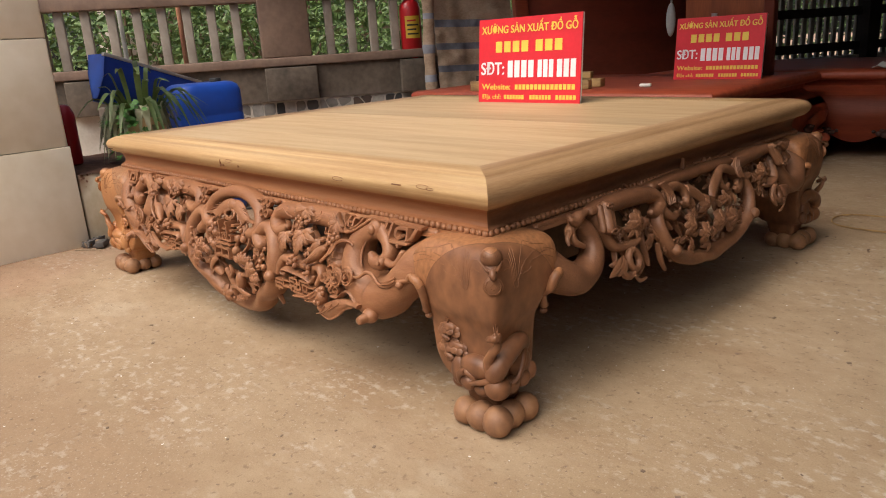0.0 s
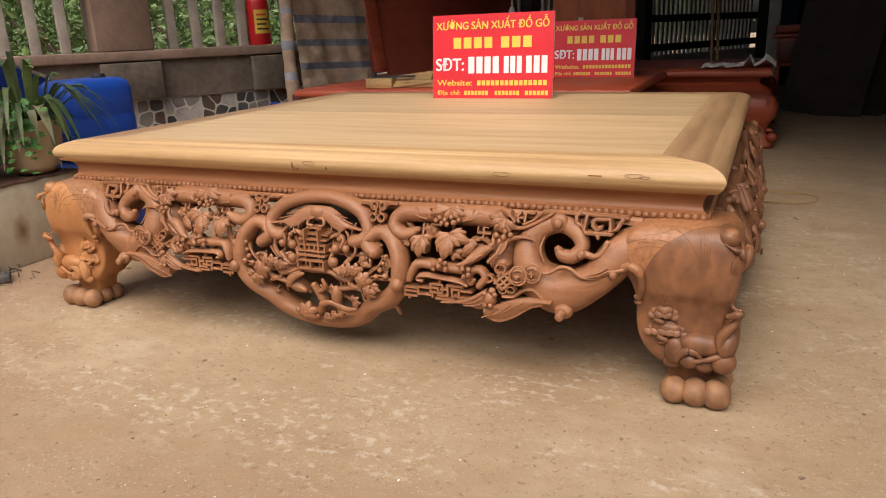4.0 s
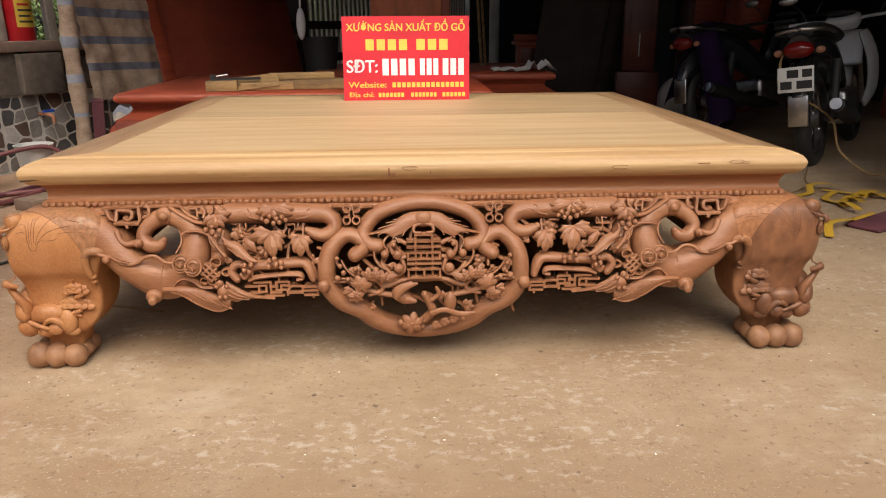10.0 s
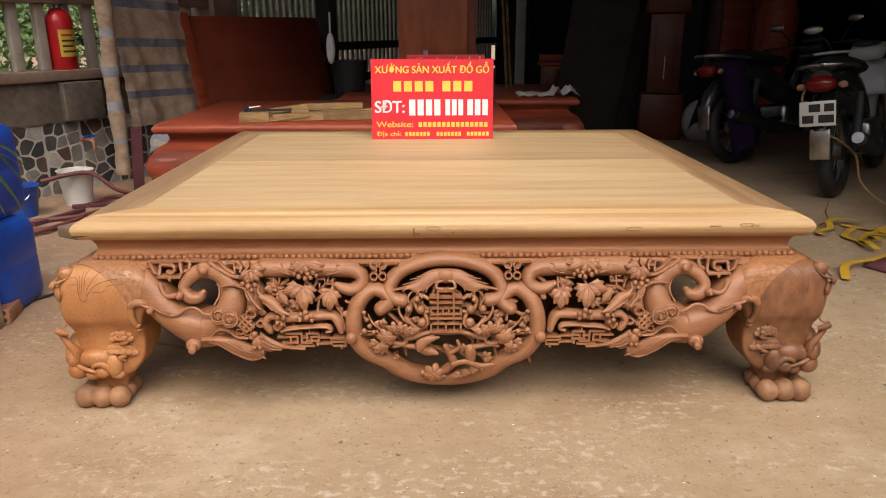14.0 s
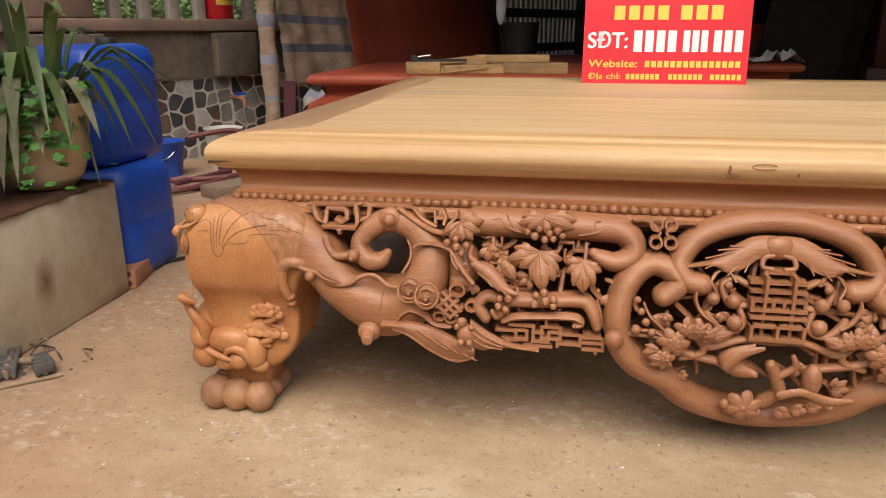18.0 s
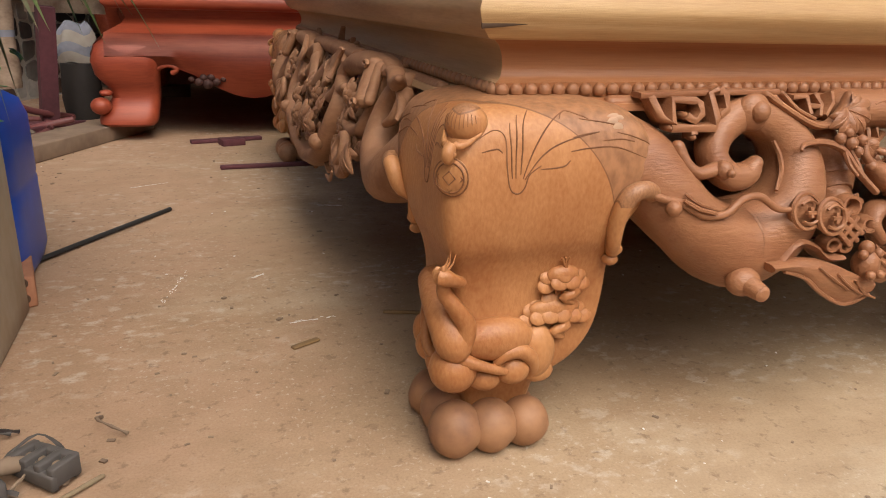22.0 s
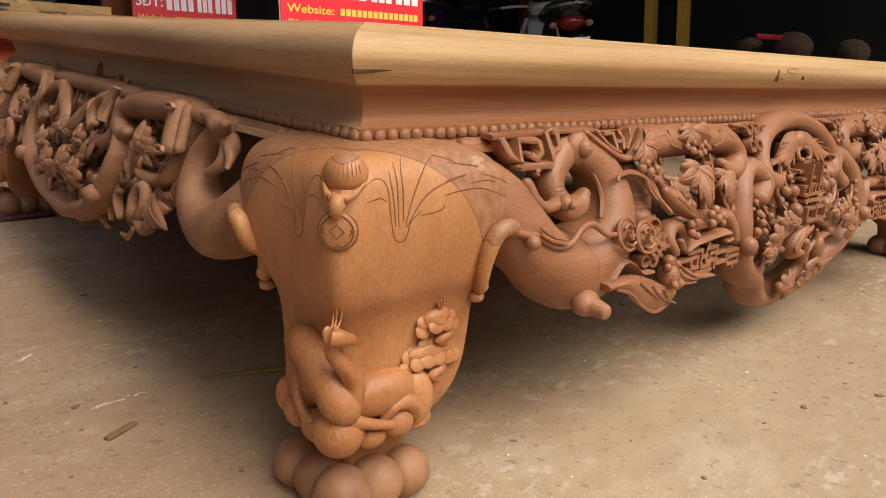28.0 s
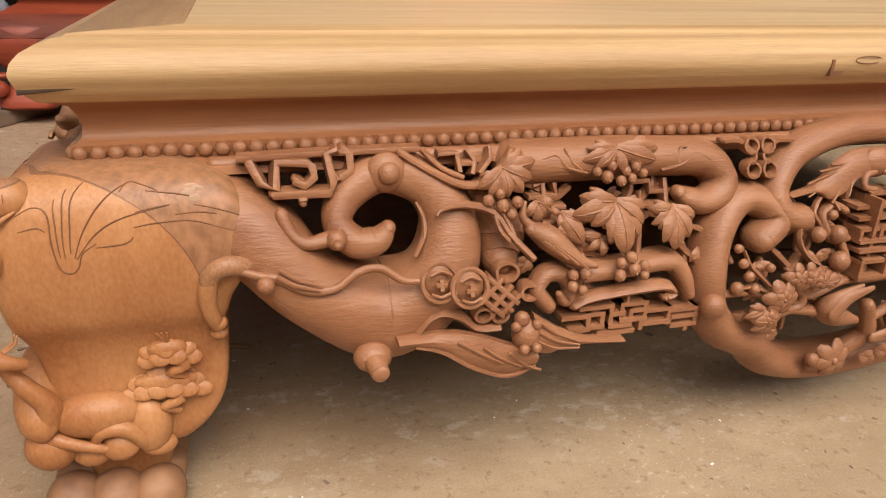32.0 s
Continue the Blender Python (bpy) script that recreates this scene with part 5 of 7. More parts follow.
    lump("cloud", 0.067, 0.112, 0.02, 0.014, 0.0175, 0.013)
    b = tube(B(), spline([C(0.043, 0.016, 0.122), C(0.052, 0.02, 0.135), C(0.068, 0.02, 0.139), C(0.084, 0.018, 0.130), C(0.091, 0.015, 0.114), C(0.088, 0.012, 0.1)], 5), [0.003 + 0.0065 * math.sin(math.pi * (0.05 + 0.9 * i / 25)) for i in range(26)], 9)
    sub("cloud_scroll", b)
    # resting deer
    b = B()
    body = [C(-0.088, -0.004, 0.165), C(-0.078, 0.004, 0.192), C(-0.05, 0.009, 0.195), C(-0.018, 0.012, 0.175), C(0.006, 0.012, 0.152), C(0.016, 0.009, 0.14)]
    tube(b, spline(body, 5), list(np.interp(np.linspace(0, 1, 26), (0, 0.15, 0.45, 0.8, 0.93, 1), (0.010, 0.017, 0.0215, 0.0215, 0.017, 0.008))), 16)
    neck = [C(0.012, 0.012, 0.152), C(0.02, 0.017, 0.175), C(0.012, 0.021, 0.198), C(-0.002, 0.022, 0.216), C(0.0, 0.023, 0.233)]
    tube(b, spline(neck, 4), list(np.interp(np.linspace(0, 1, 17), (0, 0.4, 1), (0.0165, 0.0105, 0.0065))), 10)
    tube(b, spline([C(-0.007, 0.021, 0.236), C(0.003, 0.024, 0.239), C(0.013, 0.023, 0.235), C(0.021, 0.020, 0.229)], 3), [0.005, 0.008, 0.0098, 0.0102, 0.0095, 0.0084, 0.0074, 0.0068, 0.0064, 0.005], 9)
    ball(b, C(-0.008, 0.023, 0.242), (0.0055, 0.003, 0.007))
    tube(b, spline([C(0.012, 0.014, 0.135), C(0.03, 0.020, 0.124), C(0.055, 0.020, 0.115)], 4), [0.009, 0.009, 0.008, 0.007, 0.0065, 0.006, 0.006, 0.0055, 0.005], 8)
    tube(b, spline([C(-0.08, 0.004, 0.172), C(-0.062, 0.016, 0.145), C(-0.045, 0.018, 0.125), C(-0.03, 0.014, 0.118)], 4), [0.012, 0.011, 0.01, 0.0085, 0.007, 0.0065, 0.006, 0.006, 0.006, 0.006, 0.006, 0.005, 0.005], 8)
    for du, dz in ((-0.007, 0.254), (-0.001, 0.261), (0.006, 0.258)):
        tube(b, [C(du * 0.5, 0.019, 0.242), C(du * 0.8, 0.006, 0.248), C(du, -0.0002, dz)], [0.0016, 0.001, 0.0006], 6)
    ball(b, C(0.004, 0.022, 0.247), (0.0035, 0.0035, 0.0055))
    tagged(sub("deer_carving", b), kind="stuff")
    # pine clusters on the front face: a dome with hanging scales
    flat3 = lambda a, d, h: (d, a, h) if mirror else (a, d, h)
    for u, z, w, rows in ((0.117, 0.176, 0.040, 3), (0.126, 0.217, 0.0245, 2)):
        b = ball(B(), C(u, 0.002, z + 0.002), flat3(w * 0.85, 0.010, 0.013), u=16, v=9)
        for row in range(rows):
            n = (6 if rows == 3 else 4) - row
            for i in range(n):
                f = (i / max(n - 1, 1) - 0.5) * 2
                tilt = Matrix.Rotation(radians(24), 4, "Y") if mirror else Matrix.Rotation(radians(-24), 4, "X")
                ball(b, C(u + f * w * (0.92 - 0.2 * row), 0.012 - 0.0035 * row - 0.006 * f * f, z - 0.010 + 0.0095 * row + 0.005 * (1 - f * f) + q.uniform(-0.0015, 0.0015)), flat3(0.0104 + 0.0014 * q.random(), 0.0027, 0.0088), tilt, 12, 8)
        tube(b, spline([C(u + 0.004, 0.004, z - 0.008), C(u + 0.014, 0.010, z - 0.018), C(u - 0.002, 0.010, z - 0.024), C(u + 0.014, 0.005, z - 0.034)], 3), [0.006, 0.007, 0.0072, 0.0068, 0.0062, 0.006, 0.006, 0.0056, 0.005, 0.004], 8)
        for k in (-1, 0, 1):
            tube(b, [C(u + 0.004, 0.003, z + 0.012), C(u + 0.005 + 0.005 * k, 0.0035, z + 0.026)], [0.0024, 0.0012], 6)
        tagged(sub("pine_carving", b), kind="stuff")
    for s in (1, -1):
        dz = 0.0 if s > 0 else 0.024
        b = B()
        hook = [(0.160, 0.246, 0.006), (0.155, 0.262, 0.005), (0.153, 0.284, 0.006), (0.156, 0.305, 0.008), (0.164, 0.318, 0.010), (0.18, 0.322, 0.011), (0.197, 0.312, 0.010), (0.202, 0.296, 0.007)]
        P = spline(hook, 4)
        tube(b, [C(s * (u - dz + leg_out(z)), o, z) for u, z, o in P], list(np.interp(np.linspace(0, 1, len(P)), (0, 0.5, 0.85, 1), (0.008, 0.0105, 0.010, 0.0075))), 12)
        ball(b, C(s * (0.161 - dz + leg_out(0.25)), 0.006, 0.25), (0.0095, 0.0095, 0.0075))
        ball(b, C(s * (0.16 - dz + leg_out(0.236)), 0.006, 0.236), (0.010, 0.010, 0.0075))
        tagged(sub("leaf_curl", b), kind="stuff")
    # bearded mask and coin on the corner
    b = ball(B(), C(0, -0.007, 0.391), (0.0225, 0.0225, 0.0215), u=20, v=14)
    for s in (-1, 1):
        tube(b, spline([C(s * 0.004, 0.009, 0.375), C(s * 0.012, 0.009, 0.374), C(s * 0.021, 0.006, 0.378), C(s * 0.027, 0.003, 0.385)], 4), list(np.interp(np.linspace(0, 1, 13), (0, 0.4, 1), (0.0042, 0.004, 0.0012))), 9)
        ball(b, C(s * 0.006, 0.012, 0.367), 0.0042, u=10, v=7)
    tube(b, spline([C(0, 0.010, 0.374), C(0, 0.013, 0.366), C(0, 0.008, 0.358)], 3), [0.0062, 0.0068, 0.0072, 0.007, 0.0066, 0.0055, 0.004], 10)
    tagged(sub("mask_carving", b), kind="stuff")
    # engraved coin, grass blades and flame lines
    o = C(0, 0.004, 0.342)
    e = Vector((-1, 1, 0)).normalized() if mirror else Vector((1, -1, 0)).normalized()
    d = Vector((-1, -1, 0)).normalized()
    rot = Matrix.Rotation(radians(45), 4, "Z")
    sub("coin", ball(B(), o - d * 0.004, (0.006, 0.0195, 0.020), rot, u=20, v=12))
    b = B()
    at = lambda x, z: o - d * 0.004 + e * x + Vector((0, 0, z)) + d * (0.0061 * math.sqrt(max(0.02, 1 - (x * x + z * z) / 0.00039)))
    for rr in (0.0192, 0.0155):
        tube(b, [at(rr * math.cos(a), rr * math.sin(a)) for a in np.linspace(0, 6.2832, 25)], 0.0009, 5)
    for rr in (0.0145, 0.007):
        tube(b, [at(rr * math.cos(k * math.pi / 2), rr * math.sin(k * math.pi / 2)) for k in range(5)], 0.0008, 4)
    BLADES = (((0.028, 0.38), (0.039, 0.387), (0.051, 0.384), (0.058, 0.373), (0.063, 0.35), (0.069, 0.328), (0.078, 0.323), (0.085, 0.329), (0.089, 0.342), (0.101, 0.351)), ((0.033, 0.366), (0.048, 0.369), (0.056, 0.365)), ((0.07, 0.339), (0.064, 0.37), (0.055, 0.393)), ((0.074, 0.339), (0.068, 0.379), (0.058, 0.4)), ((0.079, 0.343), (0.076, 0.373), (0.066, 0.404)),
              ((0.082, 0.338), (0.09, 0.367), (0.101, 0.394), (0.108, 0.403)), ((0.084, 0.337), (0.101, 0.361), (0.123, 0.374), (0.162, 0.383)), ((0.101, 0.347), (0.126, 0.349), (0.134, 0.355)), ((0.133, 0.364), (0.155, 0.367), (0.187, 0.367), (0.227, 0.354)), ((0.132, 0.378), (0.147, 0.381), (0.162, 0.383)),
              ((0.132, 0.396), (0.164, 0.392), (0.187, 0.388)), ((0.169, 0.374), (0.191, 0.375), (0.208, 0.372)), ((0.109, 0.396), (0.109, 0.403), (0.135, 0.398), (0.147, 0.394)), ((0.184, 0.382), (0.206, 0.377), (0.231, 0.367), (0.227, 0.354)))
    for s in (-1, 1):
        for line in BLADES:
            P = [(u if s > 0 else 0.028 + (u - 0.028) * 0.83, z) for u, z in spline(line, 6)]
            tube(b, [C(s * u, 0.0, z) for u, z in P], [0.0004 + 0.0005 * math.sin(math.pi * (0.08 + 0.84 * i / (len(P) - 1))) for i in range(len(P))], 5)
        for k in range(5):
            g = C(0, -0.007, 0.391)
            a = radians(225 + s * (6 + 11 * k))
            tube(b, [g + Vector((0.0228 * math.cos(t) * math.cos(a), 0.0228 * math.cos(t) * math.sin(a), 0.0218 * math.sin(t))) for t in np.linspace(-0.1 + 0.07 * k, 0.75 - 0.05 * k, 7)], 0.0004, 4)
    tagged(sub("engraving", b, M_groove), kind="stuff")
    if material is M_leg and not mirror:
        b = B()
        for i in range(5):
            ball(b, C(0.175 + q.gauss(0, 0.004), 0.0, 0.392 + q.gauss(0, 0.003)), flat3(q.uniform(0.005, 0.008), 0.0006, q.uniform(0.004, 0.006)), u=10, v=5)
        tagged(sub("glue_smear", b, M_glue, "pale dried glue smear"), kind="stuff")
    return leg


for i, (sx, sy) in enumerate(((-1, -1), (1, -1), (1, 1), (-1, 1))):
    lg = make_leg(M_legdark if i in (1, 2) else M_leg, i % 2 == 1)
    lg.matrix_local = pose(sx * HW, MY + sy * MY, 0, 0, 0, i * 90)

def build_sign(name, x0, x1, y, z0, h, tilt, label, scale=1.0):
    w = x1 - x0
    s = thing(name, label, "sign", ((x0 + x1) / 2, y, z0))
    s.matrix_world = pose((x0 + x1) / 2, y, z0, tilt, 0, 0)
    part("board", box(B(), -w / 2, w / 2, 0, 0.004, 0, h), M_sign, s, smooth=False)
    part("backing", box(B(), -w / 2, w / 2, 0.0045, 0.012, 0, h), M_signback, s, smooth=False)

    def words(text, cx, cz, size, wd, m):
        cu = bpy.data.curves.new("words", "FONT")
        cu.body, cu.size, cu.align_x, cu.align_y, cu.extrude = text, size, "CENTER", "CENTER", 0.0004
        o = new("lettering", cu)
        bpy.context.view_layer.update()
        k = wd / max(o.dimensions.x, 1e-4)
        me = bpy.data.meshes.new_from_object(o)
        bpy.data.objects.remove(o)
        me.transform(pose(cx, -0.001, cz, 90, 0, 0) @ Matrix.Diagonal((k, 1, 1, 1)))
        bm = B()
        for i, (dx, dz) in enumerate(((0, 0), (1, 0.6), (-1, -0.6))):
            g = size * 0.022
            cp = me.copy()
            cp.transform(Matrix.Translation((dx * g, -0.0001 * i, dz * g)))
            bm.from_mesh(cp)
            bpy.data.meshes.remove(cp)
        bm.to_mesh(me)
        bm.free()
        me.materials.clear()
        me.materials.append(m)
        t = new("lettering", me)
        t.parent = s
        return t

    def bar(x, z, bw, bh, m):
        part("text_bar", box(B(), x - bw / 2, x + bw / 2, -0.0014, 0.0, z - bh / 2, z + bh / 2, bevel=0.0), m, s, smooth=False)
    words("XƯỞNG SẢN XUẤT ĐỒ GỖ", 0, h * 0.865, h * 0.125, w * 0.93, M_yellow)
    def bars_in(x0, x1, z, n, bh, m):
        step = (x1 - x0) / n
        for k in range(n):
            bar((x0 + step * (k + 0.5)) * w, z * h, step * 0.74 * w, bh * h, m)
    bars_in(-0.33, 0.02, 0.665, 4, 0.13, M_yellow)
    bars_in(0.07, 0.34, 0.665, 3, 0.13, M_yellow)
    words("SĐT:", -0.35 * w, h * 0.40, h * 0.21, w * 0.24, M_white)
    bars_in(-0.2, 0.075, 0.40, 4, 0.2, M_white)
    bars_in(0.1, 0.26, 0.40, 3, 0.2, M_white)
    bars_in(0.28, 0.465, 0.40, 3, 0.2, M_white)
    words("Website:", -0.31 * w, h * 0.185, h * 0.1, w * 0.3, M_yellow)
    bars_in(-0.12, 0.46, 0.185, 15, 0.06, M_yellow)
    words("Địa chỉ:", -0.36 * w, h * 0.065, h * 0.075, w * 0.2, M_yellow)
    bars_in(-0.23, -0.02, 0.065, 7, 0.052, M_yellow)
    bars_in(0.03, 0.24, 0.065, 7, 0.052, M_yellow)
    bars_in(0.28, 0.47, 0.065, 6, 0.052, M_yellow)
    return s


build_sign("sign_board", -0.300, 0.236, 1.375, TOP, 0.345, -5, "red printed sign, yellow and white lettering, on pale platform bed")
build_sign("sign_board", -0.195, 0.306, 2.92, 0.507, 0.335, -6, "red printed sign leaning upright on dark red platform bed")

# ---- boundary: tiled pillar, planter, low wall with balusters ----
pil = tagged(part("pillar", box(B(), -2.25, -1.562, -0.85, 0.025, 0, 2.9), M_grout), "pale tiled gate pillar beside the yard", "pillar", kind="structure")
for i, (z0, z1, o) in enumerate(((0.0, 0.455, 0.012), (0.459, 0.918, 0.004), (0.922, 1.38, 0.004), (1.384, 1.84, 0.004), (1.844, 2.3, 0.004), (2.304, 2.76, 0.004))):
    for y0, y1 in ((-0.85, -0.426), (-0.422, 0.026 + o)):
        part("tile", box(B(), -1.562, -1.552 + o, y0, y1, z0, z1, bevel=0.002), M_tile, pil)
    part("tile", box(B(), -2.24, -1.563, 0.0255, 0.034 + o, z0, z1, bevel=0.002), M_tile, pil)
rs0 = random.Random(8)
planter = thing("planter_box", "low rendered concrete planter box with stained sides", "planter")
bm = box(B(), -2.25, -1.55, 0.05, 0.552, 0, 0.322, bevel=0.006)
part("wall", bm, M_planter, planter)
# crumbling brown clay along the top, broken away at the corner by the pillar
bm = B()
n = 26
V = [[bm.verts.new((-2.24 + 0.695 * i / n + 0.006 * noise.noise((i * 0.4, j * 0.7, 1.0)) * (i == n), 0.056 + 0.488 * j / n, 0.3265 + 0.006 * noise.noise((i * 0.5, j * 0.5, 4.0)) - (0.004 if i == n or j in (0, n) else 0))) for i in range(n + 1)] for j in range(n + 1)]
for a, b in zip(V, V[1:]):
    for i in range(n):
        bm.faces.new((a[i], a[i + 1], b[i + 1], b[i]))
bmesh.ops.solidify(bm, geom=bm.faces[:], thickness=0.007)
part("soil", bm, M_clay, planter)
bm = B()
for i in range(26):
    r = rs0.uniform(0.004, 0.011)
    ball(bm, (-1.553 + rs0.uniform(-0.004, 0.002), 0.058 + abs(rs0.gauss(0, 0.022)), 0.318 - abs(rs0.gauss(0, 0.022))), (0.004, r, r * 0.8), u=7, v=5)
tagged(part("broken_edge", bm, M_clay, planter, "crumbling brown edge", smooth=False), kind="stuff")

WANG = 60.6
WM = pose(-2.64, 2.157, 0, 0, 0, WANG)
wall = tagged(part("wall_west", box(B(), -3.2, 7.2, 0.02, 0.2, 0, 0.455, WM), M_grout), "low yard wall clad in random stone", "wall", kind="structure")
part("band", box(B(), -3.2, 3.35, 0.0, 0.2, 0.455, 0.70, WM), M_cement, wall, smooth=False)
part("sill", box(B(), -3.2, 3.35, -0.03, 0.22, 0.70, 0.762, WM, bevel=0.006), M_post, wall)
for s0, s1, h in ((-0.37, 0.0, 0.69), (0.63, 0.90, 0.69), (1.9, 2.2, 0.69), (-1.7, -1.4, 0.69)):
    part("pier_block", box(B(), s0, s1, -0.06, 0.0, 0.455, h, WM, bevel=0.006), M_cement, wall)
for s0, s1 in ((-0.37, -0.02), (1.95, 2.2), (-2.1, -1.8)):
    part("post", box(B(), s0, s1, -0.03, 0.24, 0.762, 2.6, WM, bevel=0.01), M_post, wall)
part("top_rail", box(B(), -3.2, 2.2, 0.02, 0.16, 1.15, 1.24, WM, bevel=0.005), M_post, wall)
bal = part("baluster", box(B(), -0.03, 0.03, 0.06, 0.11, 0.76, 1.15, bevel=0.006), M_bal, wall)
bal.matrix_local = WM @ Matrix.Translation((-3.0, 0, 0))
for i in range(1, 30):
    sxx = -3.0 + i * 0.165
    if -0.42 < sxx < 0.02 or sxx > 1.9 or -2.15 < sxx < -1.75:
        continue
    o = new("baluster", bal.data)
    o.parent, o.matrix_local = wall, WM @ Matrix.Translation((sxx, 0, 0))
# random stones set in upright panels of cladding: every stone is the patch nearest to its own seed
rs = random.Random(11)


def nearer(poly, a, b):
    """The part of a convex outline that lies nearer to a than to b."""
    mid, d = (a + b) / 2, b - a
    side = [(p - mid).dot(d) for p in poly]
    res = []
    for i, p in enumerate(poly):
        k = (i + 1) % len(poly)
        if side[i] <= 0:
            res.append(p)
        if side[i] * side[k] < 0:
            res.append(p.lerp(poly[k], side[i] / (side[i] - side[k])))
    return res


for col in range(15):
    xa = -0.75 + 0.25 * col
    seeds = [Vector((xa + 0.25 * (i + 0.5 + rs.uniform(-0.36, 0.36)) / 3, 0.45 * (j + 0.5 + rs.uniform(-0.36, 0.36)) / 5)) for i in range(3) for j in range(5)]
    for a in seeds:
        poly = [Vector(p) for p in ((xa + 0.003, 0.004), (xa + 0.247, 0.004), (xa + 0.247, 0.446), (xa + 0.003, 0.446))]
        for b in seeds:
            if b is not a:
                poly = nearer(poly, a, b)
        c = sum(poly, Vector((0, 0))) / len(poly)
        # joints of an even width, corners knocked off
        poly = [p + (c - p).normalized() * min(0.007, 0.3 * (c - p).length) for p in poly]
        poly = [p.lerp(q2, f) for p, q2 in zip(poly, poly[1:] + poly[:1]) for f in (0.16, 0.5, 0.84)]
        poly = [p + Vector((rs.uniform(-0.0015, 0.0015), rs.uniform(-0.0015, 0.0015))) for p in poly]
        dpt = rs.uniform(0.001, 0.003)
        bm = B()
        loft(bm, [[WM @ Vector((p.x, 0.025, p.y)) for p in poly], [WM @ Vector((p.x, 0.022 - dpt, p.y)) for p in poly], [WM @ Vector((c.x + (p.x - c.x) * 0.97, 0.02 - dpt - 0.001, c.y + (p.y - c.y) * 0.97)) for p in poly]])
        part("stone", bm, rs.choice(M_stones), wall)

tagged(part("white_pipe", tube(B(), [(-3.55, 1.15, 0), (-3.55, 1.15, 1.6)], 0.016, 10), M_whiteplastic), "white plastic pipe standing beyond the yard wall", "pipe")
tagged(part("rusty_pole", tube(B(), [(-3.45, 1.55, 0), (-3.45, 1.55, 1.7)], 0.018, 10), M_brick), "rusty brown pole standing beyond the yard wall", "pole")
# ---- green beyond the wall ----
def foliage(name, centre, spread, n, size, seed, label):
    q = random.Random(seed)
    bm = B()
    for i in range(n):
        p = Vector((centre[0] + q.gauss(0, spread[0]), centre[1] + q.gauss(0, spread[1]), max(0.05, centre[2] + q.gauss(0, spread[2]))))
        m = Matrix.Translation(p) @ Euler((q.uniform(0, 6.3), q.uniform(0, 6.3), q.uniform(0, 6.3))).to_matrix().to_4x4()
        L = size * q.uniform(0.6, 1.5)
        w = L * q.uniform(0.22, 0.4)
        v = [bm.verts.new(m @ Vector(c)) for c in ((0, 0, 0), (w, L * 0.4, 0.1 * L), (0, L, -0.1 * L), (-w, L * 0.4, 0.1 * L))]
        bm.faces.new(v)
    t = thing(name, label, "shrub")
    part("crown", bm, M_foliage, t, smooth=False)
    bm = B()
    for i in range(6):
        a = q.uniform(0, 6.3)
        tube(bm, [(centre[0], centre[1], 0), (centre[0] + 0.2 * math.cos(a), centre[1] + 0.2 * math.sin(a), centre[2] * 0.6), (centre[0] + spread[0] * math.cos(a), centre[1] + spread[1] * math.sin(a), centre[2] + 0.3)], [0.03, 0.02, 0.008], 6)
    part("trunk", bm, M_greywood, t)
    return t


for i, (x, y, z, n) in enumerate(((-4.6, 3.2, 0.9, 2100), (-5.6, 2.0, 1.1, 2100), (-4.4, 4.6, 0.9, 1800), (-6.4, 3.6, 1.3, 2100), (-5.0, 6.0, 1.2, 1800), (-6.8, 0.8, 1.3, 2100), (-3.4, 6.4, 1.0, 1500), (-7.6, 5.4, 1.8, 2100), (-2.4, 9.2, 1.0, 1800), (-1.0, 11.0, 1.1, 1800))):
    foliage("shrub", (x, y, z), (0.6, 0.6, 0.55), n * 2, 0.068, 20 + i, "leafy green shrub growing behind the yard wall")
house = thing("far_house", "grey house with a ribbed roof behind the shrubs", "house")
part("wall", box(B(), -10.5, -9.5, 3.5, 10, 0, 1.9), M_bal, house, smooth=False)
bm = B()
for i in range(26):
    box(bm, -0.06, 0.06, -1.6, 1.6, 0, 0.05, pose(-9.2, 3.4 + i * 0.27, 2.3, 0, 24, 0) @ pose(0, 0, 0, 0, 0, 90))
box(bm, -1.7, 1.7, -3.6, 3.6, -0.05, 0.0, pose(-9.2, 6.8, 2.3, 0, 24, 0))
part("roof", bm, M_rooftile, house, smooth=False)

# ---- workshop shell behind: roof sheets added for shade, back and side walls ----
# Unseen roof, added; its front edge is set to darken the workshop.
tagged(part("shade_roof_sheet", box(B(), -2.3, 5.5, 0.95, 8.6, 2.62, 2.67), M_roof, smooth=False), "unseen sheet roof added to darken the workshop", "roof", kind="structure")
# Second unseen roof, added only to shade the right side.
tagged(part("shade_roof_sheet", box(B(), 1.35, 5.5, -1.1, 0.94, 2.62, 2.67), M_roof, smooth=False), "unseen sheet roof added to shade the bed's right side", "roof", kind="structure")
tagged(part("wall_north", box(B(), 0.85, 5.4, 8.4, 8.6, 0, 2.61), M_shadewall, smooth=False), "greenish workshop back wall, coloured near-black for deep shade", "wall", kind="structure")
# Forward stretch of this wall is added, unseen, to block light from the right.
tagged(part("wall_east", box(B(), 5.2, 5.4, -2.6, 8.4, 0, 2.61), M_shadewall, smooth=False), "near-black workshop side wall, extended forward to block light", "wall", kind="structure")
tagged(part("wall_inner", box(B(), 2.75, 2.9, 5.9, 8.4, 0, 2.9), M_shadewall, smooth=False), "workshop inner wall, coloured near-black for deep shade", "wall", kind="structure")
# Wall added out of view to cut low light reaching under the bed.
tagged(part("shade_wall_south", box(B(), -9.0, 8.0, -5.9, -5.6, 0, 3.4), M_cement, smooth=False), "unseen plain wall added behind the camera to block low sky light", "wall", kind="structure")
fence = thing("slat_fence", "dark slatted timber screen along the workshop side", "fence")
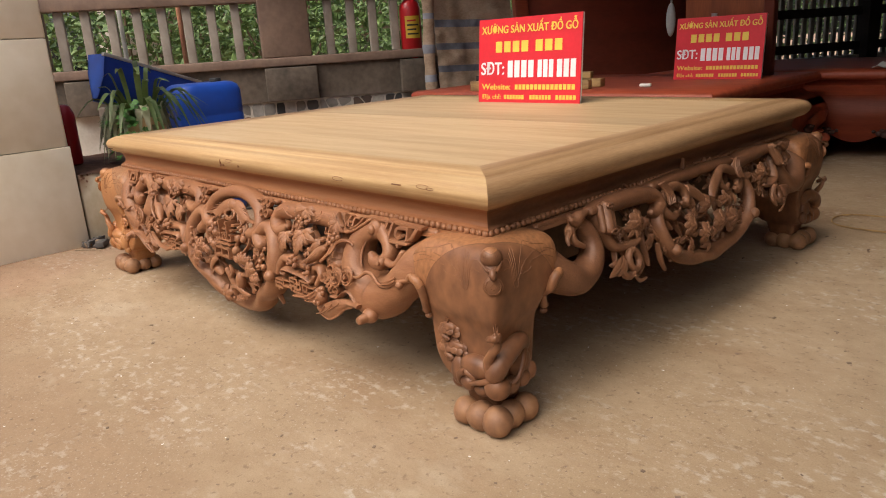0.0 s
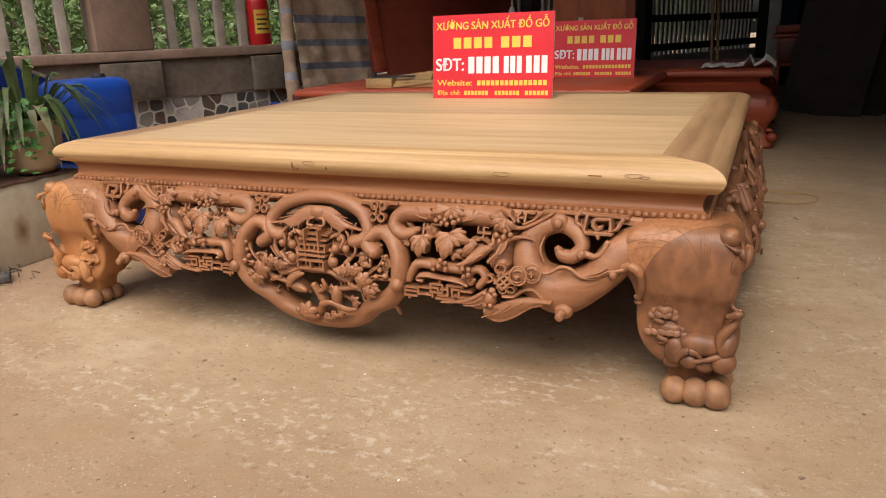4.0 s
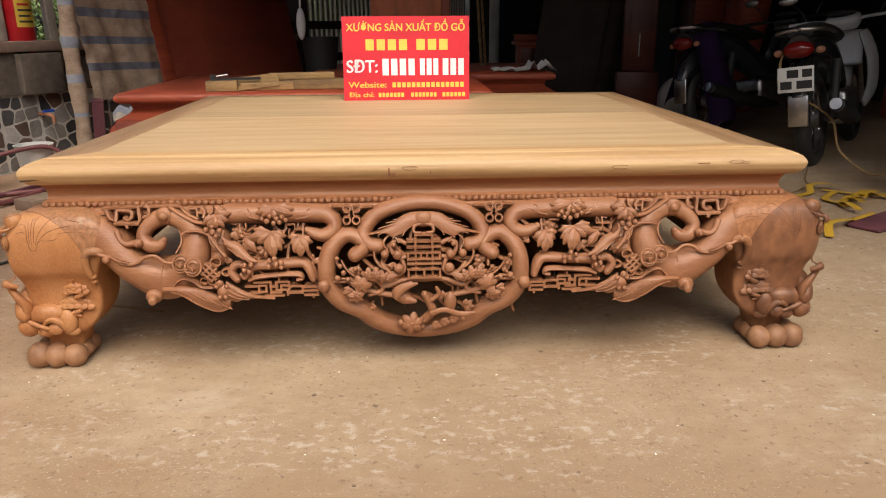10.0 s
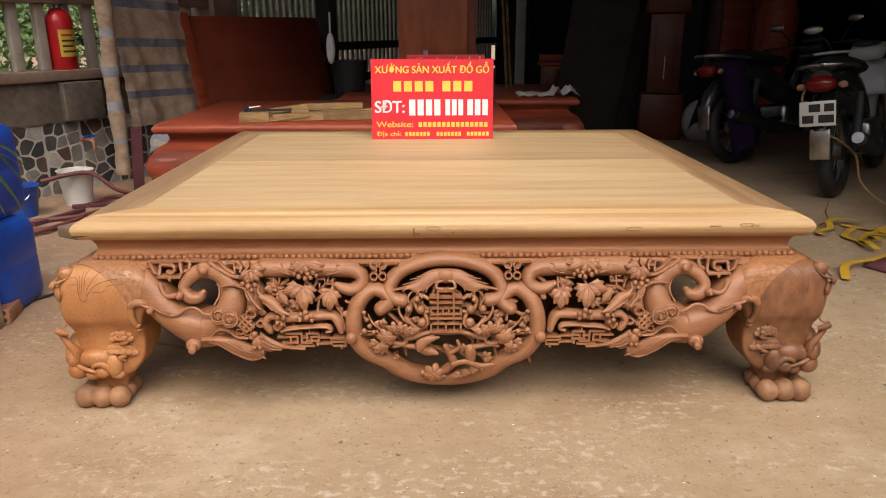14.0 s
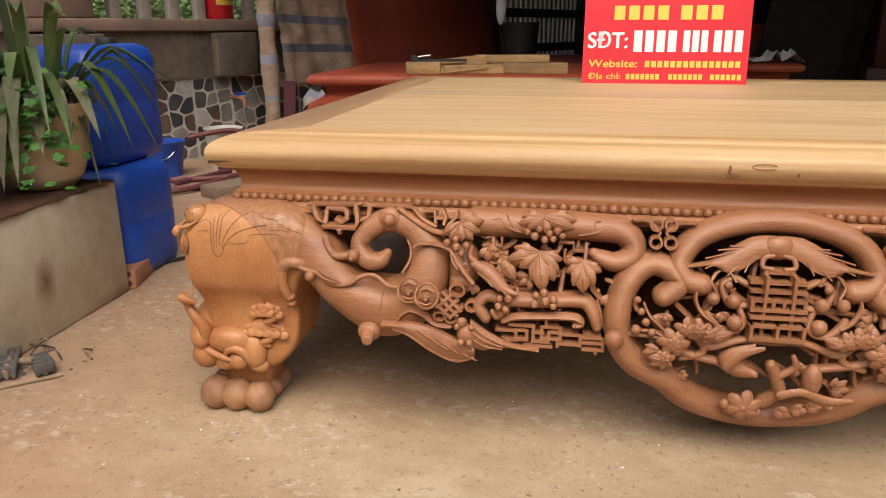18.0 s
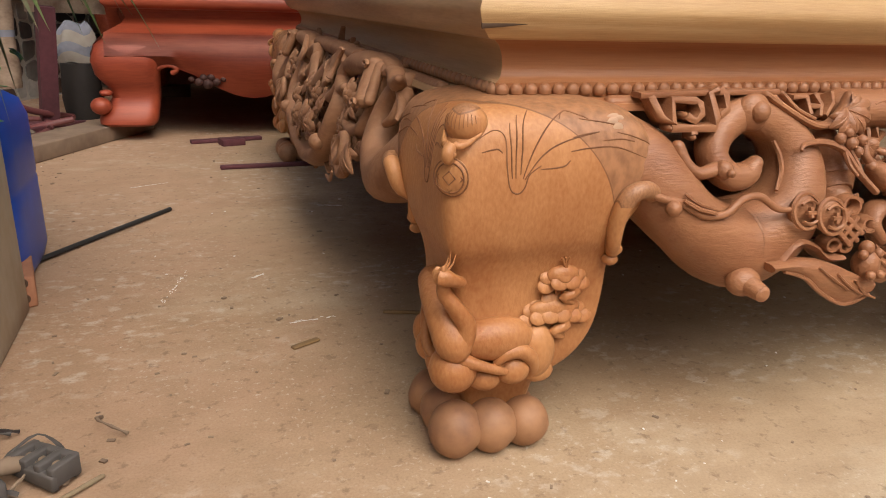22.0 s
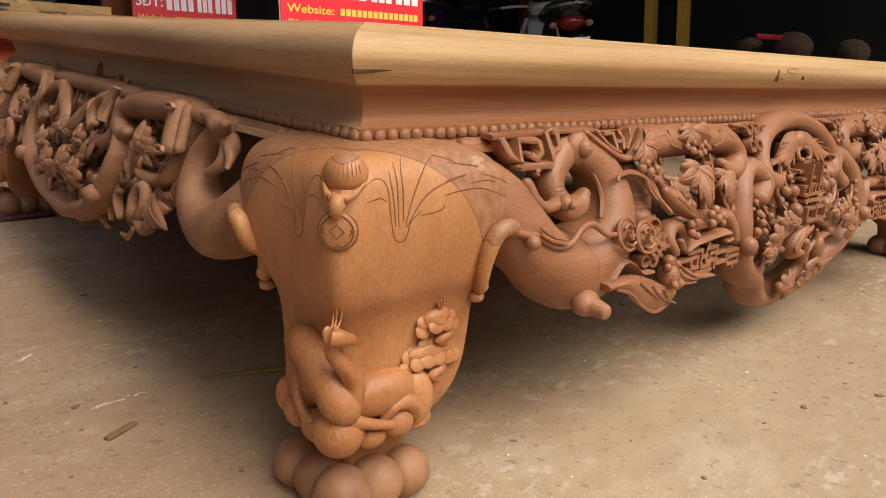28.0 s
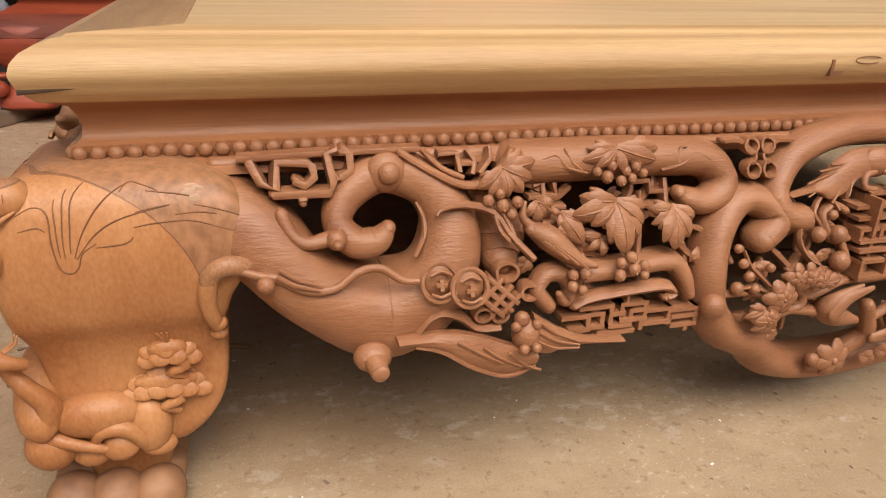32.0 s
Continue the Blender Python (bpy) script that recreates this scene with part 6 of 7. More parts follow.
for s0, z in ((3.4, 0.50), (1.95, 0.80), (1.95, 1.5), (1.95, 2.2)):
    part("rail", box(B(), s0, 7.15, 0.02, 0.07, z, z + 0.075, WM), M_slat, fence, smooth=False)
sl = part("slat", box(B(), -0.02, 0.02, -0.012, 0.012, 0.456, 2.6), M_bal, fence, smooth=False)
sl.matrix_local = WM @ Matrix.Translation((3.45, 0.09, 0))
for i in range(1, 46):
    o = new("slat", sl.data)
    o.parent, o.matrix_local = fence, WM @ Matrix.Translation((3.45 + i * 0.081, 0.09, 0))
sl2 = part("slat", box(B(), -0.02, 0.02, -0.012, 0.012, 0.762, 2.6), M_bal, fence, smooth=False)
sl2.matrix_local = WM @ Matrix.Translation((2.25, 0.09, 0))
for i in range(1, 14):
    o = new("slat", sl2.data)
    o.parent, o.matrix_local = fence, WM @ Matrix.Translation((2.25 + i * 0.081, 0.09, 0))
for s0 in (3.3, 4.9):
    part("post", box(B(), s0, s0 + 0.12, -0.06, 0.1, 0.0, 2.6, WM), M_slat, fence, smooth=False)

# ---- red varnished platform beds behind ----
def red_bed(x0, x1, y0, y1, z0, top, material, label):
    t = thing("red_platform_bed", label, "bed", (0, 0, 0), group="varnished platform beds")
    w = 0.11
    bm = B()
    prof = [(0.0, top - 0.012), (0.012, top), (0.3, top), (0.3, top - 0.05), (0.05, top - 0.05), (0.012, top - 0.045), (0.0, top - 0.03)]
    rings = []
    def ring(d, z):
        return [(x0 + d, y0 + d, z), (x1 - d, y0 + d, z), (x1 - d, y1 - d, z), (x0 + d, y1 - d, z)]
    loft(bm, [ring(0.05, top - 0.055), ring(0.012, top - 0.05), ring(0.0, top - 0.035), ring(0.0, top - 0.018), ring(0.015, top), ring(0.3, top - 0.0005)])
    part("tabletop", bm, material, t)
    bm = B()
    loft(bm, [ring(0.06, top - 0.055), ring(0.07, top - 0.085), ring(0.055, top - 0.105), ring(0.0, top - 0.135)], cap=False)
    part("waist", bm, material, t)
    # swelling aprons with a scalloped lower edge
    for sd in range(4):
        L = (x1 - x0) if sd % 2 == 0 else (y1 - y0)
        m = (pose(x0, y0, 0), pose(x1, y0, 0, 0, 0, 90), pose(x1, y1, 0, 0, 0, 180), pose(x0, y1, 0, 0, 0, -90))[sd]
        bm = B()
        n = 48
        rows = []
        for i in range(n + 1):
            u = L * i / n
            f = min(u, L - u)
            low = z0 + 0.208 - (0.0 if f < 0.2 else 0.035 * (1 - math.cos((f - 0.2) / max(L / 2 - 0.2, 0.1) * 3 * math.pi)) + 0.05 * min(1, (f - 0.2) * 3))
            hgt = [top - 0.135, top - 0.17, (top - 0.17 + low) / 2, low, low]
            out = [0.0, -0.035, -0.05, -0.02, 0.03]
            rows.append([m @ Vector((u, o, z)) for o, z in zip(out, hgt)])
        V = [[bm.verts.new(p) for p in r] for r in rows]
        for A, C in zip(V, V[1:]):
            for k in range(4):
                bm.faces.new((A[k], A[k + 1], C[k + 1], C[k]))
        bmesh.ops.solidify(bm, geom=bm.faces[:], thickness=0.02)
        apr = part("apron", bm, material, t)
        for k in range(1, 6):
            u = L * k / 6
            b = B()
            for dx, dz, r in ((0.0, 0.0, 0.018), (0.03, 0.006, 0.014), (-0.03, 0.006, 0.014), (0.055, 0.016, 0.01), (-0.055, 0.016, 0.01), (0.012, 0.022, 0.013), (-0.014, 0.022, 0.012)):
                ball(b, m @ Vector((u + dx, -0.032, z0 + 0.15 + dz)), (r * 1.15, r, r), u=10, v=7)
            tagged(part("cloud_carving", b, M_burnt, apr, "dark scorched cloud carving"), kind="stuff")
    for sx, sy, cx, cy in ((1, 1, x0, y0), (-1, 1, x1, y0), (-1, -1, x1, y1), (1, -1, x0, y1)):
        bm = B()
        rings = []
        H = top - 0.13 - z0
        for f, o, w2 in ((1.0, -0.01, 0.18), (0.86, 0.04, 0.23), (0.7, 0.055, 0.235), (0.55, 0.045, 0.215), (0.42, 0.012, 0.18), (0.3, 0.0, 0.165), (0.2, 0.02, 0.18), (0.1, 0.045, 0.2), (0.03, 0.045, 0.195), (0.0, 0.03, 0.17)):
            ring_ = []
            for j in range(20):
                a = 2 * math.pi * j / 20
                ca, sa = math.cos(a), math.sin(a)
                ring_.append((cx + sx * (-o + w2 / 2 + w2 / 2 * math.copysign(abs(ca) ** 0.5, ca)), cy + sy * (-o + w2 / 2 + w2 / 2 * math.copysign(abs(sa) ** 0.5, sa)), z0 + f * H))
            rings.append(ring_)
        loft(bm, rings)
        lg = part("leg", bm, material, t)
        b = ball(B(), (cx - sx * 0.03, cy - sy * 0.03, z0 + 0.075), (0.035, 0.035, 0.03), u=14, v=10)
        ball(b, (cx - sx * 0.012, cy - sy * 0.012, z0 + 0.118), (0.022, 0.022, 0.012))
        part("toe_scroll", b, material, lg)
        b = tube(B(), spline([(cx + sx * 0.16, cy - sy * 0.012, z0 + 0.2), (cx + sx * 0.2, cy - sy * 0.02, z0 + 0.215), (cx + sx * 0.23, cy - sy * 0.02, z0 + 0.2), (cx + sx * 0.21, cy - sy * 0.015, z0 + 0.185)], 4), 0.009, 7)
        part("carved_cloud", b, material, lg)
    return t


red_bed(-1.556, 0.43, 2.105, 3.45, 0.052, 0.507, M_red, "varnished red wooden platform bed with scalloped apron on timber block")
red_bed(-0.75, 1.06, 3.56, 5.0, 0.0, 0.50, M_red, "dark red varnished platform bed with carved legs on the floor")

timber = tagged(part("timber_block", box(B(), -0.36, 0.44, -0.07, 0.07, 0, 0.054, pose(-1.70, 1.98, 0, 0, 0, 62), bevel=0.004), M_greywood), "weathered grey timber block lying on the concrete floor", "timber")
for x in (0.33,):
    for y in (2.2, 3.4):
        tagged(part("timber_block", box(B(), x - 0.1, x + 0.12, y - 0.05, y + 0.05, 0, 0.052, bevel=0.004), M_greywood), "short timber block under a red platform bed", "timber")
tagged(part("timber_block", box(B(), -1.55, -1.3, 3.3, 3.42, 0, 0.052, bevel=0.004), M_greywood), "short timber block under a red platform bed", "timber")

# clamps, offcuts and card on the red bed
def plank_at(name, x, y, z, l, w, h, rz, m, label, cat, tilt=0):
    o = part(name, box(B(), -l / 2, l / 2, -w / 2, w / 2, 0, h, bevel=0.003), m)
    o.matrix_world = pose(x, y, z, 0, tilt, rz)
    return tagged(o, label, cat)


for x, y, z, l, w, h, rz in ((-1.02, 2.22, 0.508, 0.16, 0.09, 0.055, 8), (-0.72, 2.28, 0.508, 0.42, 0.05, 0.04, 14), (-0.62, 2.42, 0.508, 0.5, 0.07, 0.045, 12), (-0.5, 2.30, 0.508, 0.3, 0.04, 0.05, 5), (-0.9, 2.4, 0.508, 0.35, 0.05, 0.035, 20), (-0.62, 2.42, 0.554, 0.36, 0.06, 0.035, 18)):
    plank_at("wood_offcut", x, y, z, l, w, h, rz, M_plank, "rough sawn wooden offcut lying on red platform bed", "offcut")
clamp = thing("bar_clamp", "dark iron bar clamp resting on wooden offcuts", "clamp", (-0.98, 2.24, 0.563), 10)
part("bar", box(B(), -0.1, 0.16, -0.008, 0.008, 0.0, 0.012), M_black, clamp, smooth=False)
part("jaw", box(B(), -0.1, -0.075, -0.025, 0.025, 0.0, 0.03), M_black, clamp, smooth=False)
part("screw", tube(B(), [(-0.07, 0, 0.02), (-0.01, 0, 0.028)], 0.006, 8), M_steel, clamp)
card = tagged(part("cardboard_flap", box(B(), -0.13, 0.13, -0.07, 0.07, 0, 0.006, pose(-0.86, 2.28, 0.545, 24, -6, 14)), M_plank), "folded brown cardboard flap among wooden offcuts", "cardboard")
tagged(part("cloth_scrap", box(B(), -0.03, 0.03, -0.012, 0.012, 0, 0.016, pose(-0.1, 2.45, 0.508, 0, 0, 10), bevel=0.004), M_whiteplastic), "small white scrap on the red platform bed", "scrap")

# ---- tall boards, tarp, extinguisher along the wall ----
bd = thing("leaning_board", "large dark red tabletop board leaning against the wall", "board", (-1.60, 3.40, 0.0))
bd.matrix_world = pose(-1.60, 3.36, 0.0, 0, 0, WANG) @ pose(0, 0, 0, -13, 0, 0)
part("panel", box(B(), 0.09, 1.55, 0.0, 0.04, 0.0, 1.12, bevel=0.004), M_board, bd)
part("edge", box(B(), -0.02, 0.09, -0.02, 0.045, 0.0, 1.14, bevel=0.008), M_red, bd, "orange red raised edge")
pn = thing("door_leaf", "reddish brown wooden door leaf standing on the bed's rear", "door", (0, 0, 0))
part("panel", box(B(), -0.255, 0.205, 3.16, 3.2, 0.507, 2.3, bevel=0.004), M_panel, pn)
part("stile", box(B(), 0.205, 0.262, 3.15, 3.21, 0.507, 2.3, bevel=0.006), M_darkred, pn)
part("hinge", box(B(), -0.09, -0.06, 3.15, 3.16, 0.80, 0.86), M_steel, pn, smooth=False)

def cloth(name, cols, rows, f, m, m2=None, stripes=(), label="", cat="", parent=None):
    """A sheet from a function of (0..1, 0..1); stripes: spans of the second parameter in the other material."""
    t = parent or thing(name, label, cat)
    def grid_part(pname, v0, v1, mm):
        bm = B()
        nr = max(2, round(rows * (v1 - v0)))
        V = [[bm.verts.new(f(i / cols, v0 + (v1 - v0) * j / nr)) for i in range(cols + 1)] for j in range(nr + 1)]
        for a, b in zip(V, V[1:]):
            for i in range(cols):
                bm.faces.new((a[i], a[i + 1], b[i + 1], b[i]))
        bmesh.ops.solidify(bm, geom=bm.faces[:], thickness=0.003)
        part(pname, bm, mm, t)
    cuts = [0.0]
    for a, b in stripes:
        cuts += [a, b]
    cuts.append(1.0)
    for i, (a, b) in enumerate(zip(cuts, cuts[1:])):
        if b > a:
            grid_part("stripe" if i % 2 else "sheet", a, b, m2 if i % 2 else m)
    return t


def tarp_f(u, v):
    p = Vector((-1.90, 2.70, 0)).lerp(Vector((-1.66, 3.28, 0)), u)
    n = 0.012 * math.sin(u * 9 + v * 3) + 0.006 * math.sin(u * 23 + v * 5) + 0.016 * noise.noise((u * 5, v * 13, 3.0)) + 0.008 * noise.noise((u * 14, v * 30, 8.0))
    back = 0.16 * v
    return (p.x - 0.871 * (back - n), p.y + 0.491 * (back - n), 0.40 + 0.02 * (1 - u) + 1.3 * v)


tarp = cloth("hanging_tarp", 40, 90, tarp_f, M_tarp, M_tarpblue, ((0.13, 0.165), (0.25, 0.285), (0.37, 0.41), (0.55, 0.59), (0.75, 0.79)), "brown woven tarpaulin with grey stripes hanging over boards", "tarpaulin")
bm = B()
pts = spline([(-1.992, 2.70, 0.12), (-1.988, 2.705, 0.4), (-1.992, 2.70, 0.7), (-1.986, 2.71, 1.0), (-1.99, 2.72, 1.7)], 12)
fat = lambda i: 0.048 + 0.004 * math.sin(i * 0.5) + 0.002 * math.sin(i * 1.7) - 0.004 * (i < 10)
tube(bm, pts, [fat(i) for i in range(len(pts))], 14, 0.8)
part("rolled_edge", bm, M_tarproll, tarp, "brown-stained rolled edge, its shade put into the colour")
for z in (0.30, 0.50, 0.72, 0.95):
    on = [i for i, p in enumerate(pts) if z <= p[2] <= z + 0.075]
    part("stripe", tube(B(), [pts[i] for i in on], [fat(i) + 0.0018 for i in on], 14, 0.8, cap=False), M_tarpblue, tarp)
# a second wrap and rubbish behind the red bed
sack = thing("striped_sack", "crumpled white and blue striped sack beside the red bed", "sack")
for k, (z0, z1, m) in enumerate(((0.22, 0.262, M_bal), (0.262, 0.30, M_tarpblue), (0.30, 0.345, M_bal), (0.345, 0.38, M_tarpblue))):
    rings = []
    for j in range(5):
        z = z0 + (z1 - z0) * j / 4
        w = 0.075 * math.sqrt(max(0.05, 1 - ((z - 0.27) / 0.13) ** 2))
        rings.append([(-1.72 + w * math.cos(a) * (1 + 0.3 * noise.noise((math.cos(a) * 2, math.sin(a) * 2, z * 18))), 2.66 + 0.5 * w * math.sin(a), z + 0.012 * math.sin(3 * a + 1)) for a in np.linspace(0, 2 * math.pi, 28, endpoint=False)])
    part("band" if k % 2 else "sheet", loft(B(), rings), m, sack)
part("base", lathe(B(), [(0.07, 0.0), (0.08, 0.08), (0.07, 0.225)], (-1.72, 2.66, 0), 18), M_dark, sack)
tagged(part("wood_scrap", box(B(), -0.03, 0.03, -0.03, 0.03, 0, 0.45, pose(-1.83, 2.5, 0, 6, 4, 20)), M_maroon), "dark maroon wooden offcut standing by the wall", "offcut")

ext = thing("fire_extinguisher", "red fire extinguisher with yellow label on a wall ledge", "extinguisher", (-2.335, 2.85, 0.69), WANG)
part("cylinder", lathe(B(), [(0.074, 0.0), (0.08, 0.008), (0.08, 0.36), (0.072, 0.395), (0.045, 0.425), (0.026, 0.435)], seg=28), M_extred, ext)
bm = B()
loft(bm, [[(0.0812 * math.sin(a), -0.0812 * math.cos(a), z) for a in np.linspace(-0.75, 0.75, 12)] + [(0.0795 * math.sin(a), -0.0795 * math.cos(a), z) for a in np.linspace(0.75, -0.75, 12)] for z in (0.15, 0.31)])
part("label", bm, M_label, ext)
for k in range(4):
    bm = B()
    loft(bm, [[(0.0822 * math.sin(a), -0.0822 * math.cos(a), z) for a in np.linspace(-0.55, 0.55 - 0.25 * (k % 2), 8)] + [(0.081 * math.sin(a), -0.081 * math.cos(a), z) for a in np.linspace(0.55 - 0.25 * (k % 2), -0.55, 8)] for z in (0.175 + 0.032 * k, 0.187 + 0.032 * k)])
    part("text_bar", bm, M_extred if k == 3 else M_slat, ext)
part("neck", lathe(B(), [(0.022, 0.43), (0.022, 0.47), (0.03, 0.475), (0.03, 0.49)], seg=12), M_steel, ext)
part("lever", box(B(), -0.015, 0.015, -0.12, 0.03, 0.49, 0.505, bevel=0.003), M_black, ext)
part("hose", tube(B(), spline([(-0.02, 0, 0.47), (-0.09, 0.0, 0.46), (-0.11, 0.0, 0.36), (-0.1, 0, 0.2), (-0.095, 0, 0.1)], 5), 0.01, 8), M_black, ext)

tap = thing("garden_tap", "brass garden tap with blue handle on stone wall", "tap", (-2.25, 2.79, 0.33), WANG)
part("spout", tube(B(), spline([(0, 0.05, 0), (0, -0.04, 0), (0, -0.08, -0.01), (0, -0.085, -0.05)], 4), 0.011, 8), M_brick, tap)
part("handle", box(B(), -0.035, 0.035, -0.055, -0.04, 0.015, 0.03, bevel=0.004), M_blue, tap)
bk = thing("bucket", "grey white plastic bucket standing by the stone wall", "bucket", (-2.16, 2.42, 0))
part("body", lathe(B(), [(0.075, 0.0), (0.1, 0.2), (0.105, 0.205), (0.097, 0.205), (0.073, 0.01), (0.0, 0.008)], seg=24), M_whiteplastic, bk)
part("handle", tube(B(), spline([(-0.1, 0, 0.2), (-0.08, 0.06, 0.17), (0.0, 0.1, 0.15), (0.08, 0.06, 0.17), (0.1, 0, 0.2)], 4), 0.003, 6), M_steel, bk)
bk2 = thing("bucket", "small blue bucket with wire handle by the wall", "bucket", (-2.33, 2.12, 0))
part("body", lathe(B(), [(0.07, 0.0), (0.095, 0.17), (0.1, 0.175), (0.092, 0.175), (0.068, 0.01), (0.0, 0.008)], seg=24), M_blue, bk2)
part("handle", tube(B(), spline([(-0.09, 0, 0.17), (-0.05, -0.08, 0.1), (0.05, -0.08, 0.1), (0.09, 0, 0.17)], 4), 0.003, 6), M_steel, bk2)
for i, pts in enumerate(([(-2.25, 2.2, 0.18), (-2.05, 2.35, 0.2), (-1.9, 2.4, 0.08), (-1.75, 2.55, 0.02)], [(-2.2, 1.75, 0.015), (-1.95, 1.85, 0.015), (-1.8, 2.2, 0.015), (-1.85, 2.5, 0.015), (-2.0, 2.5, 0.02), (-2.05, 2.3, 0.02)], [(-2.3, 1.9, 0.015), (-2.0, 2.05, 0.015), (-1.85, 2.3, 0.02), (-1.72, 2.35, 0.04)], [(-2.25, 1.6, 0.015), (-2.05, 1.7, 0.02), (-1.93, 1.95, 0.03)])):
    tagged(part("garden_hose", tube(B(), spline(pts, 8), 0.013, 8), M_hose), "dusty maroon garden hose coiled on the floor", "hose")
for x, y, l, rz in ((-1.95, 2.35, 0.4, 20), (-1.9, 2.2, 0.3, 60), (-1.8, 2.42, 0.22, 5), (-2.1, 2.05, 0.35, 70)):
    plank_at("wood_scrap", x, y, 0.004, l, 0.03, 0.02, rz, M_maroon, "reddish wood scrap lying on the floor by the wall", "offcut")
tagged(part("rubble", ball(B(), (-1.86, 2.16, 0.02), (0.045, 0.03, 0.022), u=7, v=5), M_cement, smooth=False), "lump of pale rubble on the floor", "rubble")

# ---- blue cans, plant ----
def jerrycan(x0, x1, y0, y1, z0, z1, label, rz=0):
    t = thing("jerrycan", label, "can", ((x0 + x1) / 2, (y0 + y1) / 2, z0), rz, "blue plastic cans")
    w, d, h = (x1 - x0) / 2, (y1 - y0) / 2, z1 - z0
    bm = B()
    rings = []
    for f, k in ((0, 0.86), (0.03, 0.95), (0.1, 1.0), (0.5, 1.0), (0.52, 0.985), (0.54, 1.0), (0.86, 1.0), (0.95, 0.93), (0.99, 0.8), (1.0, 0.7)):
        rings.append([(k * w * math.copysign(abs(math.cos(a)) ** 0.42, math.cos(a)), k * d * math.copysign(abs(math.sin(a)) ** 0.42, math.sin(a)), f * h) for a in np.linspace(0, 2 * math.pi, 41)[:-1]])
    loft(bm, rings)
    part("body", bm, M_blue, t)
    part("cap", lathe(B(), [(0.03, 0), (0.03, 0.02), (0.026, 0.024)], (0.0, d * 0.45, h - 0.006), 16), M_black, t)
    return t


jerrycan(-1.84, -1.565, 0.61, 0.90, 0.0, 0.33, "bright blue plastic jerrycan standing on the floor")
jerrycan(-1.87, -1.62, 0.62, 0.98, 0.332, 0.672, "dusty blue plastic can stacked on another can")
tub = thing("tilted_tub", "blue plastic trough tipped up behind the plant", "tub", (-2.18, 0.71, 0.34))
tub.matrix_world = pose(-2.12, 0.47, 0.85, 0, 0, 106.6) @ pose(0, 0, 0, 0, 17, 0)
sec = [(-0.006, 0.0), (-0.015, -0.12), (0.02, -0.23), (0.06, -0.25), (0.12, -0.1), (0.13, 0.0), (0.115, 0.0), (0.105, -0.1), (0.055, -0.235), (0.025, -0.215), (-0.002, -0.12), (0.008, 0.0)]
bm = loft(B(), [[(x, y, z) for y, z in sec] for x in (0.0, 0.2, 0.4, 0.655)])
part("shell", bm, M_blue, tub)
for x in (0.004, 0.651):
    bm = loft(B(), [[(x + o, y, z) for y, z in sec[:6]] for o in (-0.004, 0.004)])
    part("end_panel", bm, M_blue, tub)
part("rim", box(B(), -0.006, 0.66, -0.012, 0.012, -0.012, 0.006, bevel=0.003), M_sack, tub, "pale worn rim")
tagged(part("crate", box(B(), -2.45, -2.0, 0.5, 1.02, 0, 0.56, bevel=0.01), M_cement), "rough concrete stand beneath the blue tub", "stand")
tagged(part("red_can", lathe(B(), [(0.04, 0), (0.045, 0.01), (0.045, 0.24), (0.03, 0.28), (0.015, 0.29)], (-1.93, 0.16, 0.33), 18), M_extred), "small red metal can standing in the planter", "can")

pot = thing("flower_pot", "ochre glazed clay pot with straggling green plant", "plant", (-1.655, 0.42, 0.33))
part("pot", lathe(B(), [(0.0, 0.0), (0.07, 0.0), (0.095, 0.03), (0.115, 0.1), (0.122, 0.17), (0.128, 0.195), (0.134, 0.2), (0.134, 0.212), (0.122, 0.212), (0.115, 0.17), (0.0, 0.165)], seg=36), M_pot, pot)
part("earth", lathe(B(), [(0.112, 0.16), (0.0, 0.19)], seg=20), M_soil, pot)
q = random.Random(5)


def blade(base, a, reach, rise, drop, w, m, name="leaf"):
    bm = B()
    n = 12
    L, Rr = [], []
    d = Vector((math.cos(a), math.sin(a), 0))
    sd = Vector((-math.sin(a), math.cos(a), 0))
    tw = q.uniform(-0.5, 0.5)
    for i in range(n + 1):
        f = i / n
        p = Vector(base) + d * reach * (f ** 0.8) + Vector((0, 0, rise * math.sin(min(1, f * 1.6) * 1.57) - drop * max(0, f - 0.35) ** 1.6 / 0.65 ** 1.6))
        ww = w * (0.5 + 0.5 * math.sin(f * 2.4)) * (1 - f ** 3.5)
        off = sd * ww + Vector((0, 0, ww * (0.35 + tw * f)))
        L.append((p - sd * ww + Vector((0, 0, 0.3 * ww)), p, p + off))
    V = [[bm.verts.new(c) for c in t3] for t3 in L]
    for A, C in zip(V, V[1:]):
        for k in range(2):
            bm.faces.new((A[k], A[k + 1], C[k + 1], C[k]))
    bmesh.ops.solidify(bm, geom=bm.faces[:], thickness=0.0012)
    return part(name, bm, m, pot)


for i in range(46):
    a = q.uniform(0, 6.28) if i % 3 else q.uniform(-1.8, 0.7)
    b0 = (0.055 * math.cos(a), 0.055 * math.sin(a), 0.19)
    if i % 4 == 0:
        blade(b0, a, q.uniform(0.04, 0.12), q.uniform(0.15, 0.29), q.uniform(0.0, 0.04), q.uniform(0.012, 0.017), M_greenblade)
    elif i % 4 == 1:
        blade(b0, a, q.uniform(0.18, 0.32), q.uniform(0.1, 0.19), q.uniform(0.08, 0.22), q.uniform(0.010, 0.015), M_greenblade)
    else:
        blade(b0, a, q.uniform(0.09, 0.17), q.uniform(0.06, 0.12), q.uniform(0.12, 0.27), q.uniform(0.017, 0.024), M_dryblade if i % 11 == 2 else M_blade)
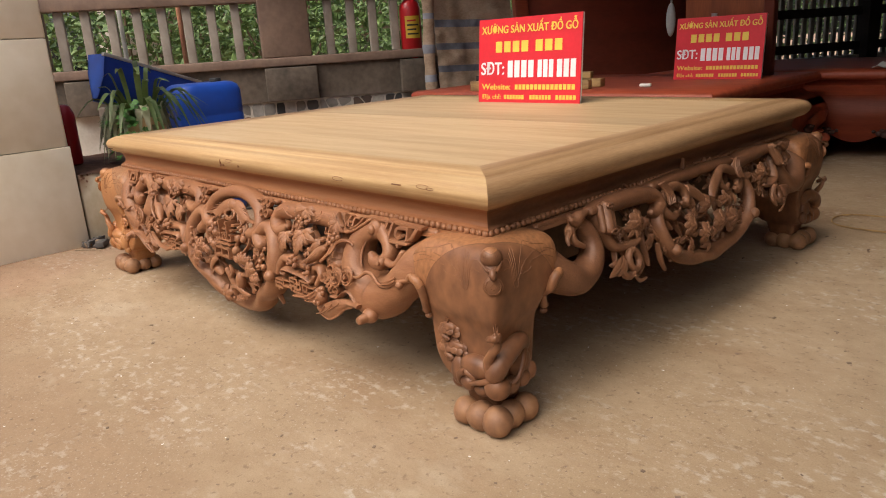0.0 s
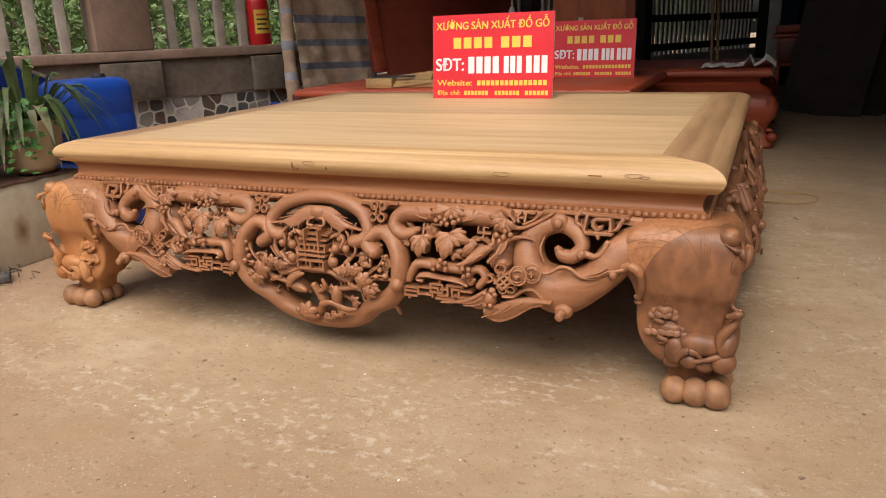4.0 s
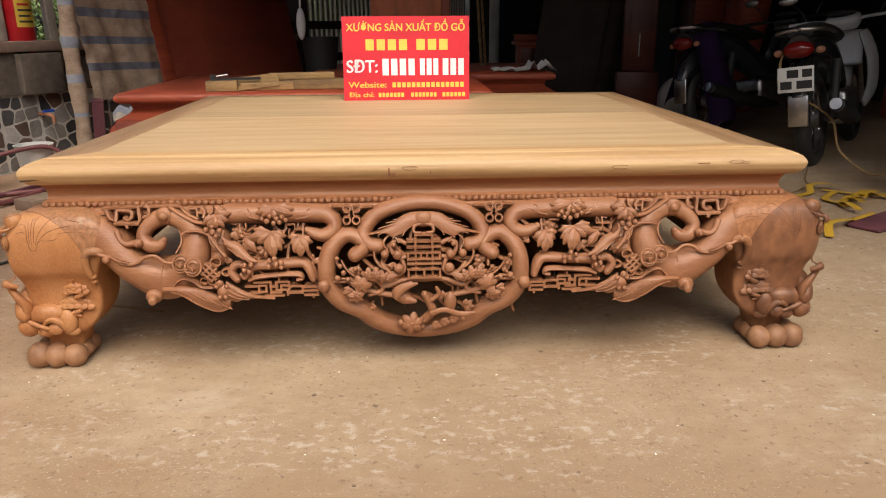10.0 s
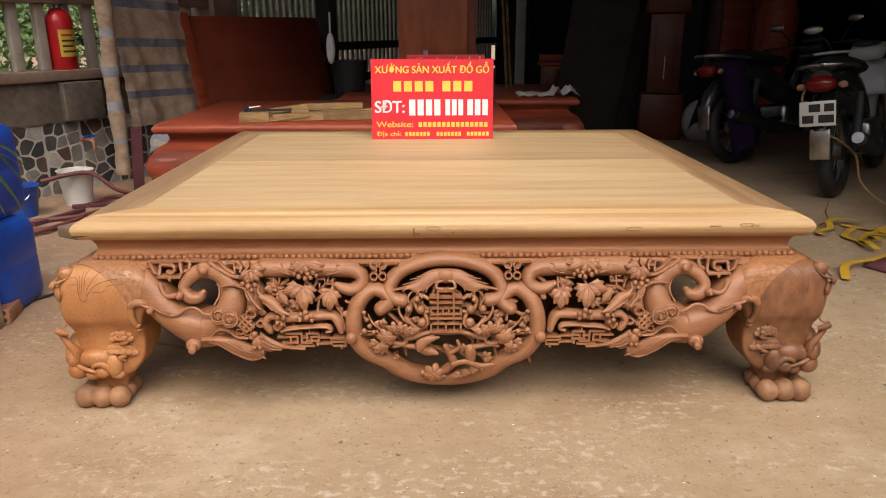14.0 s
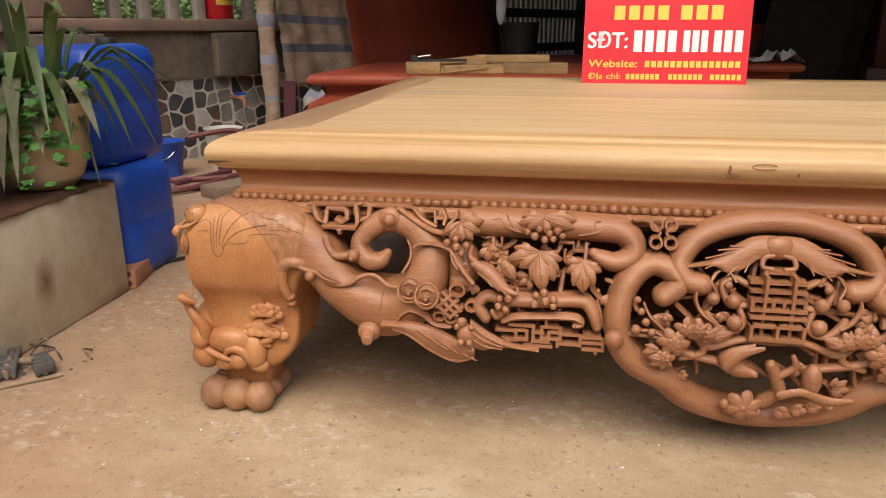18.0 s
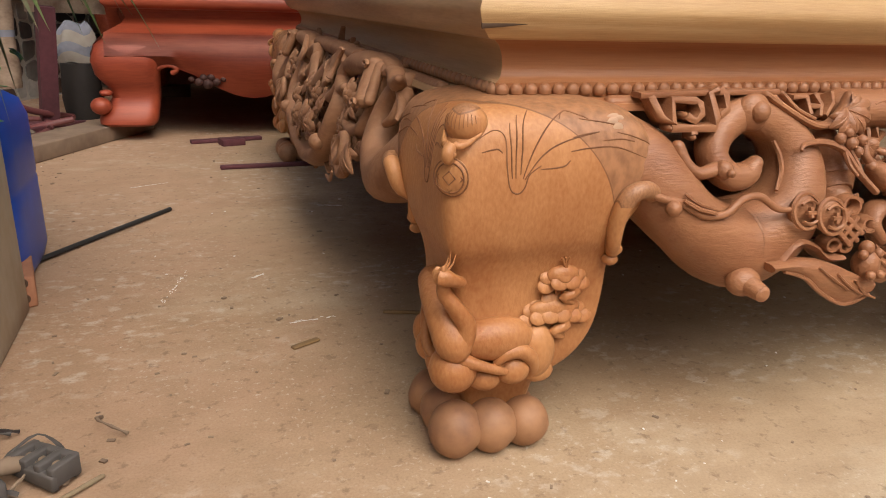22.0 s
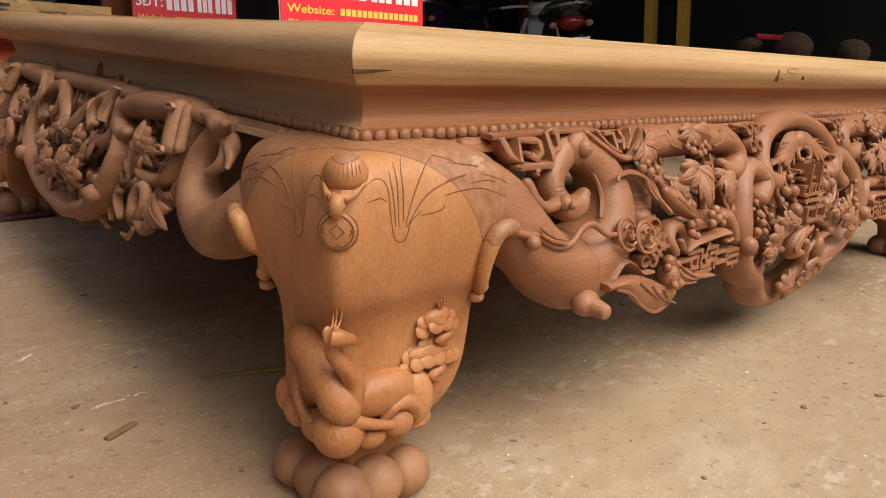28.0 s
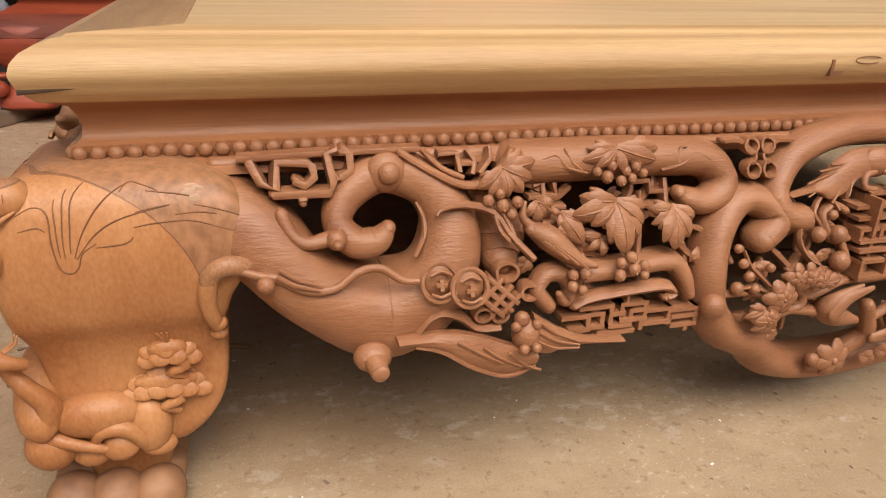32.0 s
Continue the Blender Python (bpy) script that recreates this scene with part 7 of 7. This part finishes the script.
for a, r, up, dn, w in ((0.1, 0.30, 0.17, 0.10, 0.014), (0.35, 0.27, 0.15, 0.2, 0.015), (0.55, 0.31, 0.12, 0.17, 0.013), (-0.15, 0.24, 0.14, 0.22, 0.016), (0.75, 0.26, 0.17, 0.25, 0.014)):
    blade((0.05 * math.cos(a), 0.05 * math.sin(a), 0.19), a, r, up, dn, w, M_greenblade)
part("stem", tube(B(), [(-0.12, -0.06, 0.25), (0.1, -0.03, 0.235)], 0.011, 8), M_dryblade, pot)
bm = B()
for i in range(400):
    a = q.uniform(-2.9, -0.5) if i % 4 else q.uniform(0, 6.28)
    r = q.uniform(0.08, 0.19)
    c = Vector((r * math.cos(a), r * math.sin(a), 0.26 - max(0, r - 0.1) * q.uniform(0.2, 3.0) + q.uniform(-0.03, 0.035)))
    tip, spin = q.uniform(0.2, 1.1), q.uniform(0, 2)
    for k in range(3):
        b = k * 2.1 + spin
        m = Matrix.Translation(c) @ Matrix.Rotation(a, 4, "Z") @ Matrix.Rotation(tip + q.uniform(-0.2, 0.2), 4, "Y") @ Matrix.Rotation(b, 4, "Z")
        s = q.uniform(0.007, 0.0115)
        bm.faces.new([bm.verts.new(m @ Vector(v)) for v in ((0, 0, 0), (s, 0.6 * s, 0.001), (0.9 * s, 1.4 * s, 0), (0, 1.1 * s, 0.001), (-0.9 * s, 1.4 * s, 0), (-s, 0.6 * s, 0.001))])
tagged(part("clover", bm, M_clover, pot, "bright green trailing clover", smooth=False), kind="stuff")

# ---- small things on the floor ----
brick = thing("hollow_brick", "red hollow clay brick lying by the planter", "brick", (-1.581, 0.605, 0.0), 12)
part("body", box(B(), -0.032, 0.032, -0.045, 0.1, 0.0, 0.055, bevel=0.004), M_brick, brick)
for dx in (-0.014, 0.014):
    for dz in (0.017, 0.045):
        part("hole", tube(B(), [(dx, -0.047, dz), (dx, -0.03, dz)], 0.0085, 10), M_soil, brick)
tagged(part("iron_rod", tube(B(), spline([(-1.60, 0.76, 0.008), (-1.48, 0.93, 0.008), (-1.346, 1.12, 0.006)], 4), 0.0052, 8), M_black), "thin dark iron rod lying on the concrete", "rod")
for x0, y0, x1, y1, w in ((-1.213, 1.568, -0.90, 1.58, 0.014), (-0.985, 0.40, -0.80, 0.34, 0.006), (-1.151, 0.301, -1.107, 0.323, 0.006), (-1.3, 2.0, -1.05, 2.05, 0.016), (-1.2, 1.95, -1.12, 1.97, 0.03), (-0.2, 0.62, 0.45, 0.5, 0.005)):
    ln, an = math.hypot(x1 - x0, y1 - y0), math.degrees(math.atan2(y1 - y0, x1 - x0))
    plank_at("wood_stick", (x0 + x1) / 2, (y0 + y1) / 2, 0.0, ln, w * 2, w * 0.8, an, M_maroon if w != 0.006 else M_plank, "thin wooden stick lying on the concrete floor", "stick")
deb = thing("charred_debris", "burnt grey metal pedals and string beside the pillar", "debris", (-1.52, 0.11, 0))
for cx, cy, an, ln in ((0.0, -0.06, -58, 0.058), (0.074, -0.05, -40, 0.034)):
    m = pose(cx, cy, 0.0, 0, 0, an)
    for dy in (-0.014, 0.0, 0.014):
        b = B()
        box(b, -ln, ln, dy - 0.005, dy + 0.005, 0.004, 0.028 + 0.3 * dy, m, bevel=0.003)
        for v in b.verts:
            v.co += Vector((noise.noise(v.co * 30), noise.noise(v.co * 31 + Vector((5, 0, 0))), 0.5 * noise.noise(v.co * 33))) * 0.008
        part("scrap", b, (M_roof, M_greywood)[dy == 0.0], deb)
    for k in (-0.85, -0.3, 0.3, 0.85):
        part("scrap", box(B(), k * ln - 0.005, k * ln + 0.005, -0.018, 0.018, 0.008, 0.032, m, bevel=0.002), M_roof, deb)
part("spindle", tube(B(), [(0.015, -0.058, 0.022), (0.04, -0.05, 0.024), (0.066, -0.046, 0.022)], [0.006, 0.010, 0.006], 10), M_greywood, deb)
for i in range(9):
    x, y = -1.52 + q.uniform(-0.1, 0.12), 0.1 + q.uniform(-0.09, 0.1)
    a = q.uniform(0, 6.28)
    part("scrap", tube(B(), spline([(x + 1.52, y - 0.11, 0.006), (x + 1.52 + 0.03 * math.cos(a), y - 0.11 + 0.03 * math.sin(a), 0.012 + 0.012 * q.random()), (x + 1.52 + 0.06 * math.cos(a + 0.6), y - 0.11 + 0.06 * math.sin(a + 0.6), 0.008)], 4), [q.uniform(0.001, 0.0032) for _ in range(9)], 5), (M_slat, M_roof, M_greywood)[i % 3], deb, smooth=False)
plank_at("straw", -1.44, 0.0, 0.002, 0.14, 0.006, 0.004, 40, M_dryblade, "dry pale straw lying on the concrete floor", "straw")
wire = tagged(part("wire_coil", tube(B(), [(1.13 + 0.17 * math.cos(a), 2.12 + 0.13 * math.sin(a), 0.004 + 0.003 * math.sin(3 * a)) for a in np.linspace(0.4, 6.6, 40)], 0.0035, 6), M_plank), "loose loop of thin cable lying on the floor", "cable")
for pts in ([(1.9, 1.72, 0.005), (2.1, 1.9, 0.005), (2.2, 2.1, 0.005), (2.35, 2.35, 0.005)],):
    tagged(part("cable", tube(B(), spline(pts, 8), 0.004, 6), M_plank), "thin dusty cable trailing across the floor", "cable")
bm = B()
for i in range(1100):
    x, y = q.uniform(-1.9, 2.4), q.uniform(-1.2, 1.9)
    s = q.uniform(0.0008, 0.0028) if i % 9 else q.uniform(0.003, 0.0055)
    box(bm, -s * q.uniform(0.6, 2.2), s, -s * 0.7, s * 0.7, 0, s * 0.5, pose(x, y, 0.0004, 0, 0, q.uniform(0, 360)))
tagged(part("wood_chips", bm, M_greywood, smooth=False), "scattered wood chips and grit on the floor", "chips", kind="stuff")
bm = B()
for i in range(260):
    x, y = q.uniform(-1.9, 2.4), q.uniform(-1.2, 1.7)
    s = q.uniform(0.0007, 0.0022)
    box(bm, -s * 1.6, s, -s * 0.7, s * 0.7, 0, s * 0.4, pose(x, y, 0.0004, 0, 0, q.uniform(0, 360)))
for x0, y0, x1, y1 in ((-1.304, 0.684, -1.345, 0.528), (-0.987, 1.099, -0.927, 1.083), (-1.455, 1.377, -1.363, 1.417), (-1.187, 0.615, -1.165, 0.634), (-1.139, 0.398, -1.067, 0.405)):
    for i in range(34):
        f = q.random()
        s = q.uniform(0.0005, 0.0014)
        box(bm, -s * 2.2, s * 2.2, -s * 0.5, s * 0.5, 0, 0.0004, pose(x0 + (x1 - x0) * f + q.gauss(0, 0.002), y0 + (y1 - y0) * f + q.gauss(0, 0.002), 0.0003, 0, 0, math.degrees(math.atan2(y1 - y0, x1 - x0)) + q.gauss(0, 12)))
tagged(part("pale_chips", bm, M_paper, smooth=False), "pale shavings and plaster crumbs on the floor", "chips", kind="stuff")

# ---- right side: straps, box, cloth, bench ----
for i in range(12):
    x, y, a = (2.14 + q.uniform(-0.16, 0.35), 1.3 + q.uniform(-0.12, 0.2), q.uniform(0, 6.28)) if i < 8 else (2.25 + q.uniform(-0.25, 0.2), 1.85 + q.uniform(-0.15, 0.15), q.uniform(0, 6.28))
    pts, p = [], Vector((x, y, 0.006))
    for k in range(6):
        a += q.uniform(-0.9, 0.9)
        p = p + Vector((math.cos(a) * 0.09, math.sin(a) * 0.09, 0))
        pts.append((p.x, p.y, 0.008 + q.random() * 0.035))
    tagged(part("packing_strap", tube(B(), spline(pts, 4), 0.017, 6, 0.12, (0, 0, 1)), M_strap), "discarded yellow packing strap curled on the floor", "strap")
tagged(part("floor_cloth", box(B(), -0.16, 0.2, -0.07, 0.07, 0, 0.02, pose(2.02, 1.15, 0.001, 0, 0, 32), bevel=0.008), M_maroon), "dark maroon cloth lying flat on the floor", "cloth")
gb = thing("carton", "green and white printed carton standing on the floor", "box", (2.60, 1.60, 0), 20)
part("body", box(B(), -0.13, 0.13, -0.16, 0.16, 0, 0.26, bevel=0.004), M_greenbox, gb)
part("panel", box(B(), -0.135, -0.1305, -0.15, 0.15, 0.03, 0.13), M_whiteplastic, gb, smooth=False)
for i, (x, y) in enumerate(((3.02, 2.25), (3.1, 2.05))):
    tagged(part("timber_prop", box(B(), -0.05, 0.05, -0.03, 0.03, 0, 2.2, pose(x, y, 0, -7, 5, 15)), M_strap), "yellow painted timber prop leaning upright", "timber")
bench = thing("covered_bench", "work bench draped with a dusty maroon cover", "bench", (3.3, 1.1, 0), 12)
part("body", box(B(), -0.35, 0.5, -0.8, 0.75, 0.0, 0.52, bevel=0.01), M_dark, bench)
bm = B()
n = 18
V = [[bm.verts.new((-0.4 + 0.95 * i / n, -0.85 + 1.65 * j / n, 0.53 + 0.03 * noise.noise((i * 0.5, j * 0.5, 2.0)) - (0.28 if i in (0, n) or j in (0, n) else 0))) for i in range(n + 1)] for j in range(n + 1)]
for a, b in zip(V, V[1:]):
    for i in range(n):
        bm.faces.new((a[i], a[i + 1], b[i + 1], b[i]))
part("cover", bm, M_maroon, bench)
for x, y, r in ((3.35, 1.5, 0.12), (3.5, 1.2, 0.1), (3.3, 1.75, 0.09)):
    tagged(part("dark_sack", ball(B(), (x, y, 0.54 + r * 0.7), (r * 1.3, r, r * 0.8)), M_soil), "dark filled sack heaped on the covered bench", "sack")
plank_at("red_strip", 3.2, 1.55, 0.66, 0.3, 0.03, 0.03, -20, M_extred, "bright red strip lying on the bundles", "strip")

# ---- motorcycles ----
def wheel(parent, x, r=0.28, w=0.045):
    wh = part("wheel", tube(B(), [(x + r * math.cos(a) * 0.86, 0, r + r * 0.86 * math.sin(a)) for a in np.linspace(0, 2 * math.pi, 37)[:-1]], w, 10, 1.0, (0, 1, 0), True), M_black, parent)
    part("rim", tube(B(), [(x + r * 0.72 * math.cos(a), 0, r + r * 0.72 * math.sin(a)) for a in np.linspace(0, 2 * math.pi, 37)[:-1]], 0.014, 8, 1.6, (0, 1, 0), True), M_steel, wh)
    part("hub", tube(B(), [(x, -0.05, r), (x, 0.05, r)], 0.055, 16), M_steel, wh)
    for k in range(14):
        a = k * math.pi / 7
        part("spoke", tube(B(), [(x + 0.04 * math.cos(a), 0.02 * (-1) ** k, r + 0.04 * math.sin(a)), (x + r * 0.72 * math.cos(a + 0.2), 0, r + r * 0.72 * math.sin(a + 0.2))], 0.0022, 4), M_steel, wh)
    return wh


def bike(x, y, rz, lean, body, shield, label, plate):
    t = thing("motorcycle", label, "motorcycle", (x, y, 0), rz, "parked motorcycles")
    t.matrix_world = pose(x, y, 0, 0, 0, rz) @ pose(0, 0, 0, -lean, 0, 0)
    wheel(t, 0.0)
    wheel(t, 1.22)
    part("rear_fender", tube(B(), spline([(-0.31, 0, 0.42), (-0.24, 0, 0.53), (-0.1, 0, 0.62), (0.1, 0, 0.62)], 4), [0.05, 0.055, 0.06, 0.065, 0.07, 0.075, 0.08, 0.08, 0.08, 0.08, 0.08, 0.08, 0.08], 10, 0.9), M_bikedark, t)
    part("mud_flap", box(B(), -0.34, -0.32, -0.055, 0.055, 0.27, 0.45, bevel=0.008), M_steel, t)
    part("tail", tube(B(), spline([(-0.3, 0, 0.72), (-0.1, 0, 0.72), (0.2, 0, 0.66), (0.5, 0, 0.52), (0.7, 0, 0.42)], 5), [0.06 + 0.05 * math.sin(math.pi * i / 20) for i in range(21)], 12), body, t)
    part("tail_light", ball(B(), (-0.31, 0, 0.70), (0.05, 0.085, 0.05), u=12, v=8), M_glass, t)
    for s in (-1, 1):
        part("indicator", ball(B(), (-0.29, s * 0.11, 0.69), (0.02, 0.026, 0.02)), M_brick, t)
        part("shock", tube(B(), [(0.02, s * 0.11, 0.27), (0.1, s * 0.12, 0.62)], 0.028, 10), M_black, t)
        part("swing_arm", tube(B(), [(0.0, s * 0.09, 0.28), (0.5, s * 0.08, 0.32)], 0.022, 8), M_bikedark, t)
        part("fork", tube(B(), [(1.22, s * 0.08, 0.28), (1.0, s * 0.08, 0.8)], 0.022, 8), M_steel, t)
        part("handlebar", tube(B(), spline([(0.95, 0, 0.93), (0.93, s * 0.15, 0.97), (0.88, s * 0.34, 0.97)], 4), 0.015, 8), shield, t)
        part("grip", tube(B(), [(0.885, s * 0.33, 0.97), (0.86, s * 0.42, 0.965)], 0.018, 8), M_black, t)
        part("mirror_stem", tube(B(), spline([(0.93, s * 0.22, 0.97), (0.95, s * 0.26, 1.08), (0.93, s * 0.32, 1.16)], 4), 0.006, 6), M_black, t)
        part("mirror", ball(B(), (0.92, s * 0.34, 1.19), (0.015, 0.065, 0.04), u=12, v=8), M_steel, t)
        part("leg_shield", tube(B(), spline([(0.98, s * 0.12, 0.86), (1.0, s * 0.17, 0.65), (0.88, s * 0.19, 0.42), (0.75, s * 0.16, 0.3)], 4), [0.05, 0.065, 0.07, 0.075, 0.08, 0.08, 0.08, 0.075, 0.07, 0.06, 0.05, 0.04, 0.03], 10, 0.3, (0.3, 1, 0)), shield, t)
    part("seat", tube(B(), spline([(-0.26, 0, 0.79), (0.0, 0, 0.8), (0.3, 0, 0.77), (0.55, 0, 0.74)], 4), [0.07, 0.09, 0.1, 0.11, 0.12, 0.12, 0.12, 0.12, 0.12, 0.11, 0.1, 0.08, 0.05], 12, 0.42, (0, 0, 1)), M_black, t)
    part("grab_rail", tube(B(), spline([(0.0, 0.13, 0.78), (-0.28, 0.12, 0.8), (-0.36, 0, 0.81), (-0.28, -0.12, 0.8), (0.0, -0.13, 0.78)], 5), 0.011, 8), M_steel, t)
    part("headset", box(B(), -0.1, 0.1, -0.11, 0.11, -0.06, 0.06, pose(0.95, 0, 0.95, 0, -20, 0), bevel=0.04), shield, t)
    part("front_cowl", box(B(), -0.03, 0.03, -0.12, 0.12, -0.16, 0.16, pose(0.99, 0, 0.72, 0, 18, 0), bevel=0.025), shield, t)
    part("dash", ball(B(), (0.91, 0, 1.02), (0.07, 0.09, 0.03), u=12, v=7), M_black, t)
    part("front_fender", tube(B(), spline([(1.5, 0, 0.5), (1.3, 0, 0.61), (1.08, 0, 0.55), (0.96, 0, 0.36)], 4), 0.06, 10, 0.8), shield, t)
    part("engine", box(B(), 0.42, 0.78, -0.12, 0.12, 0.2, 0.42, bevel=0.03), M_steel, t)
    part("exhaust", tube(B(), spline([(0.6, -0.14, 0.22), (0.3, -0.17, 0.25), (0.0, -0.18, 0.31), (-0.22, -0.18, 0.37)], 4), [0.02, 0.025, 0.03, 0.04, 0.046, 0.05, 0.05, 0.05, 0.05, 0.05, 0.05, 0.048, 0.04], 12), M_black, t)
    part("exhaust_tip", tube(B(), [(-0.215, -0.18, 0.37), (-0.26, -0.18, 0.383)], 0.033, 14), M_steel, t)
    for o in t.children_recursive:
        for v in o.data.vertices:
            if v.co.x > 0.7 and v.co.z > 0.5:
                v.co.z = 0.5 + (v.co.z - 0.5) * 0.78
    if plate:
        p = part("number_plate", box(B(), -0.385, -0.38, -0.095, 0.095, 0.47, 0.61, bevel=0.003), M_whiteplastic, t)
        for z, spans in ((0.572, ((-0.06, 0.05), (0.015, 0.06))), (0.51, ((-0.045, 0.08), (0.05, 0.06)))):
            for y0, wd in spans:
                part("character_bar", box(B(), -0.3868, -0.385, y0 - wd / 2, y0 + wd / 2, z - 0.022, z + 0.022), M_black, p, smooth=False)
    return t


bike(2.46, 2.50, 49, 8, M_bikedark, M_bikewhite, "parked black and white motorcycle with number plate", True)
bike(2.30, 3.65, 28, 7, M_bikedark, M_bikedark, "dark motorcycle parked in shadow with cloth over seat", False)
cloth("seat_cloth", 10, 14, lambda u, v: tuple(pose(2.30, 3.65, 0, 0, 0, 28) @ Vector((-0.28 + 0.3 * u, (0.24 - 0.46 * v) + 0.02 * math.sin(u * 7), 0.86 - abs(v - 0.45) * 1.3 - 0.12 * max(0, 0.4 - u) + 0.02 * math.sin(v * 11 + u * 5)))), M_purple, label="purple cloth draped over a motorcycle seat", cat="cloth")
tagged(part("plug_cable", tube(B(), spline([(2.2, 2.46, 0.72), (2.1, 2.35, 0.6), (2.2, 2.3, 0.45), (2.45, 2.35, 0.3), (2.5, 2.3, 0.12), (2.62, 2.15, 0.01), (2.9, 2.2, 0.01)], 6), 0.007, 6), M_plank), "dusty cable hung over the motorcycle tail", "cable")

# ---- workshop furniture in the dark ----
ck = thing("longcase_clock", "tall dark red longcase clock against the dark wall", "clock", (2.10, 4.96, 0), -14)
part("base", box(B(), -0.19, 0.19, -0.13, 0.13, 0.0, 0.42, bevel=0.012), M_darkred, ck)
part("trunk", box(B(), -0.145, 0.145, -0.1, 0.1, 0.42, 1.12, bevel=0.01), M_darkred, ck)
part("trunk_door", box(B(), -0.09, 0.09, -0.112, -0.1, 0.48, 1.05, bevel=0.004), M_darkred, ck)
part("pendulum", tube(B(), [(0.0, -0.116, 0.55), (0.0, -0.116, 0.75)], 0.006, 6), M_steel, ck)
part("hood", box(B(), -0.19, 0.19, -0.13, 0.13, 1.12, 1.68, bevel=0.02), M_darkred, ck)
part("crown", box(B(), -0.23, 0.23, -0.16, 0.16, 1.68, 1.8, bevel=0.03), M_darkred, ck)
part("dial", tube(B(), [(0, -0.131, 1.34), (0, -0.137, 1.34)], 0.1, 24), M_bal, ck)
tagged(part("sack", ball(B(), (2.44, 4.83, 0.17), (0.17, 0.13, 0.2), u=16, v=10), M_sack), "white woven sack standing on the floor", "sack")
for i in range(3):
    plank_at("tall_board", 1.45 + 0.16 * i, 5.35 + 0.1 * i, 0, 0.62, 0.04, 1.5, -12, M_slat, "dark wooden board leaning in the workshop", "board", 8)
alt = thing("altar_cabinet", "small red carved altar cabinet on a stand", "cabinet", (1.25, 5.6, -0.0))
part("body", box(B(), -0.17, 0.17, -0.12, 0.12, 0.4, 0.64, bevel=0.01), M_red, alt)
part("top", box(B(), -0.21, 0.21, -0.15, 0.15, 0.64, 0.67, bevel=0.008), M_red, alt)
part("gallery", box(B(), -0.19, 0.19, 0.1, 0.13, 0.67, 0.74, bevel=0.01), M_red, alt)
for sx in (-1, 1):
    for sy in (-1, 1):
        part("leg", box(B(), sx * 0.15 - 0.018, sx * 0.15 + 0.018, sy * 0.1 - 0.018, sy * 0.1 + 0.018, 0, 0.4), M_red, alt, smooth=False)
for sx in (-1, 1):
    part("door", box(B(), sx * 0.08 - 0.07, sx * 0.08 + 0.07, -0.128, -0.12, 0.43, 0.61, bevel=0.004), M_darkred, alt)
bm = B()
n = 14
V = [[bm.verts.new((0.62 + 0.46 * i / n, 3.66 + 0.3 * j / n, 0.505 + 0.05 * abs(noise.noise((i * 0.6, j * 0.7, 5.0))) + (0.05 * math.sin(i * 0.9) ** 2 if i > 8 else 0))) for i in range(n + 1)] for j in range(n + 1)]
for a, b in zip(V, V[1:]):
    for i in range(n):
        bm.faces.new((a[i], a[i + 1], b[i + 1], b[i]))
tagged(part("plastic_sheet", bm, M_paper), "crumpled white plastic sheet on a red bed", "sheet")
for i, (x, y, a) in enumerate(((0.62, 4.6, 5), (0.66, 4.65, 8))):
    tagged(part("leaning_pole", tube(B(), [(x, y, 0.5), (x - 0.1, y + 0.25, 2.3)], 0.012, 8), M_plank), "thin wooden pole leaning in the workshop", "pole")
cab = thing("tall_vase", "tall dark red turned wooden vase in shadow", "vase", (3.25, 5.3, 0))
part("body", lathe(B(), [(0.1, 0), (0.13, 0.05), (0.11, 0.4), (0.18, 0.8), (0.2, 1.1), (0.12, 1.35), (0.15, 1.45), (0.13, 1.45)], seg=24), M_red, cab)
cab2 = thing("tall_vase", "tall dark red turned wooden vase in shadow", "vase", (4.4, 4.6, 0))
part("body", lathe(B(), [(0.1, 0), (0.13, 0.05), (0.11, 0.4), (0.18, 0.8), (0.2, 1.1), (0.12, 1.35), (0.15, 1.45), (0.13, 1.45)], seg=24), M_red, cab2)
wd = thing("wardrobe", "dark red wooden wardrobe standing in the workshop", "wardrobe", (3.1, 5.75, 0))
part("body", box(B(), -0.3, 0.35, -0.2, 0.2, 0, 1.9, bevel=0.01), M_darkred, wd)
part("door", box(B(), -0.27, 0.02, -0.215, -0.2, 0.1, 1.8, bevel=0.006), M_red, wd)
part("door", box(B(), 0.03, 0.32, -0.215, -0.2, 0.1, 1.8, bevel=0.006), M_red, wd)
tagged(part("curtain", box(B(), 0.98, 1.1, 7.2, 7.23, 0.0, 2.62, bevel=0.01), M_paper), "pale curtain hanging at the rear doorway", "curtain")
tagged(part("hanging_jeans", box(B(), 1.13, 1.3, 8.3, 8.4, 0.55, 1.7, bevel=0.02), M_bluecloth), "blue jeans hanging on the rear wall", "clothes")
pb = thing("hanging_bag", "white plastic bag hanging from the slatted screen", "bag", (-0.83, 4.05, 0.72))
part("body", ball(B(), (0, 0, 0.13), (0.036, 0.03, 0.12), u=10, v=8), M_paper, pb)
part("knot", tube(B(), [(0, 0, 0.25), (0.0, 0.02, 0.4)], 0.008, 6), M_paper, pb)
tagged(part("bucket", lathe(B(), [(0.12, 0), (0.15, 0.3), (0.14, 0.3), (0.11, 0.02)], (-0.72, 4.3, 0.45), 20), M_black), "black plastic bucket among stored timber", "bucket")
tagged(part("storage_block", box(B(), -0.95, -0.45, 4.15, 4.6, 0, 0.45), M_dark), "dark crate stored beside the slatted screen", "crate")
